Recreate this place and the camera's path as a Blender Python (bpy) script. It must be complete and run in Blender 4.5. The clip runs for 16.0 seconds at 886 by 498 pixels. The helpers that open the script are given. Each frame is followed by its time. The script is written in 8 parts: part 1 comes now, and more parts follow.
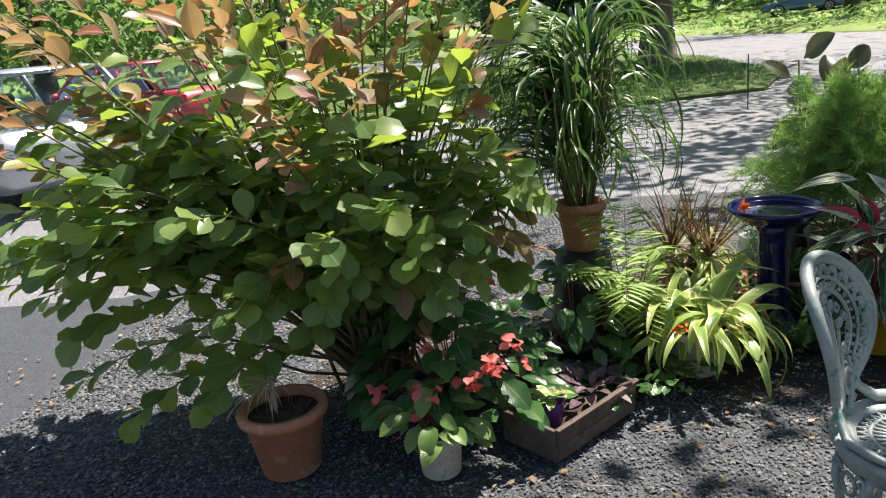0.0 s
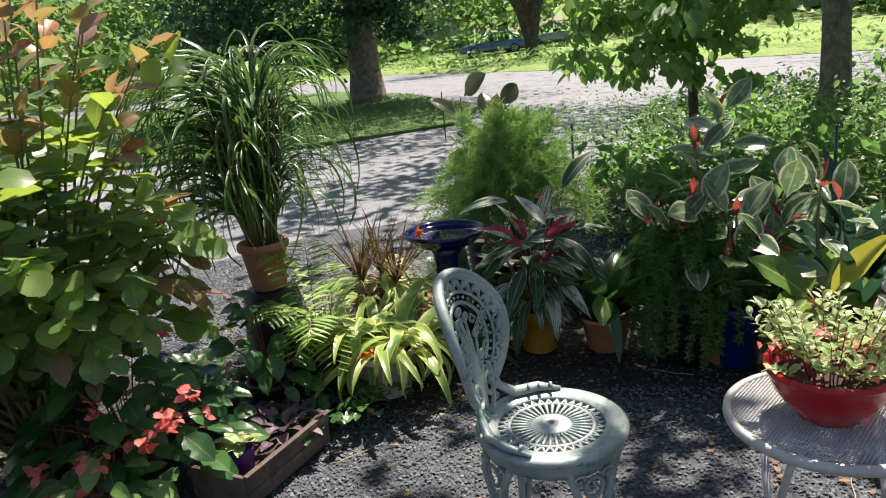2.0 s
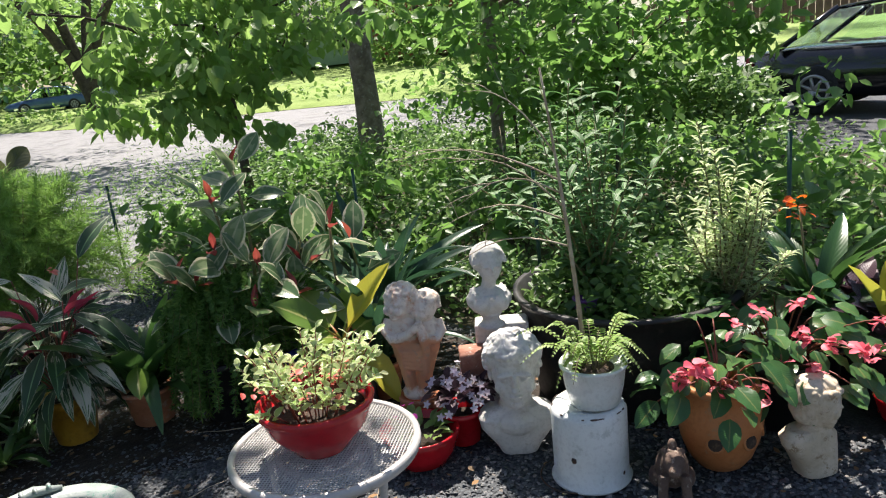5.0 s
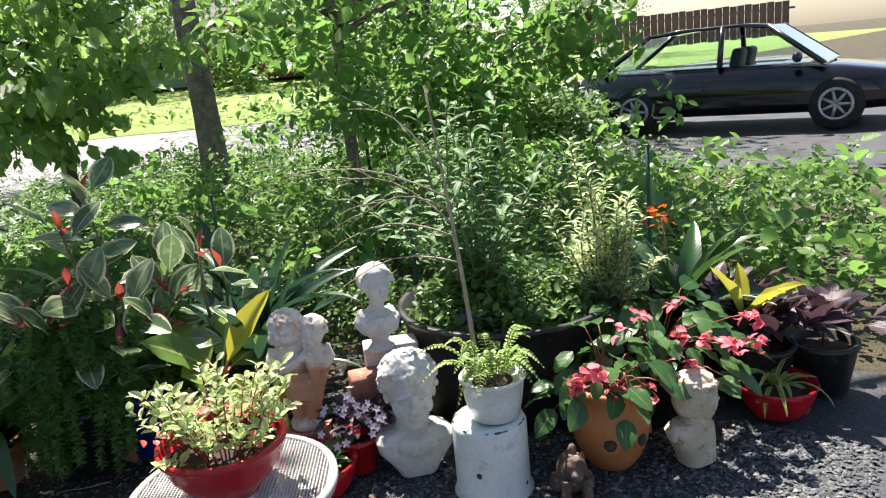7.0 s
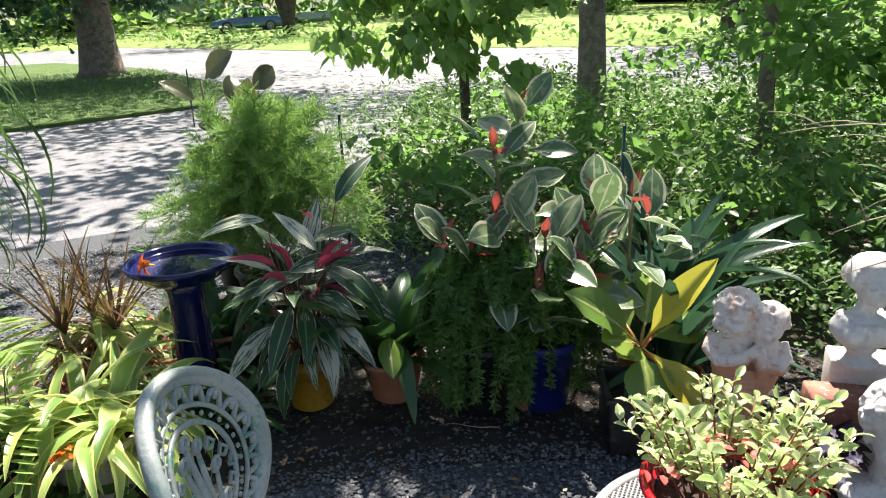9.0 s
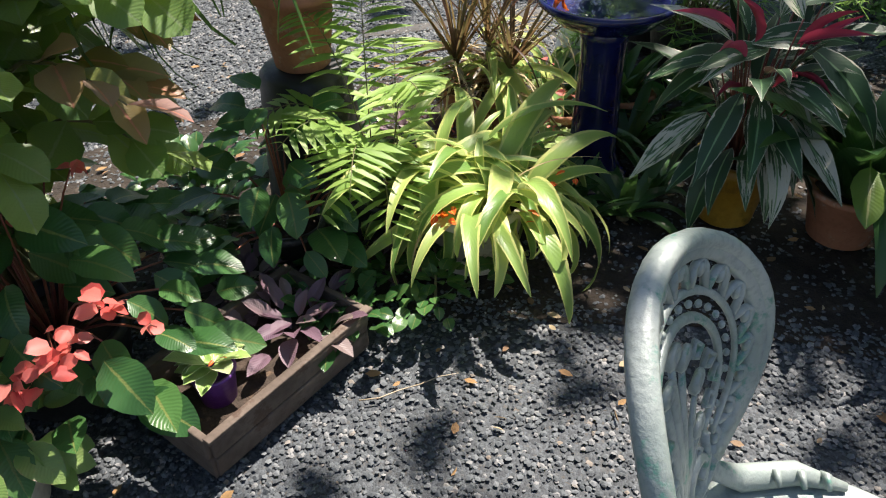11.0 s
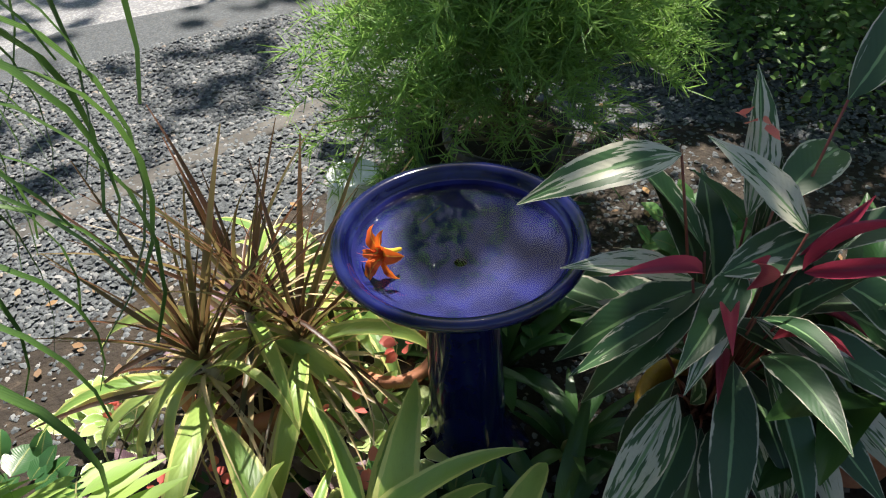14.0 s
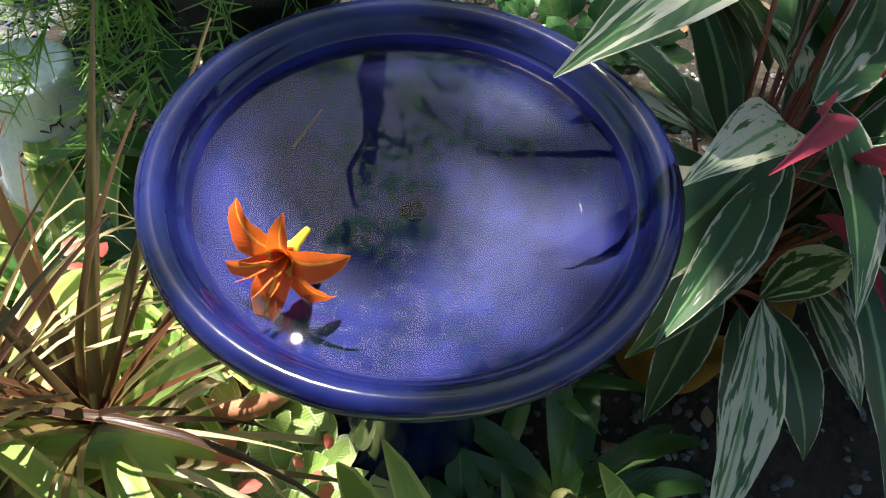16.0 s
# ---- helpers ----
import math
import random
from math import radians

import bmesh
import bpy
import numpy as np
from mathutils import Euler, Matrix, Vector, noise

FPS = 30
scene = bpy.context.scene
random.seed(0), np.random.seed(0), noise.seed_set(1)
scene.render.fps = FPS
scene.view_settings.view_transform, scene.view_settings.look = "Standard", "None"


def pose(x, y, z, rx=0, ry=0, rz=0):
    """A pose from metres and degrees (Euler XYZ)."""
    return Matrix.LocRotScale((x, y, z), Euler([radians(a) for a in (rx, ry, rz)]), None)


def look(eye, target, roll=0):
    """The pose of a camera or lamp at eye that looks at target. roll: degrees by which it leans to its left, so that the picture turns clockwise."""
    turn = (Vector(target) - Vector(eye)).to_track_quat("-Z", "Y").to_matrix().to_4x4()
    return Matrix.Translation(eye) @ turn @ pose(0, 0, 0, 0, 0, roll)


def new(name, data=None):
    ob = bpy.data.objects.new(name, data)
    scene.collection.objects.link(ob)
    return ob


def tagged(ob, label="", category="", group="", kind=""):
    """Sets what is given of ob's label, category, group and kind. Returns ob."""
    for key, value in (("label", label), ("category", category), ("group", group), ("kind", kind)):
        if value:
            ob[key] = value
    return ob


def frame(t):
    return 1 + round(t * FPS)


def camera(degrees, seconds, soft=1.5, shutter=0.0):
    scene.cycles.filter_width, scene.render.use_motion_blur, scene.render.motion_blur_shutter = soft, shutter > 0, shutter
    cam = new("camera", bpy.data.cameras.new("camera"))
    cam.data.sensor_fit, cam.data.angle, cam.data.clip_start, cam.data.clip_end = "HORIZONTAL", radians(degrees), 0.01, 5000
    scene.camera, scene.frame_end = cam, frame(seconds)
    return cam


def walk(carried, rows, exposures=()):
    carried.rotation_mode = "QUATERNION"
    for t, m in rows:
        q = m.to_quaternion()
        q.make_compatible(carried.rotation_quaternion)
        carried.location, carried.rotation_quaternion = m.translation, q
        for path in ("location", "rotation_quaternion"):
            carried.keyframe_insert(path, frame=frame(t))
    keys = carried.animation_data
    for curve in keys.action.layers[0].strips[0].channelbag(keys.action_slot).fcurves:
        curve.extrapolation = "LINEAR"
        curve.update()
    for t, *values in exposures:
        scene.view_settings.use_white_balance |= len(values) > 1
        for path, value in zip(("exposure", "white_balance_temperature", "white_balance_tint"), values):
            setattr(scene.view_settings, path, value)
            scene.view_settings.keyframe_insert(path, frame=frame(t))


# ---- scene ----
cam = camera(62.2, 16.0, soft=1.15)
PATH = [
    (0, (0.562, -0.157, 1.382), (0.245, 1.736, 0.821), -6.2),
    (0.5, (0.569, -0.17, 1.387), (0.364, 1.742, 0.837), -6.7),
    (1, (0.607, -0.187, 1.383), (0.567, 1.74, 0.849), -7.2),
    (1.5, (0.68, -0.198, 1.375), (0.856, 1.724, 0.851), -6.8),
    (2, (0.781, -0.19, 1.365), (1.168, 1.697, 0.829), -6.1),
    (2.5, (0.854, -0.202, 1.371), (1.437, 1.633, 0.83), -6.0),
    (3, (0.895, -0.216, 1.37), (1.664, 1.555, 0.848), -5.7),
    (3.5, (0.929, -0.232, 1.368), (1.818, 1.485, 0.857), -5.5),
    (4, (0.975, -0.254, 1.361), (1.994, 1.39, 0.853), -5.8),
    (4.5, (1.025, -0.29, 1.358), (2.202, 1.245, 0.851), -5.9),
    (5, (1.054, -0.302, 1.351), (2.373, 1.109, 0.833), -6.2),
    (5.2, (1.062, -0.303, 1.353), (2.439, 1.05, 0.83), -6.8),
    (6.3, (1.015, -0.199, 1.345), (2.647, 0.837, 0.833), -5.9),
    (7.3, (0.968, -0.096, 1.338), (2.526, 1.053, 0.837), -4.9),
    (7.5, (0.998, -0.036, 1.328), (2.444, 1.23, 0.773), -4.4),
    (8, (1.098, 0.112, 1.326), (2.35, 1.568, 0.769), -2.2),
    (8.5, (1.077, 0.294, 1.327), (2.114, 1.893, 0.719), -0.1),
    (9, (1.012, 0.47, 1.336), (1.975, 2.106, 0.708), -2.4),
    (9.5, (1.026, 0.589, 1.248), (1.868, 2.181, 0.378), -0.7),
    (10, (1.051, 0.711, 1.178), (1.513, 2.298, 0.051), 0.2),
    (10.2, (0.991, 0.792, 1.166), (1.332, 2.328, -0.069), 1.1),
    (11.2, (0.926, 1.142, 1.23), (0.966, 2.736, 0.023), -2.2),
    (12.3, (0.92, 1.492, 1.293), (1.196, 3.147, 0.205), -5.5),
    (12.5, (0.937, 1.556, 1.3), (1.254, 3.182, 0.179), -5.6),
    (13, (0.928, 1.826, 1.321), (1.482, 3.344, 0.142), -4.3),
    (13.5, (0.983, 2.042, 1.291), (1.658, 3.41, -0.003), -5.8),
    (14, (1.058, 2.237, 1.221), (1.737, 3.609, -0.065), -3.7),
    (14.5, (1.089, 2.378, 1.195), (1.836, 3.634, -0.177), -2.4),
    (15, (1.1, 2.538, 1.135), (1.961, 3.564, -0.341), -2.5),
    (15.5, (1.107, 2.657, 1.028), (2.06, 3.418, -0.54), 1.5),
    (16, (1.153, 2.776, 0.934), (2.178, 3.331, -0.671), 5.1),
]
walk(cam, [(t, look(eye, target, roll)) for t, eye, target, roll in PATH], [(0.0, 1.2, 6700, 16), (2.5, 1.1, 6700, 16), (5.0, 1.2, 6700, 16), (8.5, 1.6, 6700, 16), (10.2, 1.55, 6700, 16), (12.5, 0.9, 6700, 15), (13.5, 1.15, 6700, 14), (16.0, 1.8, 6700, 8)])

# ---- light and exposure ----
SUN_EL = radians(60)
SUN_AZ = math.atan2(0.64, 0.77)
SUN_DIR = Vector((math.sin(SUN_AZ) * math.cos(SUN_EL), math.cos(SUN_AZ) * math.cos(SUN_EL), math.sin(SUN_EL)))
world = bpy.data.worlds.new("sky")
scene.world = world
world.use_nodes = True
_nt = world.node_tree
_sky = _nt.nodes.new("ShaderNodeTexSky")
_sky.sky_type, _sky.sun_disc, _sky.sun_elevation, _sky.sun_rotation = "NISHITA", False, SUN_EL, SUN_AZ
_nt.links.new(_sky.outputs[0], _nt.nodes["Background"].inputs[0])
_nt.nodes["Background"].inputs[1].default_value = 0.06
_sd = bpy.data.lights.new("sun", "SUN")
_sd.energy, _sd.angle, _sd.color = 5.0, radians(0.55), (1.0, 0.95, 0.86)
sun = new("sun", _sd)
sun.matrix_world = look(SUN_DIR * 30, (0, 0, 0))

# ---- materials ----
def lin(c):
    return (*c, 1.0) if len(c) == 3 else c


class Nodes:
    """A small builder of node materials."""
    def __init__(self, name):
        self.m = bpy.data.materials.new(name)
        self.m.use_nodes = True
        self.nt = self.m.node_tree
        self.nt.nodes.clear()
        self.out = self.nt.nodes.new("ShaderNodeOutputMaterial")

    def add(self, kind, **kw):
        n = self.nt.nodes.new("ShaderNode" + kind)
        for k, v in kw.items():
            if k in n.inputs:
                self.put(n.inputs[k], v)
        return n

    def put(self, socket, v):
        if isinstance(v, bpy.types.NodeSocket):
            self.nt.links.new(v, socket)
        else:
            socket.default_value = v

    def coords(self, kind="Object"):
        return self.add("TexCoord").outputs[kind]

    def noise(self, scale, detail=3.0, rough=0.6, vector=None):
        n = self.add("TexNoise", Scale=scale, Detail=detail, Roughness=rough, Vector=vector or self.coords())
        return n.outputs["Fac"]

    def ramp(self, fac, stops):
        n = self.add("ValToRGB", Fac=fac)
        e = n.color_ramp.elements
        while len(e) < len(stops):
            e.new(0.5)
        for el, (p, c) in zip(e, stops):
            el.position, el.color = p, lin(c)
        return n.outputs["Color"]

    def math(self, op, a, b=0.0, clamp=False):
        n = self.nt.nodes.new("ShaderNodeMath")
        n.operation, n.use_clamp = op, clamp
        self.put(n.inputs[0], a)
        self.put(n.inputs[1], b)
        return n.outputs[0]

    def mix(self, fac, a, b):
        n = self.nt.nodes.new("ShaderNodeMix")
        n.data_type = "RGBA"
        self.put(n.inputs[0], fac)
        self.put(n.inputs[6], a if isinstance(a, bpy.types.NodeSocket) else lin(a))
        self.put(n.inputs[7], b if isinstance(b, bpy.types.NodeSocket) else lin(b))
        return n.outputs[2]

    def bump(self, height, strength=0.3, distance=0.01):
        return self.add("Bump", Strength=strength, Distance=distance, Height=height).outputs[0]

    def smooth(self, x, lo, hi):
        n = self.nt.nodes.new("ShaderNodeMapRange")
        n.interpolation_type = "SMOOTHSTEP"
        for i, v in enumerate((x, lo, hi, 0.0, 1.0)):
            self.put(n.inputs[i], v)
        return n.outputs[0]

    def chance(self):
        """A random number for each object and each island of a joined mesh."""
        a = self.add("ObjectInfo").outputs["Random"]
        b = self.add("NewGeometry").outputs["Random Per Island"]
        return self.math("FRACT", self.math("ADD", a, b))

    def finish(self, color, rough=0.6, metal=0.0, normal=None, glow=None, **kw):
        p = self.add("BsdfPrincipled", Roughness=rough, Metallic=metal, **kw)
        self.put(p.inputs["Base Color"], color if isinstance(color, bpy.types.NodeSocket) else lin(color))
        if normal:
            self.put(p.inputs["Normal"], normal)
        self.nt.links.new((glow or p).outputs[0], self.out.inputs[0])
        self.p = p
        return self.m


def surface(name, a, b, scale=8.0, rough=0.7, metal=0.0, bump=0.3, dist=0.004, stain=None, fine=60.0, **kw):
    """Two tones in patches, fine grain, and stains where given."""
    k = Nodes(name)
    big, small = k.noise(scale), k.noise(fine, 4)
    col = k.mix(k.smooth(big, 0.35, 0.65), a, b)
    col = k.mix(k.math("MULTIPLY", k.smooth(small, 0.45, 0.7), 0.35), col, tuple(c * 0.6 for c in a))
    if stain:
        col = k.mix(k.smooth(k.noise(scale * 2.3, 6, 0.7), 0.56, 0.66), col, stain)
    r = k.math("ADD", k.math("MULTIPLY", small, 0.25), rough - 0.12)
    return k.finish(col, r, metal, k.bump(small, bump, dist), **kw)


def leaf_material(name, tones, edge=None, edge_at=0.75, mid=None, mid_w=0.12, blotch=None, streak=None,
                  rough=0.42, through_light=0.35, back=None, veins=0.25):
    """Leaves: tones vary from leaf to leaf; margin, midrib, side veins and blotches lie along the leaf."""
    k = Nodes(name)
    r = k.chance()
    n = len(tones)
    col = k.ramp(r, [(i / max(1, n - 1), t) for i, t in enumerate(tones)])
    sep = k.add("SeparateXYZ", Vector=k.coords("UV"))
    u, v = sep.outputs[0], sep.outputs[1]
    across = k.math("ABSOLUTE", k.math("MULTIPLY", k.math("SUBTRACT", u, 0.5), 2.0))
    w = k.noise(9.0, 3, 0.6, k.coords("UV"))
    wob = k.math("MULTIPLY", k.math("SUBTRACT", w, 0.5), 0.5)
    if streak:
        lane = k.add("CombineXYZ", X=k.math("MULTIPLY", across, 1.5), Y=k.math("SUBTRACT", k.math("MULTIPLY", v, 1.5), k.math("MULTIPLY", across, 0.5)), Z=k.math("MULTIPLY", r, 40.0)).outputs[0]
        s = k.noise(2.0, 3, 0.55, lane)
        f = k.smooth(k.math("ADD", s, k.math("MULTIPLY", k.math("SUBTRACT", r, 0.5), 0.4)), 0.62, 0.66)
        col = k.mix(f, col, streak)
    if blotch:
        f = k.smooth(k.math("ADD", k.noise(3.2, 2, 0.5, k.coords("UV")), k.math("MULTIPLY", k.math("SUBTRACT", r, 0.5), 0.25)), 0.52, 0.58)
        col = k.mix(f, col, blotch)
    if edge:
        col = k.mix(k.smooth(k.math("ADD", across, wob), edge_at, edge_at + 0.08), col, edge)
    if mid:
        col = k.mix(k.smooth(k.math("ADD", across, k.math("MULTIPLY", wob, 0.3)), mid_w + 0.06, mid_w), col, mid)
    fade = k.math("MULTIPLY", k.smooth(k.noise(26, 4, 0.7, k.coords("UV")), 0.5, 0.75), 0.25)
    col = k.mix(fade, col, tuple(c * 0.55 for c in tones[0]))
    vein = k.add("TexWave", Scale=5.5, Distortion=0.6, Vector=k.add("CombineXYZ", X=0.0, Y=k.math("SUBTRACT", v, k.math("MULTIPLY", across, 0.18))).outputs[0])
    vein.bands_direction = "Y"
    h = k.math("ADD", vein.outputs["Fac"], k.math("MULTIPLY", k.smooth(across, 0.0, 0.15), 0.8))
    normal = k.bump(h, veins, 0.004)
    p = k.add("BsdfPrincipled", Roughness=rough, Normal=normal)
    k.put(p.inputs["Base Color"], col)
    t = k.add("BsdfTranslucent", Normal=normal)
    k.put(t.inputs[0], k.mix(0.55, col, back) if back else k.mix(0.35, col, tuple(min(1.0, c * 2.6) for c in tones[-1])))
    m = k.add("MixShader")
    k.put(m.inputs[0], through_light)
    k.nt.links.new(p.outputs[0], m.inputs[1])
    k.nt.links.new(t.outputs[0], m.inputs[2])
    k.nt.links.new(m.outputs[0], k.out.inputs[0])
    return k.m


def gravel_ground(name, a, b, litter, scale=120.0, strength=0.8):
    k = Nodes(name)
    vo = k.add("TexVoronoi", Scale=scale, Vector=k.coords())
    cell = k.add("SeparateXYZ", Vector=vo.outputs["Color"]).outputs[0]
    col = k.ramp(cell, [(0.0, a), (0.55, tuple(c * 0.85 for c in b)), (0.86, tuple(c * 1.4 for c in b)), (1.0, litter)])
    col = k.mix(k.smooth(k.noise(1.3, 4), 0.52, 0.7), col, tuple(c * 0.6 for c in a))
    col = k.mix(k.math("MULTIPLY", k.smooth(k.noise(7, 5, 0.7), 0.6, 0.68), 0.6), col, litter)
    d = k.smooth(vo.outputs["Distance"], 0.0, 0.6)
    return k.finish(col, 0.75, 0.0, k.bump(k.math("ADD", k.math("MULTIPLY", cell, 0.7), k.math("MULTIPLY", k.math("SUBTRACT", 1.0, d), 0.4)), strength, 0.008))


M_SOIL = surface("soil", (0.035, 0.025, 0.018), (0.06, 0.04, 0.028), 12, 0.95, bump=0.8, dist=0.01, stain=(0.12, 0.08, 0.05))
M_TERRA = surface("terracotta", (0.42, 0.17, 0.09), (0.5, 0.22, 0.12), 7, 0.75, stain=(0.5, 0.34, 0.25))
M_ORANGE = surface("orange_terracotta", (0.44, 0.16, 0.05), (0.5, 0.2, 0.07), 6, 0.6, stain=(0.36, 0.2, 0.1))
M_REDGLAZE = surface("red_glaze", (0.4, 0.008, 0.014), (0.46, 0.014, 0.02), 5, 0.2, bump=0.05)
def glaze(name, deep, light, rough):
    """A fired glaze: pooled colour, pale where it runs thin, and a hard shine."""
    k = Nodes(name)
    col = k.mix(k.smooth(k.noise(11, 3), 0.35, 0.7), deep, light)
    col = k.mix(k.math("MULTIPLY", k.smooth(k.noise(45, 3), 0.58, 0.72), 0.5), col, tuple(c * 0.35 for c in deep))
    return k.finish(col, rough, 0.0, k.bump(k.noise(14, 1), 0.03, 0.004))


M_BLUEGLAZE = glaze("cobalt_glaze", (0.004, 0.005, 0.036), (0.008, 0.011, 0.08), 0.09)
k_wet = Nodes("wet_cobalt_glaze")
M_WETGLAZE = k_wet.finish(k_wet.mix(k_wet.smooth(k_wet.noise(16, 4), 0.35, 0.7), (0.006, 0.008, 0.06), (0.014, 0.018, 0.135)), 0.5, 0.0, None, **{"Specular IOR Level": 0.1})
M_YELLOWGLAZE = surface("yellow_glaze", (0.5, 0.27, 0.03), (0.58, 0.34, 0.05), 6, 0.35, stain=(0.34, 0.18, 0.03))
M_BLUEPOT = surface("blue_plastic", (0.012, 0.02, 0.16), (0.018, 0.03, 0.22), 6, 0.4)
M_BLACKPOT = surface("black_plastic", (0.012, 0.012, 0.013), (0.025, 0.024, 0.024), 6, 0.5, bump=0.1, stain=(0.06, 0.055, 0.05))
M_PURPLE = surface("purple_plastic", (0.12, 0.03, 0.22), (0.15, 0.05, 0.28), 6, 0.4)
M_ENAMEL = surface("white_enamel", (0.72, 0.75, 0.74), (0.64, 0.69, 0.68), 4, 0.3, bump=0.08, stain=(0.5, 0.54, 0.52))
M_RUST = surface("chipped_rim", (0.03, 0.028, 0.026), (0.1, 0.05, 0.03), 30, 0.8)
M_WHITEPOT = surface("lichened_white_pot", (0.5, 0.46, 0.36), (0.62, 0.58, 0.48), 9, 0.85, stain=(0.3, 0.3, 0.2))
M_STONE = surface("white_marble_cast", (0.56, 0.55, 0.52), (0.64, 0.63, 0.6), 9, 0.75, bump=0.3, dist=0.003, stain=(0.48, 0.46, 0.41), fine=90)
M_MOSSY = surface("mossy_cast_stone", (0.5, 0.42, 0.3), (0.62, 0.54, 0.42), 11, 0.9, bump=0.5, dist=0.004, stain=(0.3, 0.22, 0.14), fine=70)
M_BROWNSTONE = surface("brown_cast_stone", (0.1, 0.065, 0.05), (0.15, 0.1, 0.075), 14, 0.8, bump=0.6, dist=0.005, stain=(0.3, 0.25, 0.2))
M_BRICK = surface("red_brick", (0.3, 0.12, 0.08), (0.38, 0.19, 0.13), 18, 0.9, bump=0.7, stain=(0.45, 0.38, 0.32))
M_CASTMETAL = surface("grey_green_cast_aluminium", (0.25, 0.3, 0.28), (0.36, 0.4, 0.38), 9, 0.45, 0.15, bump=0.4, dist=0.003, stain=(0.1, 0.26, 0.2), fine=110)
M_TABLEMETAL = surface("pale_grey_powder_coated_steel", (0.46, 0.45, 0.43), (0.54, 0.53, 0.51), 8, 0.4, 0.2, bump=0.2, dist=0.001)
M_WOODBOX = surface("weathered_timber", (0.085, 0.062, 0.047), (0.15, 0.115, 0.09), 6, 0.85, bump=0.6, stain=(0.08, 0.05, 0.035))
M_EDGING = surface("grey_timber_edging", (0.06, 0.056, 0.05), (0.1, 0.095, 0.088), 7, 0.9, bump=0.6)
M_STAKE = surface("green_steel_stake", (0.01, 0.05, 0.035), (0.015, 0.075, 0.05), 20, 0.5, 0.2)
M_BARK = surface("grey_brown_bark", (0.14, 0.11, 0.085), (0.25, 0.21, 0.17), 9, 0.95, bump=1.0, dist=0.03, stain=(0.3, 0.29, 0.25), fine=24)
M_DARKBARK = surface("dark_bark", (0.045, 0.035, 0.028), (0.085, 0.068, 0.055), 6, 0.95, bump=1.0, dist=0.03, fine=20)
M_STEM = surface("green_brown_stem", (0.14, 0.16, 0.05), (0.2, 0.16, 0.08), 14, 0.7)
M_REDSTEM = surface("red_stem", (0.2, 0.045, 0.035), (0.24, 0.09, 0.045), 14, 0.55)
M_PETIOLE = surface("orange_red_stalk", (0.46, 0.12, 0.05), (0.5, 0.2, 0.07), 14, 0.5)
M_TWIG = surface("pale_twig", (0.34, 0.27, 0.18), (0.46, 0.4, 0.3), 14, 0.8)
M_STRAW = leaf_material("dry_straw", [(0.58, 0.46, 0.26), (0.5, 0.36, 0.17), (0.66, 0.57, 0.38)], through_light=0.25, rough=0.7)
M_GRAVEL = gravel_ground("gravel", (0.024, 0.029, 0.034), (0.052, 0.061, 0.069), (0.06, 0.056, 0.05), 170.0, 0.4)
M_ASPHALT = gravel_ground("worn_asphalt", (0.13, 0.133, 0.142), (0.175, 0.18, 0.19), (0.25, 0.24, 0.22), 120.0, 0.25)
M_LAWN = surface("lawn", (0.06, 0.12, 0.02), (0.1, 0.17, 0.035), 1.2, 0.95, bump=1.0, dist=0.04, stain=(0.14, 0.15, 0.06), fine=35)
# paler copy of the lawn: full sun on the bank put into its tones
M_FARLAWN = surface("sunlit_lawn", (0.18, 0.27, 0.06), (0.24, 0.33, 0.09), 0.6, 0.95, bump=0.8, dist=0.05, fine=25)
M_EARTH = surface("leaf_mould", (0.05, 0.04, 0.025), (0.08, 0.07, 0.035), 2.0, 0.95, bump=0.9, dist=0.03, stain=(0.07, 0.09, 0.03))
# dark mulch taken down to near black, with shade under the plants painted in
M_MULCH = surface("shaded_mulch", (0.018, 0.013, 0.009), (0.034, 0.025, 0.017), 9, 0.95, bump=0.9, dist=0.015, stain=(0.06, 0.045, 0.032), fine=45)

M_SMOKE = leaf_material("smoke_bush_leaf", [(0.09, 0.18, 0.065), (0.12, 0.23, 0.075), (0.17, 0.28, 0.09), (0.26, 0.36, 0.1)], mid=(0.24, 0.32, 0.16), mid_w=0.03, rough=0.36, through_light=0.48, back=(0.5, 0.66, 0.04), veins=0.1)
M_SMOKERED = leaf_material("young_red_leaf", [(0.3, 0.08, 0.07), (0.2, 0.24, 0.06), (0.32, 0.16, 0.17), (0.3, 0.28, 0.07), (0.34, 0.2, 0.19), (0.2, 0.26, 0.07), (0.42, 0.13, 0.06), (0.28, 0.22, 0.1)], mid=(0.55, 0.22, 0.16), mid_w=0.04, through_light=0.4, back=(0.62, 0.42, 0.12), veins=0.06)
M_GRASSBLADE = leaf_material("arching_grass", [(0.035, 0.085, 0.018), (0.055, 0.12, 0.025), (0.075, 0.15, 0.035)], rough=0.35, through_light=0.3, veins=0.1)
M_LILY = leaf_material("striped_strap_leaf", [(0.13, 0.27, 0.06), (0.19, 0.34, 0.08), (0.29, 0.44, 0.11), (0.42, 0.53, 0.16)], edge=(0.6, 0.62, 0.22), edge_at=0.7, rough=0.4, through_light=0.4, veins=0.08)
M_FERN = leaf_material("fern_pinna", [(0.17, 0.3, 0.06), (0.23, 0.37, 0.08), (0.3, 0.42, 0.11)], rough=0.5, through_light=0.4, veins=0.05)
M_BURG = leaf_material("burgundy_blade", [(0.028, 0.016, 0.012), (0.06, 0.026, 0.016), (0.13, 0.045, 0.02), (0.07, 0.07, 0.028), (0.2, 0.15, 0.06)], edge=(0.24, 0.1, 0.07), edge_at=0.85, rough=0.4, through_light=0.3, veins=0.08)
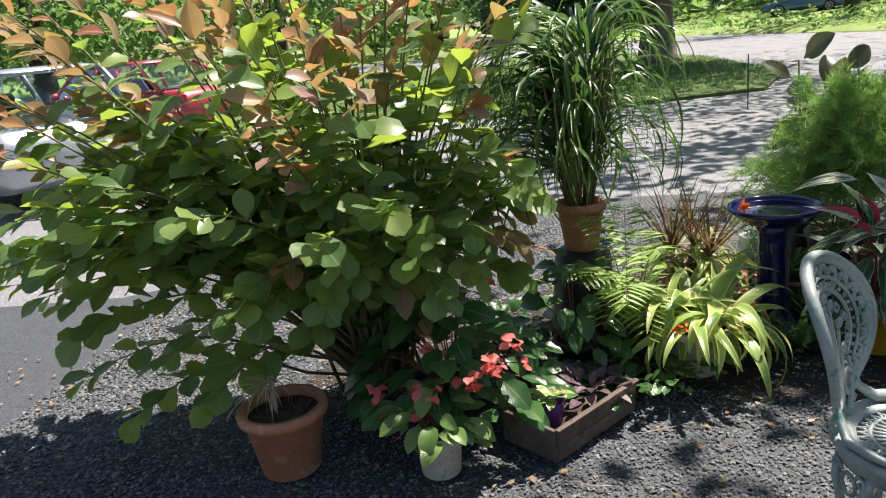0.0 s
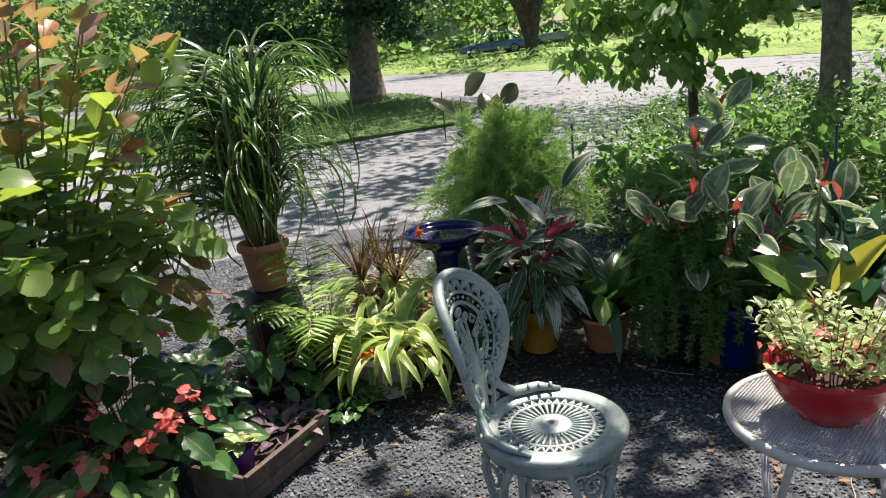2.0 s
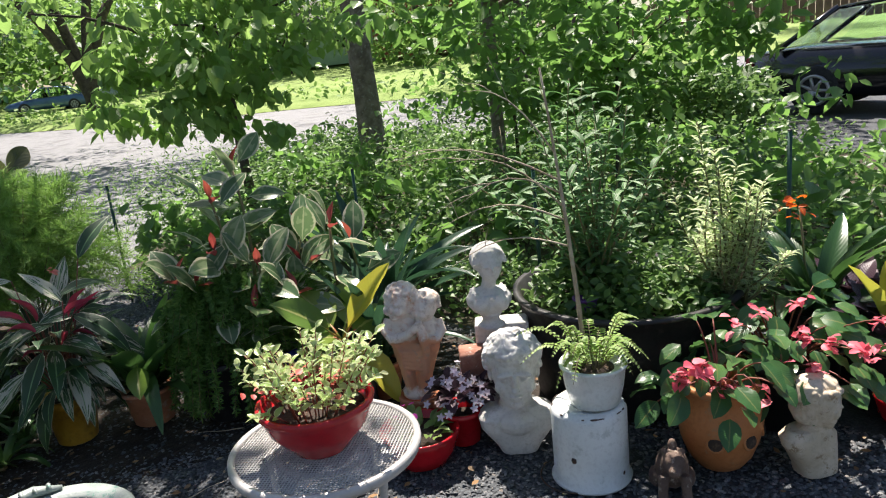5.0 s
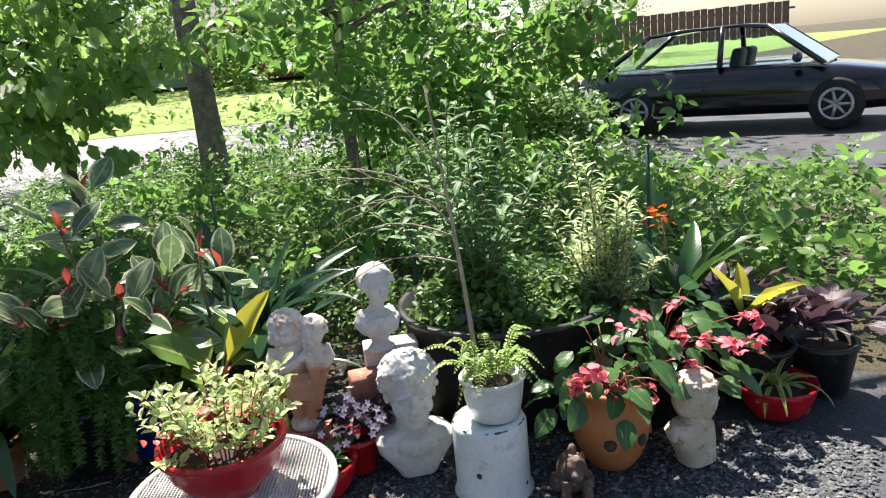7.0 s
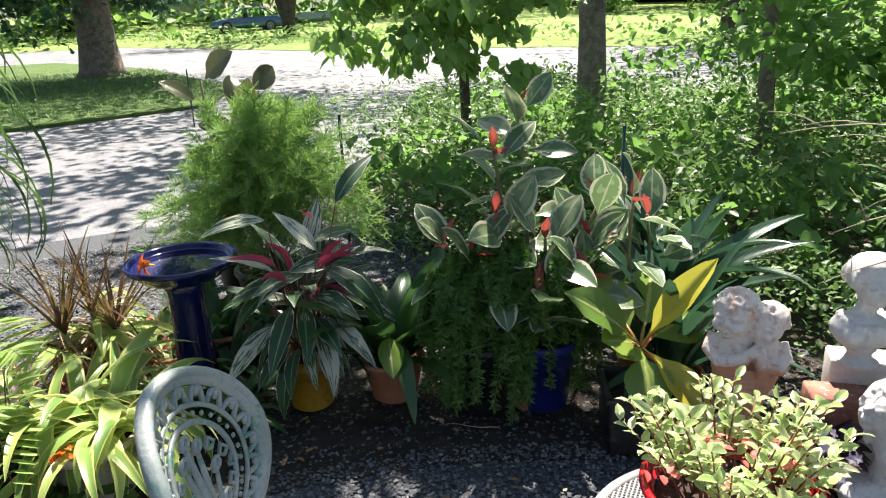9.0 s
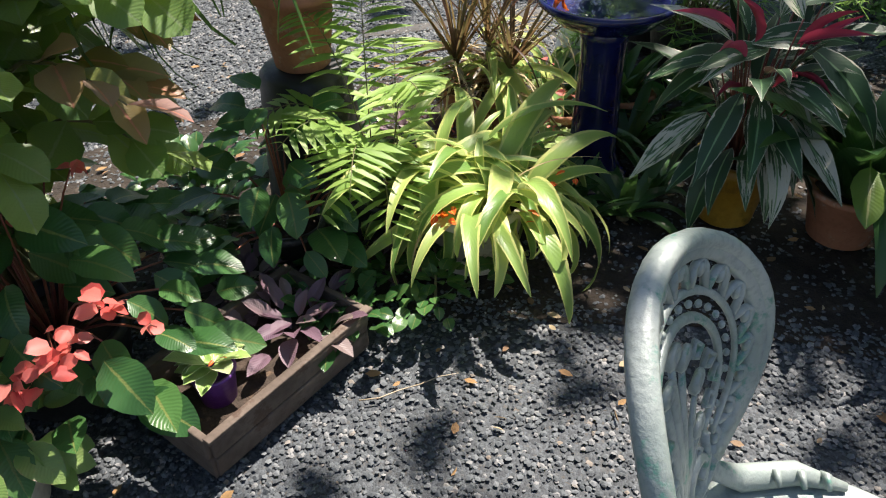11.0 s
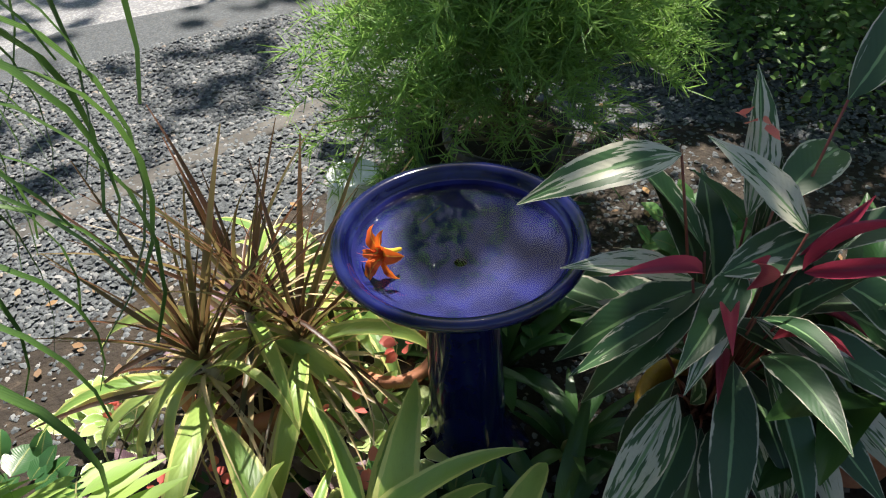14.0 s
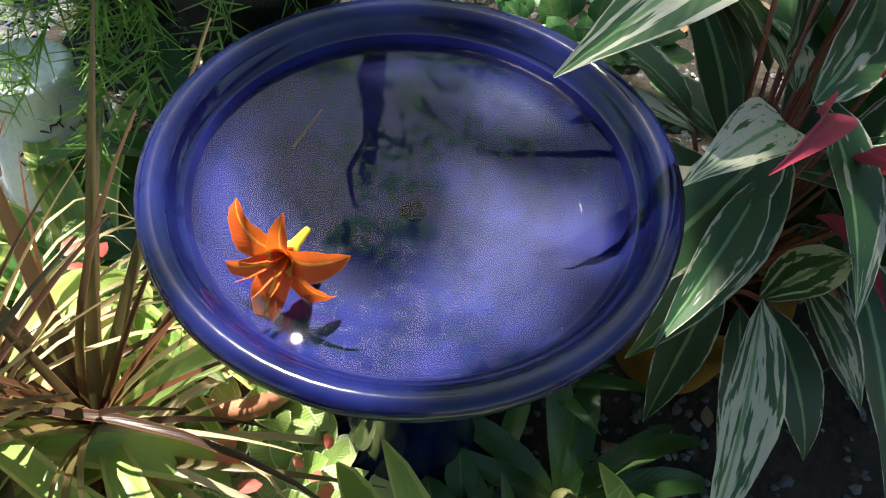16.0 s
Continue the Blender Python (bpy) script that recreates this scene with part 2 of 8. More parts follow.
M_STROM = leaf_material("variegated_prayer_leaf", [(0.018, 0.06, 0.022), (0.026, 0.085, 0.028), (0.04, 0.11, 0.034)], mid=(0.16, 0.28, 0.12), mid_w=0.04, streak=(0.5, 0.5, 0.38), edge=(0.52, 0.5, 0.38), edge_at=0.9, rough=0.46, through_light=0.15, back=(0.2, 0.06, 0.07), veins=0.05)
M_STROMPINK = leaf_material("pink_leaf_underside", [(0.36, 0.03, 0.07), (0.44, 0.06, 0.11), (0.26, 0.03, 0.05)], rough=0.4, through_light=0.25, veins=0.04)
M_STRAP = leaf_material("dark_strap_leaf", [(0.025, 0.075, 0.02), (0.035, 0.1, 0.03), (0.06, 0.13, 0.03)], rough=0.32, through_light=0.25, veins=0.08)
M_STRAPBLUE = leaf_material("blue_green_strap_leaf", [(0.018, 0.055, 0.03), (0.028, 0.08, 0.042), (0.036, 0.095, 0.046)], rough=0.35, through_light=0.2, veins=0.08)
M_RUBBER = leaf_material("variegated_rubber_leaf", [(0.06, 0.125, 0.05), (0.085, 0.16, 0.065), (0.13, 0.2, 0.09)], blotch=(0.2, 0.27, 0.14), edge=(0.56, 0.53, 0.38), edge_at=0.76, mid=(0.34, 0.36, 0.22), mid_w=0.04, rough=0.3, through_light=0.25, veins=0.07)
M_RUBBERDARK = leaf_material("dark_rubber_leaf", [(0.03, 0.035, 0.02), (0.055, 0.06, 0.03), (0.1, 0.12, 0.04)], edge=(0.22, 0.2, 0.09), edge_at=0.92, rough=0.25, through_light=0.3)
M_RUBBERRED = leaf_material("red_new_leaf", [(0.34, 0.035, 0.04), (0.26, 0.03, 0.04), (0.38, 0.09, 0.06)], rough=0.35, through_light=0.25)
M_PHILO = leaf_material("yellow_green_leaf", [(0.1, 0.19, 0.03), (0.15, 0.25, 0.04), (0.23, 0.31, 0.05)], mid=(0.4, 0.42, 0.14), mid_w=0.04, rough=0.32, through_light=0.3, veins=0.06)
M_YELLOW = leaf_material("yellow_leaf", [(0.44, 0.4, 0.04), (0.5, 0.46, 0.06), (0.36, 0.37, 0.05)], rough=0.4, through_light=0.35, veins=0.06)
M_NEEDLE = leaf_material("feathery_foliage", [(0.11, 0.22, 0.05), (0.16, 0.29, 0.07), (0.23, 0.38, 0.09)], rough=0.6, through_light=0.4, veins=0.0)
M_ASPAR = leaf_material("asparagus_fern_leaf", [(0.05, 0.13, 0.025), (0.08, 0.19, 0.035), (0.15, 0.29, 0.06)], rough=0.55, through_light=0.35, veins=0.0)
M_BEGONIA = leaf_material("begonia_leaf", [(0.03, 0.095, 0.028), (0.045, 0.13, 0.036), (0.08, 0.18, 0.05)], mid=(0.16, 0.2, 0.06), mid_w=0.03, rough=0.3, through_light=0.28, veins=0.12)
M_BEGONIALIGHT = leaf_material("light_begonia_leaf", [(0.12, 0.23, 0.06), (0.17, 0.29, 0.08), (0.24, 0.34, 0.11)], edge=(0.34, 0.26, 0.14), edge_at=0.96, rough=0.38, through_light=0.35, veins=0.15)
M_PETALRED = leaf_material("coral_red_petal", [(0.7, 0.1, 0.09), (0.78, 0.16, 0.13), (0.8, 0.24, 0.2)], rough=0.5, through_light=0.4, veins=0.1)
M_PETALPINK = leaf_material("hot_pink_petal", [(0.72, 0.07, 0.12), (0.8, 0.13, 0.18), (0.85, 0.26, 0.29)], rough=0.5, through_light=0.28, veins=0.1)
M_PETALORANGE = leaf_material("orange_petal", [(0.62, 0.075, 0.01), (0.7, 0.11, 0.012)], edge=(0.8, 0.2, 0.03), edge_at=0.9, mid=(0.85, 0.4, 0.05), mid_w=0.06, rough=0.5, through_light=0.4, veins=0.04)
M_PETALYELLOW = leaf_material("yellow_throat", [(0.75, 0.52, 0.04), (0.66, 0.56, 0.1)], rough=0.5, through_light=0.3, veins=0.1)
M_PETALLILAC = leaf_material("lilac_petal", [(0.62, 0.52, 0.66), (0.72, 0.66, 0.74)], rough=0.6, through_light=0.3, veins=0.1)
M_MAGENTA = leaf_material("magenta_petal", [(0.75, 0.03, 0.42), (0.8, 0.07, 0.5)], rough=0.5, veins=0.1)
M_CREAMLEAF = leaf_material("cream_edged_leaf", [(0.24, 0.4, 0.09), (0.34, 0.48, 0.14), (0.5, 0.6, 0.28)], edge=(0.82, 0.84, 0.6), edge_at=0.87, rough=0.32, through_light=0.3)
M_DARKLEAF = leaf_material("dark_purple_leaf", [(0.035, 0.02, 0.03), (0.06, 0.03, 0.045), (0.09, 0.05, 0.06)], rough=0.4, through_light=0.2)
M_PURPLELEAF = leaf_material("dusty_purple_leaf", [(0.12, 0.07, 0.1), (0.17, 0.1, 0.13), (0.2, 0.15, 0.14)], rough=0.5, through_light=0.2)
M_COVER = leaf_material("undergrowth_leaf", [(0.04, 0.105, 0.025), (0.06, 0.14, 0.033), (0.1, 0.2, 0.05), (0.16, 0.26, 0.08)], rough=0.42, through_light=0.4, veins=0.1)
M_WHITESHRUB = leaf_material("variegated_shrub_leaf", [(0.25, 0.42, 0.12), (0.36, 0.52, 0.18), (0.5, 0.62, 0.28)], edge=(0.8, 0.86, 0.55), edge_at=0.6, rough=0.45, through_light=0.35)
M_SHRUB = leaf_material("grey_green_shrub_leaf", [(0.06, 0.16, 0.05), (0.09, 0.21, 0.065), (0.13, 0.27, 0.09)], mid=(0.3, 0.38, 0.22), mid_w=0.05, rough=0.5, through_light=0.3)
M_TREELIGHT = leaf_material("light_green_tree_leaf", [(0.12, 0.24, 0.07), (0.17, 0.31, 0.09), (0.25, 0.39, 0.13)], rough=0.4, through_light=0.5, back=(0.45, 0.7, 0.18), veins=0.2)
M_TREEMID = leaf_material("green_tree_leaf", [(0.07, 0.17, 0.035), (0.11, 0.23, 0.05), (0.16, 0.3, 0.07)], rough=0.4, through_light=0.48, veins=0.2)
M_TREEBLUE = leaf_material("blue_green_tree_leaf", [(0.03, 0.08, 0.04), (0.045, 0.115, 0.055), (0.06, 0.15, 0.07)], rough=0.45, through_light=0.3, veins=0.1)
M_TREEFAR = leaf_material("far_foliage", [(0.08, 0.17, 0.045), (0.12, 0.22, 0.055), (0.17, 0.28, 0.07)], rough=0.6, through_light=0.4, veins=0.0)
M_LITTER = leaf_material("fallen_leaf", [(0.24, 0.13, 0.06), (0.34, 0.2, 0.08), (0.16, 0.09, 0.05), (0.42, 0.33, 0.2)], rough=0.8, through_light=0.15)


def worn_clay():
    """White paint flaking off an orange clay cast, most of it gone from the hips to the feet."""
    k = Nodes("worn_painted_terracotta")
    z = k.add("SeparateXYZ", Vector=k.coords()).outputs[2]
    big, small = k.noise(13, 4), k.noise(70, 4)
    bare = k.math("SUBTRACT", k.smooth(z, 0.02, 0.08), k.smooth(z, 0.21, 0.25))
    wear = k.math("ADD", k.math("MULTIPLY", bare, 0.34), k.math("ADD", k.math("MULTIPLY", big, 0.7), k.math("MULTIPLY", small, 0.25)))
    col = k.mix(k.smooth(wear, 0.47, 0.66), (0.74, 0.67, 0.59), (0.58, 0.3, 0.17))
    col = k.mix(k.math("MULTIPLY", k.smooth(k.noise(38, 5, 0.7), 0.52, 0.66), 0.5), col, (0.36, 0.28, 0.22))
    return k.finish(col, 0.85, 0.0, k.bump(small, 0.7, 0.006))


M_WORN = worn_clay()


def pebble_material():
    k = Nodes("pebble")
    col = k.ramp(k.chance(), [(0.0, (0.048, 0.057, 0.063)), (0.45, (0.085, 0.098, 0.106)), (0.8, (0.135, 0.15, 0.16)), (0.95, (0.26, 0.26, 0.255)), (1.0, (0.2, 0.16, 0.12))])
    n = k.noise(180, 3)
    return k.finish(k.mix(k.math("MULTIPLY", n, 0.4), col, (0.045, 0.048, 0.053)), 0.75)


def water_material():
    k = Nodes("still_water")
    ripple = k.bump(k.noise(22, 1), 0.02, 0.004)
    clear, shine = k.add("BsdfTransparent"), k.add("BsdfGlossy", Roughness=0.0, Normal=ripple)
    k.put(clear.inputs[0], (0.85, 0.88, 0.92, 1.0))
    m = k.add("MixShader")
    k.put(m.inputs[0], k.add("Fresnel", IOR=1.5).outputs[0])
    k.nt.links.new(clear.outputs[0], m.inputs[1])
    k.nt.links.new(shine.outputs[0], m.inputs[2])
    k.nt.links.new(m.outputs[0], k.out.inputs[0])
    return k.m


def glass_material(name, tint=(0.8, 0.9, 0.88)):
    return Nodes(name).finish(tint, 0.02, 0, None, **{"Transmission Weight": 1.0, "IOR": 1.2})


M_PEBBLE, M_WATER, M_GLASS = pebble_material(), water_material(), glass_material("car_glass")
M_CARBLACK = surface("black_car_paint", (0.008, 0.008, 0.01), (0.012, 0.012, 0.015), 2, 0.2, 0.3, bump=0.02, **{"Coat Weight": 1.0})
M_CARSILVER = surface("silver_car_paint", (0.42, 0.46, 0.5), (0.46, 0.5, 0.54), 2, 0.3, 0.6, bump=0.02, **{"Coat Weight": 1.0})
M_CARBLUE = surface("blue_car_paint", (0.05, 0.11, 0.22), (0.06, 0.13, 0.26), 2, 0.3, 0.4, bump=0.02, **{"Coat Weight": 1.0})
M_CARRED = surface("red_car_paint", (0.36, 0.02, 0.03), (0.4, 0.03, 0.04), 2, 0.3, 0.2, bump=0.02, **{"Coat Weight": 1.0})
M_TYRE = surface("tyre_rubber", (0.015, 0.015, 0.015), (0.03, 0.03, 0.03), 20, 0.85)
M_RIM = surface("alloy_rim", (0.45, 0.45, 0.45), (0.55, 0.55, 0.55), 20, 0.35, 0.8)
M_TAIL = surface("red_lamp_glass", (0.35, 0.01, 0.015), (0.4, 0.02, 0.02), 20, 0.2)
M_HOUSEWHITE = surface("white_siding", (0.7, 0.7, 0.66), (0.76, 0.76, 0.73), 1.5, 0.8)
M_HOUSERED = surface("red_painted_siding", (0.32, 0.08, 0.07), (0.38, 0.11, 0.09), 1.5, 0.8)
M_HOUSEAQUA = surface("pale_aqua_siding", (0.5, 0.64, 0.62), (0.56, 0.7, 0.67), 1.5, 0.8)
M_ROOF = surface("grey_shingle", (0.12, 0.115, 0.11), (0.18, 0.17, 0.165), 3, 0.9, bump=0.6)
M_FENCE = surface("brown_fence_board", (0.13, 0.085, 0.06), (0.18, 0.12, 0.085), 2, 0.9, bump=0.4)
M_TRIM = surface("white_trim", (0.74, 0.74, 0.72), (0.78, 0.78, 0.76), 3, 0.6)
M_PANE = surface("dark_window_pane", (0.02, 0.025, 0.03), (0.03, 0.035, 0.04), 3, 0.08, bump=0.0)

# ---- kit ----
rng = random.Random(7)
UP = Vector((0, 0, 1))


def thing(name, label, category, at=(0, 0, 0), turn=0.0, group="", kind=""):
    ob = tagged(new(name), label, category, group, kind)
    ob.matrix_world = pose(*at, 0, 0, turn)
    return ob


def link(name, me, parent=None, label="", at=None):
    ob = new(name, me)
    if parent:
        ob.parent = parent
    if label:
        tagged(ob, label)
    if at is not None:
        ob.matrix_basis = at
    return ob


def mesh(name, verts, faces, material, uv=None, smooth=True):
    me = bpy.data.meshes.new(name)
    me.from_pydata([tuple(v) for v in verts], [], faces)
    if uv is not None:
        lay = me.uv_layers.new(name="UVMap")
        idx = np.empty(len(me.loops), dtype=np.int32)
        me.loops.foreach_get("vertex_index", idx)
        lay.data.foreach_set("uv", np.asarray(uv, dtype=np.float32)[idx].ravel())
    if material:
        me.materials.append(material)
    me.polygons.foreach_set("use_smooth", [smooth] * len(me.polygons))
    me.update()
    return me


def part(name, bm, material, parent, label="", at=None, smooth=True):
    me = bpy.data.meshes.new(name)
    bm.to_mesh(me)
    bm.free()
    me.materials.append(material)
    me.polygons.foreach_set("use_smooth", [smooth] * len(me.polygons))
    return link(name, me, parent, label, at)


class Geo:
    """Gathers shapes for one mesh."""
    def __init__(self):
        self.v, self.f = [], []

    def add(self, verts, faces, m=None):
        o = len(self.v)
        self.v += [(m @ Vector(v)) if m is not None else Vector(v) for v in verts]
        self.f += [tuple(i + o for i in f) for f in faces]
        return self

    def lathe(self, profile, n=32, m=None, cap=True):
        vs, fs = [], []
        for r, z in profile:
            vs += [(r * math.cos(a), r * math.sin(a), z) for a in (2 * math.pi * i / n for i in range(n))]
        for j in range(len(profile) - 1):
            fs += [(j * n + i, j * n + (i + 1) % n, (j + 1) * n + (i + 1) % n, (j + 1) * n + i) for i in range(n)]
        if cap:
            fs += [tuple(reversed(range(n))), tuple(range((len(profile) - 1) * n, len(profile) * n))]
        return self.add(vs, fs, m)

    def tube(self, pts, radii, n=6, m=None, flat=1.0, closed=False):
        pts = [Vector(p) for p in pts]
        if not isinstance(radii, (list, tuple)):
            radii = [radii] * len(pts)
        vs, fs = [], []
        ref = None
        for i, (p, r) in enumerate(zip(pts, radii)):
            a, b = (pts[i - 1], pts[(i + 1) % len(pts)]) if closed else (pts[max(0, i - 1)], pts[min(len(pts) - 1, i + 1)])
            d = (b - a).normalized() if (b - a).length > 1e-9 else UP
            if ref is None or abs(ref.dot(d)) > 0.97:
                ref = Vector((1, 0, 0)) if abs(d.x) < 0.8 else Vector((0, 1, 0))
            x = (ref - d * ref.dot(d)).normalized()
            y = d.cross(x)
            ref = x
            vs += [p + (x * math.cos(t) + y * math.sin(t) * flat) * r for t in (2 * math.pi * k / n for k in range(n))]
        loops = len(pts) if closed else len(pts) - 1
        for j in range(loops):
            q = (j + 1) % len(pts)
            fs += [(j * n + k, j * n + (k + 1) % n, q * n + (k + 1) % n, q * n + k) for k in range(n)]
        if not closed:
            fs += [tuple(reversed(range(n))), tuple(range((len(pts) - 1) * n, len(pts) * n))]
        return self.add(vs, fs, m)

    def box(self, sx, sy, sz, m=None, bevel=0.0):
        b = bmesh.new()
        bmesh.ops.create_cube(b, size=1.0, matrix=Matrix.Diagonal((sx, sy, sz, 1)))
        if bevel:
            bmesh.ops.bevel(b, geom=b.edges[:], offset=bevel, segments=2, affect="EDGES", profile=0.5)
        b.verts.index_update()
        self.add([v.co.copy() for v in b.verts], [tuple(v.index for v in f.verts) for f in b.faces], m)
        b.free()
        return self

    def ball(self, c, s, rot=(0, 0, 0), n=10, k=14):
        prof = [(math.sin(math.pi * i / n), -math.cos(math.pi * i / n)) for i in range(1, n)]
        m = pose(*c, *rot) @ Matrix.Diagonal((*s, 1))
        return self.lathe(prof, k, m)

    def mesh(self, name, material, smooth=True):
        return mesh(name, self.v, self.f, material, None, smooth)

    def part(self, name, material, parent, label="", at=None, smooth=True):
        return link(name, self.mesh(name, material, smooth), parent, label, at)


def arc_pts(n, a0, a1, r, z=0.0, c=(0, 0)):
    return [(c[0] + r * math.cos(a0 + (a1 - a0) * i / (n - 1)), c[1] + r * math.sin(a0 + (a1 - a0) * i / (n - 1)), z) for i in range(n)]


SHAPES = {
    "oval": lambda t: math.sin(math.pi * t ** 0.85) ** 0.75,
    "round": lambda t: math.sin(math.pi * t ** 1.15) ** 0.6,
    "lance": lambda t: math.sin(math.pi * t ** 0.75) ** 1.05,
    "strap": lambda t: min(1.0, 0.55 + t * 1.6) * (1 - max(0.0, t - 0.5) * 2) ** 0.6 if t < 1 else 0.0,
    "blade": lambda t: (1 - t) ** 0.7 * min(1.0, 0.6 + t * 3),
    "heart": lambda t: (0.75 + 0.35 * math.sin(math.pi * min(1, t * 2.2))) * (1 - t) ** 0.65 if t < 1 else 0.0,
    "petal": lambda t: math.sin(math.pi * (0.12 + 0.88 * t)) ** 0.7,
}


def leaf_mesh(name, material, shape="oval", width=0.5, bend=0.6, fold=0.25, segs=7, wave=0.0, petiole=0.0, cols=2, seed=0, twist=0.0):
    """A leaf of length 1 along +Y, its face to +Z, bending down towards the tip."""
    fn = SHAPES[shape]
    vs, uv, fs = [], [], []
    y = z = 0.0
    row = 2 * cols + 1 if cols > 1 else 3
    half = row // 2
    for i in range(segs + 1):
        t = i / segs
        a = bend * (0.35 - t) if bend < 1.2 else -bend * t + 0.3
        if i:
            y += math.cos(a) / segs
            z += math.sin(a) / segs
        tt = 0.0 if t < petiole else (t - petiole) / (1 - petiole)
        w = max(0.012 if t < petiole or petiole else 0.004, fn(min(1, max(0.0, tt))) * width * 0.5) if t < 1 else 0.003
        tw = twist * t
        for j in range(row):
            s = (j - half) / half
            lift = fold * abs(s) * w + wave * w * math.sin(t * 17 + s * 2 + seed) * abs(s)
            x, zz = s * w, lift
            vs.append((x * math.cos(tw) - zz * math.sin(tw), y - zz * math.sin(a), z + zz * math.cos(a) + x * math.sin(tw)))
            uv.append((0.5 + 0.5 * s, tt))
    for i in range(segs):
        for j in range(row - 1):
            a0 = i * row + j
            fs.append((a0, a0 + 1, a0 + row + 1, a0 + row))
    return mesh(name, vs, fs, material, uv)


def aim(p, d, up=UP, length=0.1, wide=1.0, roll=0.0):
    """Where a leaf at p points along d, with its face towards up."""
    y = Vector(d).normalized()
    x = y.cross(Vector(up))
    x = x.normalized() if x.length > 1e-4 else Vector((1, 0, 0))
    z = x.cross(y)
    m = Matrix((x, y, z)).transposed().to_4x4()
    if roll:
        m = m @ Matrix.Rotation(roll, 4, "Y")
    m = m @ Matrix.Diagonal((length * wide, length, length, 1))
    m.translation = p
    return m


def joined(name, items, material):
    """One mesh from many (mesh, matrix) pairs."""
    V, F, U, off = [], [], [], 0
    cache = {}
    for me, m in items:
        if me.name not in cache:
            co = np.empty(len(me.vertices) * 3)
            me.vertices.foreach_get("co", co)
            polys = np.array([p.vertices[:] for p in me.polygons])
            u = np.zeros((len(me.vertices), 2))
            vi = np.empty(len(me.loops), dtype=np.int32)
            me.loops.foreach_get("vertex_index", vi)
            uu = np.empty(len(me.loops) * 2)
            me.uv_layers[0].data.foreach_get("uv", uu)
            u[vi] = uu.reshape(-1, 2)
            cache[me.name] = (co.reshape(-1, 3), polys, u)
        co, polys, u = cache[me.name]
        a = np.array(m)
        V.append(co @ a[:3, :3].T + a[:3, 3])
        F.append(polys + off)
        U.append(u)
        off += len(co)
    return bulk(name, np.concatenate(V), np.concatenate(F), np.concatenate(U), material)


def bulk(name, V, F, U, material):
    """A mesh from arrays: all faces have the same number of corners."""
    me = bpy.data.meshes.new(name)
    n, k = F.shape
    me.vertices.add(len(V))
    me.vertices.foreach_set("co", np.ascontiguousarray(V, dtype=np.float32).ravel())
    me.loops.add(n * k)
    me.loops.foreach_set("vertex_index", np.ascontiguousarray(F, dtype=np.int32).ravel())
    me.polygons.add(n)
    me.polygons.foreach_set("loop_start", np.arange(n, dtype=np.int32) * k)
    me.polygons.foreach_set("use_smooth", np.ones(n, dtype=bool))
    lay = me.uv_layers.new(name="UVMap")
    lay.data.foreach_set("uv", np.ascontiguousarray(U[F.ravel()], dtype=np.float32).ravel())
    me.materials.append(material)
    me.update(calc_edges=True)
    return me


def leaves(parent, items, name="leaf", limit=300, rest="foliage"):
    """items: (mesh, matrix) pairs. The first of them are leaves of their own, the rest one mesh of foliage for each material."""
    for me, m in items[:limit]:
        link(name, me, parent, at=m)
    groups = {}
    for me, m in items[limit:]:
        groups.setdefault(me.materials[0].name, []).append((me, m))
    for key, some in groups.items():
        tagged(link(rest, joined(rest, some, some[0][0].materials[0]), parent), kind="stuff")


def leaf_cloud(n, points, size, spread=1.0, droop=0.3, seed=1, aspect=0.5):
    """Arrays of n small six-cornered leaves at the given points, facing every way."""
    g = np.random.RandomState(seed)
    d = g.normal(size=(n, 3)) * (1, 1, 0.6 * spread)
    d[:, 2] -= droop
    d /= np.linalg.norm(d, axis=1)[:, None]
    up = g.normal(size=(n, 3)) * 0.6 + (0, 0, 1)
    x = np.cross(d, up)
    x /= np.linalg.norm(x, axis=1)[:, None] + 1e-9
    z = np.cross(x, d)
    s = (size * g.uniform(0.6, 1.3, n))[:, None]
    shape = np.array([(0, 0, 0), (-0.5, 0.33, 0.1), (-0.42, 0.68, 0.06), (0, 1.0, -0.14), (0.42, 0.68, 0.06), (0.5, 0.33, 0.1)])
    V = np.stack([points + s * (x * (a * aspect) + d * b + z * (c * aspect)) for a, b, c in shape], axis=1).reshape(-1, 3)
    F = (np.arange(n)[:, None] * 6 + np.array([[0, 3, 2, 1]])).reshape(-1, 4)
    F2 = (np.arange(n)[:, None] * 6 + np.array([[0, 5, 4, 3]])).reshape(-1, 4)
    U = np.tile([(0.5, 0), (0, 0.33), (0.1, 0.68), (0.5, 1), (0.9, 0.68), (1, 0.33)], (n, 1))
    return V, np.concatenate([F, F2]), U


def ring_dir(a, el):
    return Vector((math.cos(a) * math.cos(el), math.sin(a) * math.cos(el), math.sin(el)))


def pot_profile(r0, r1, h, wall=0.012, lip=0.014, lip_h=0.03):
    return [(r0 * 0.9, 0.0), (r0, 0.006), (r1 - lip * 0.2, h - lip_h), (r1 + lip * 0.8, h - lip_h + 0.004), (r1 + lip, h - lip_h * 0.5), (r1 + lip * 0.7, h - 0.003),
            (r1 + lip * 0.3, h), (r1 - wall, h - 0.003), (r1 - wall - 0.004, h - 0.05), (r1 - wall - 0.012, h - 0.055)]


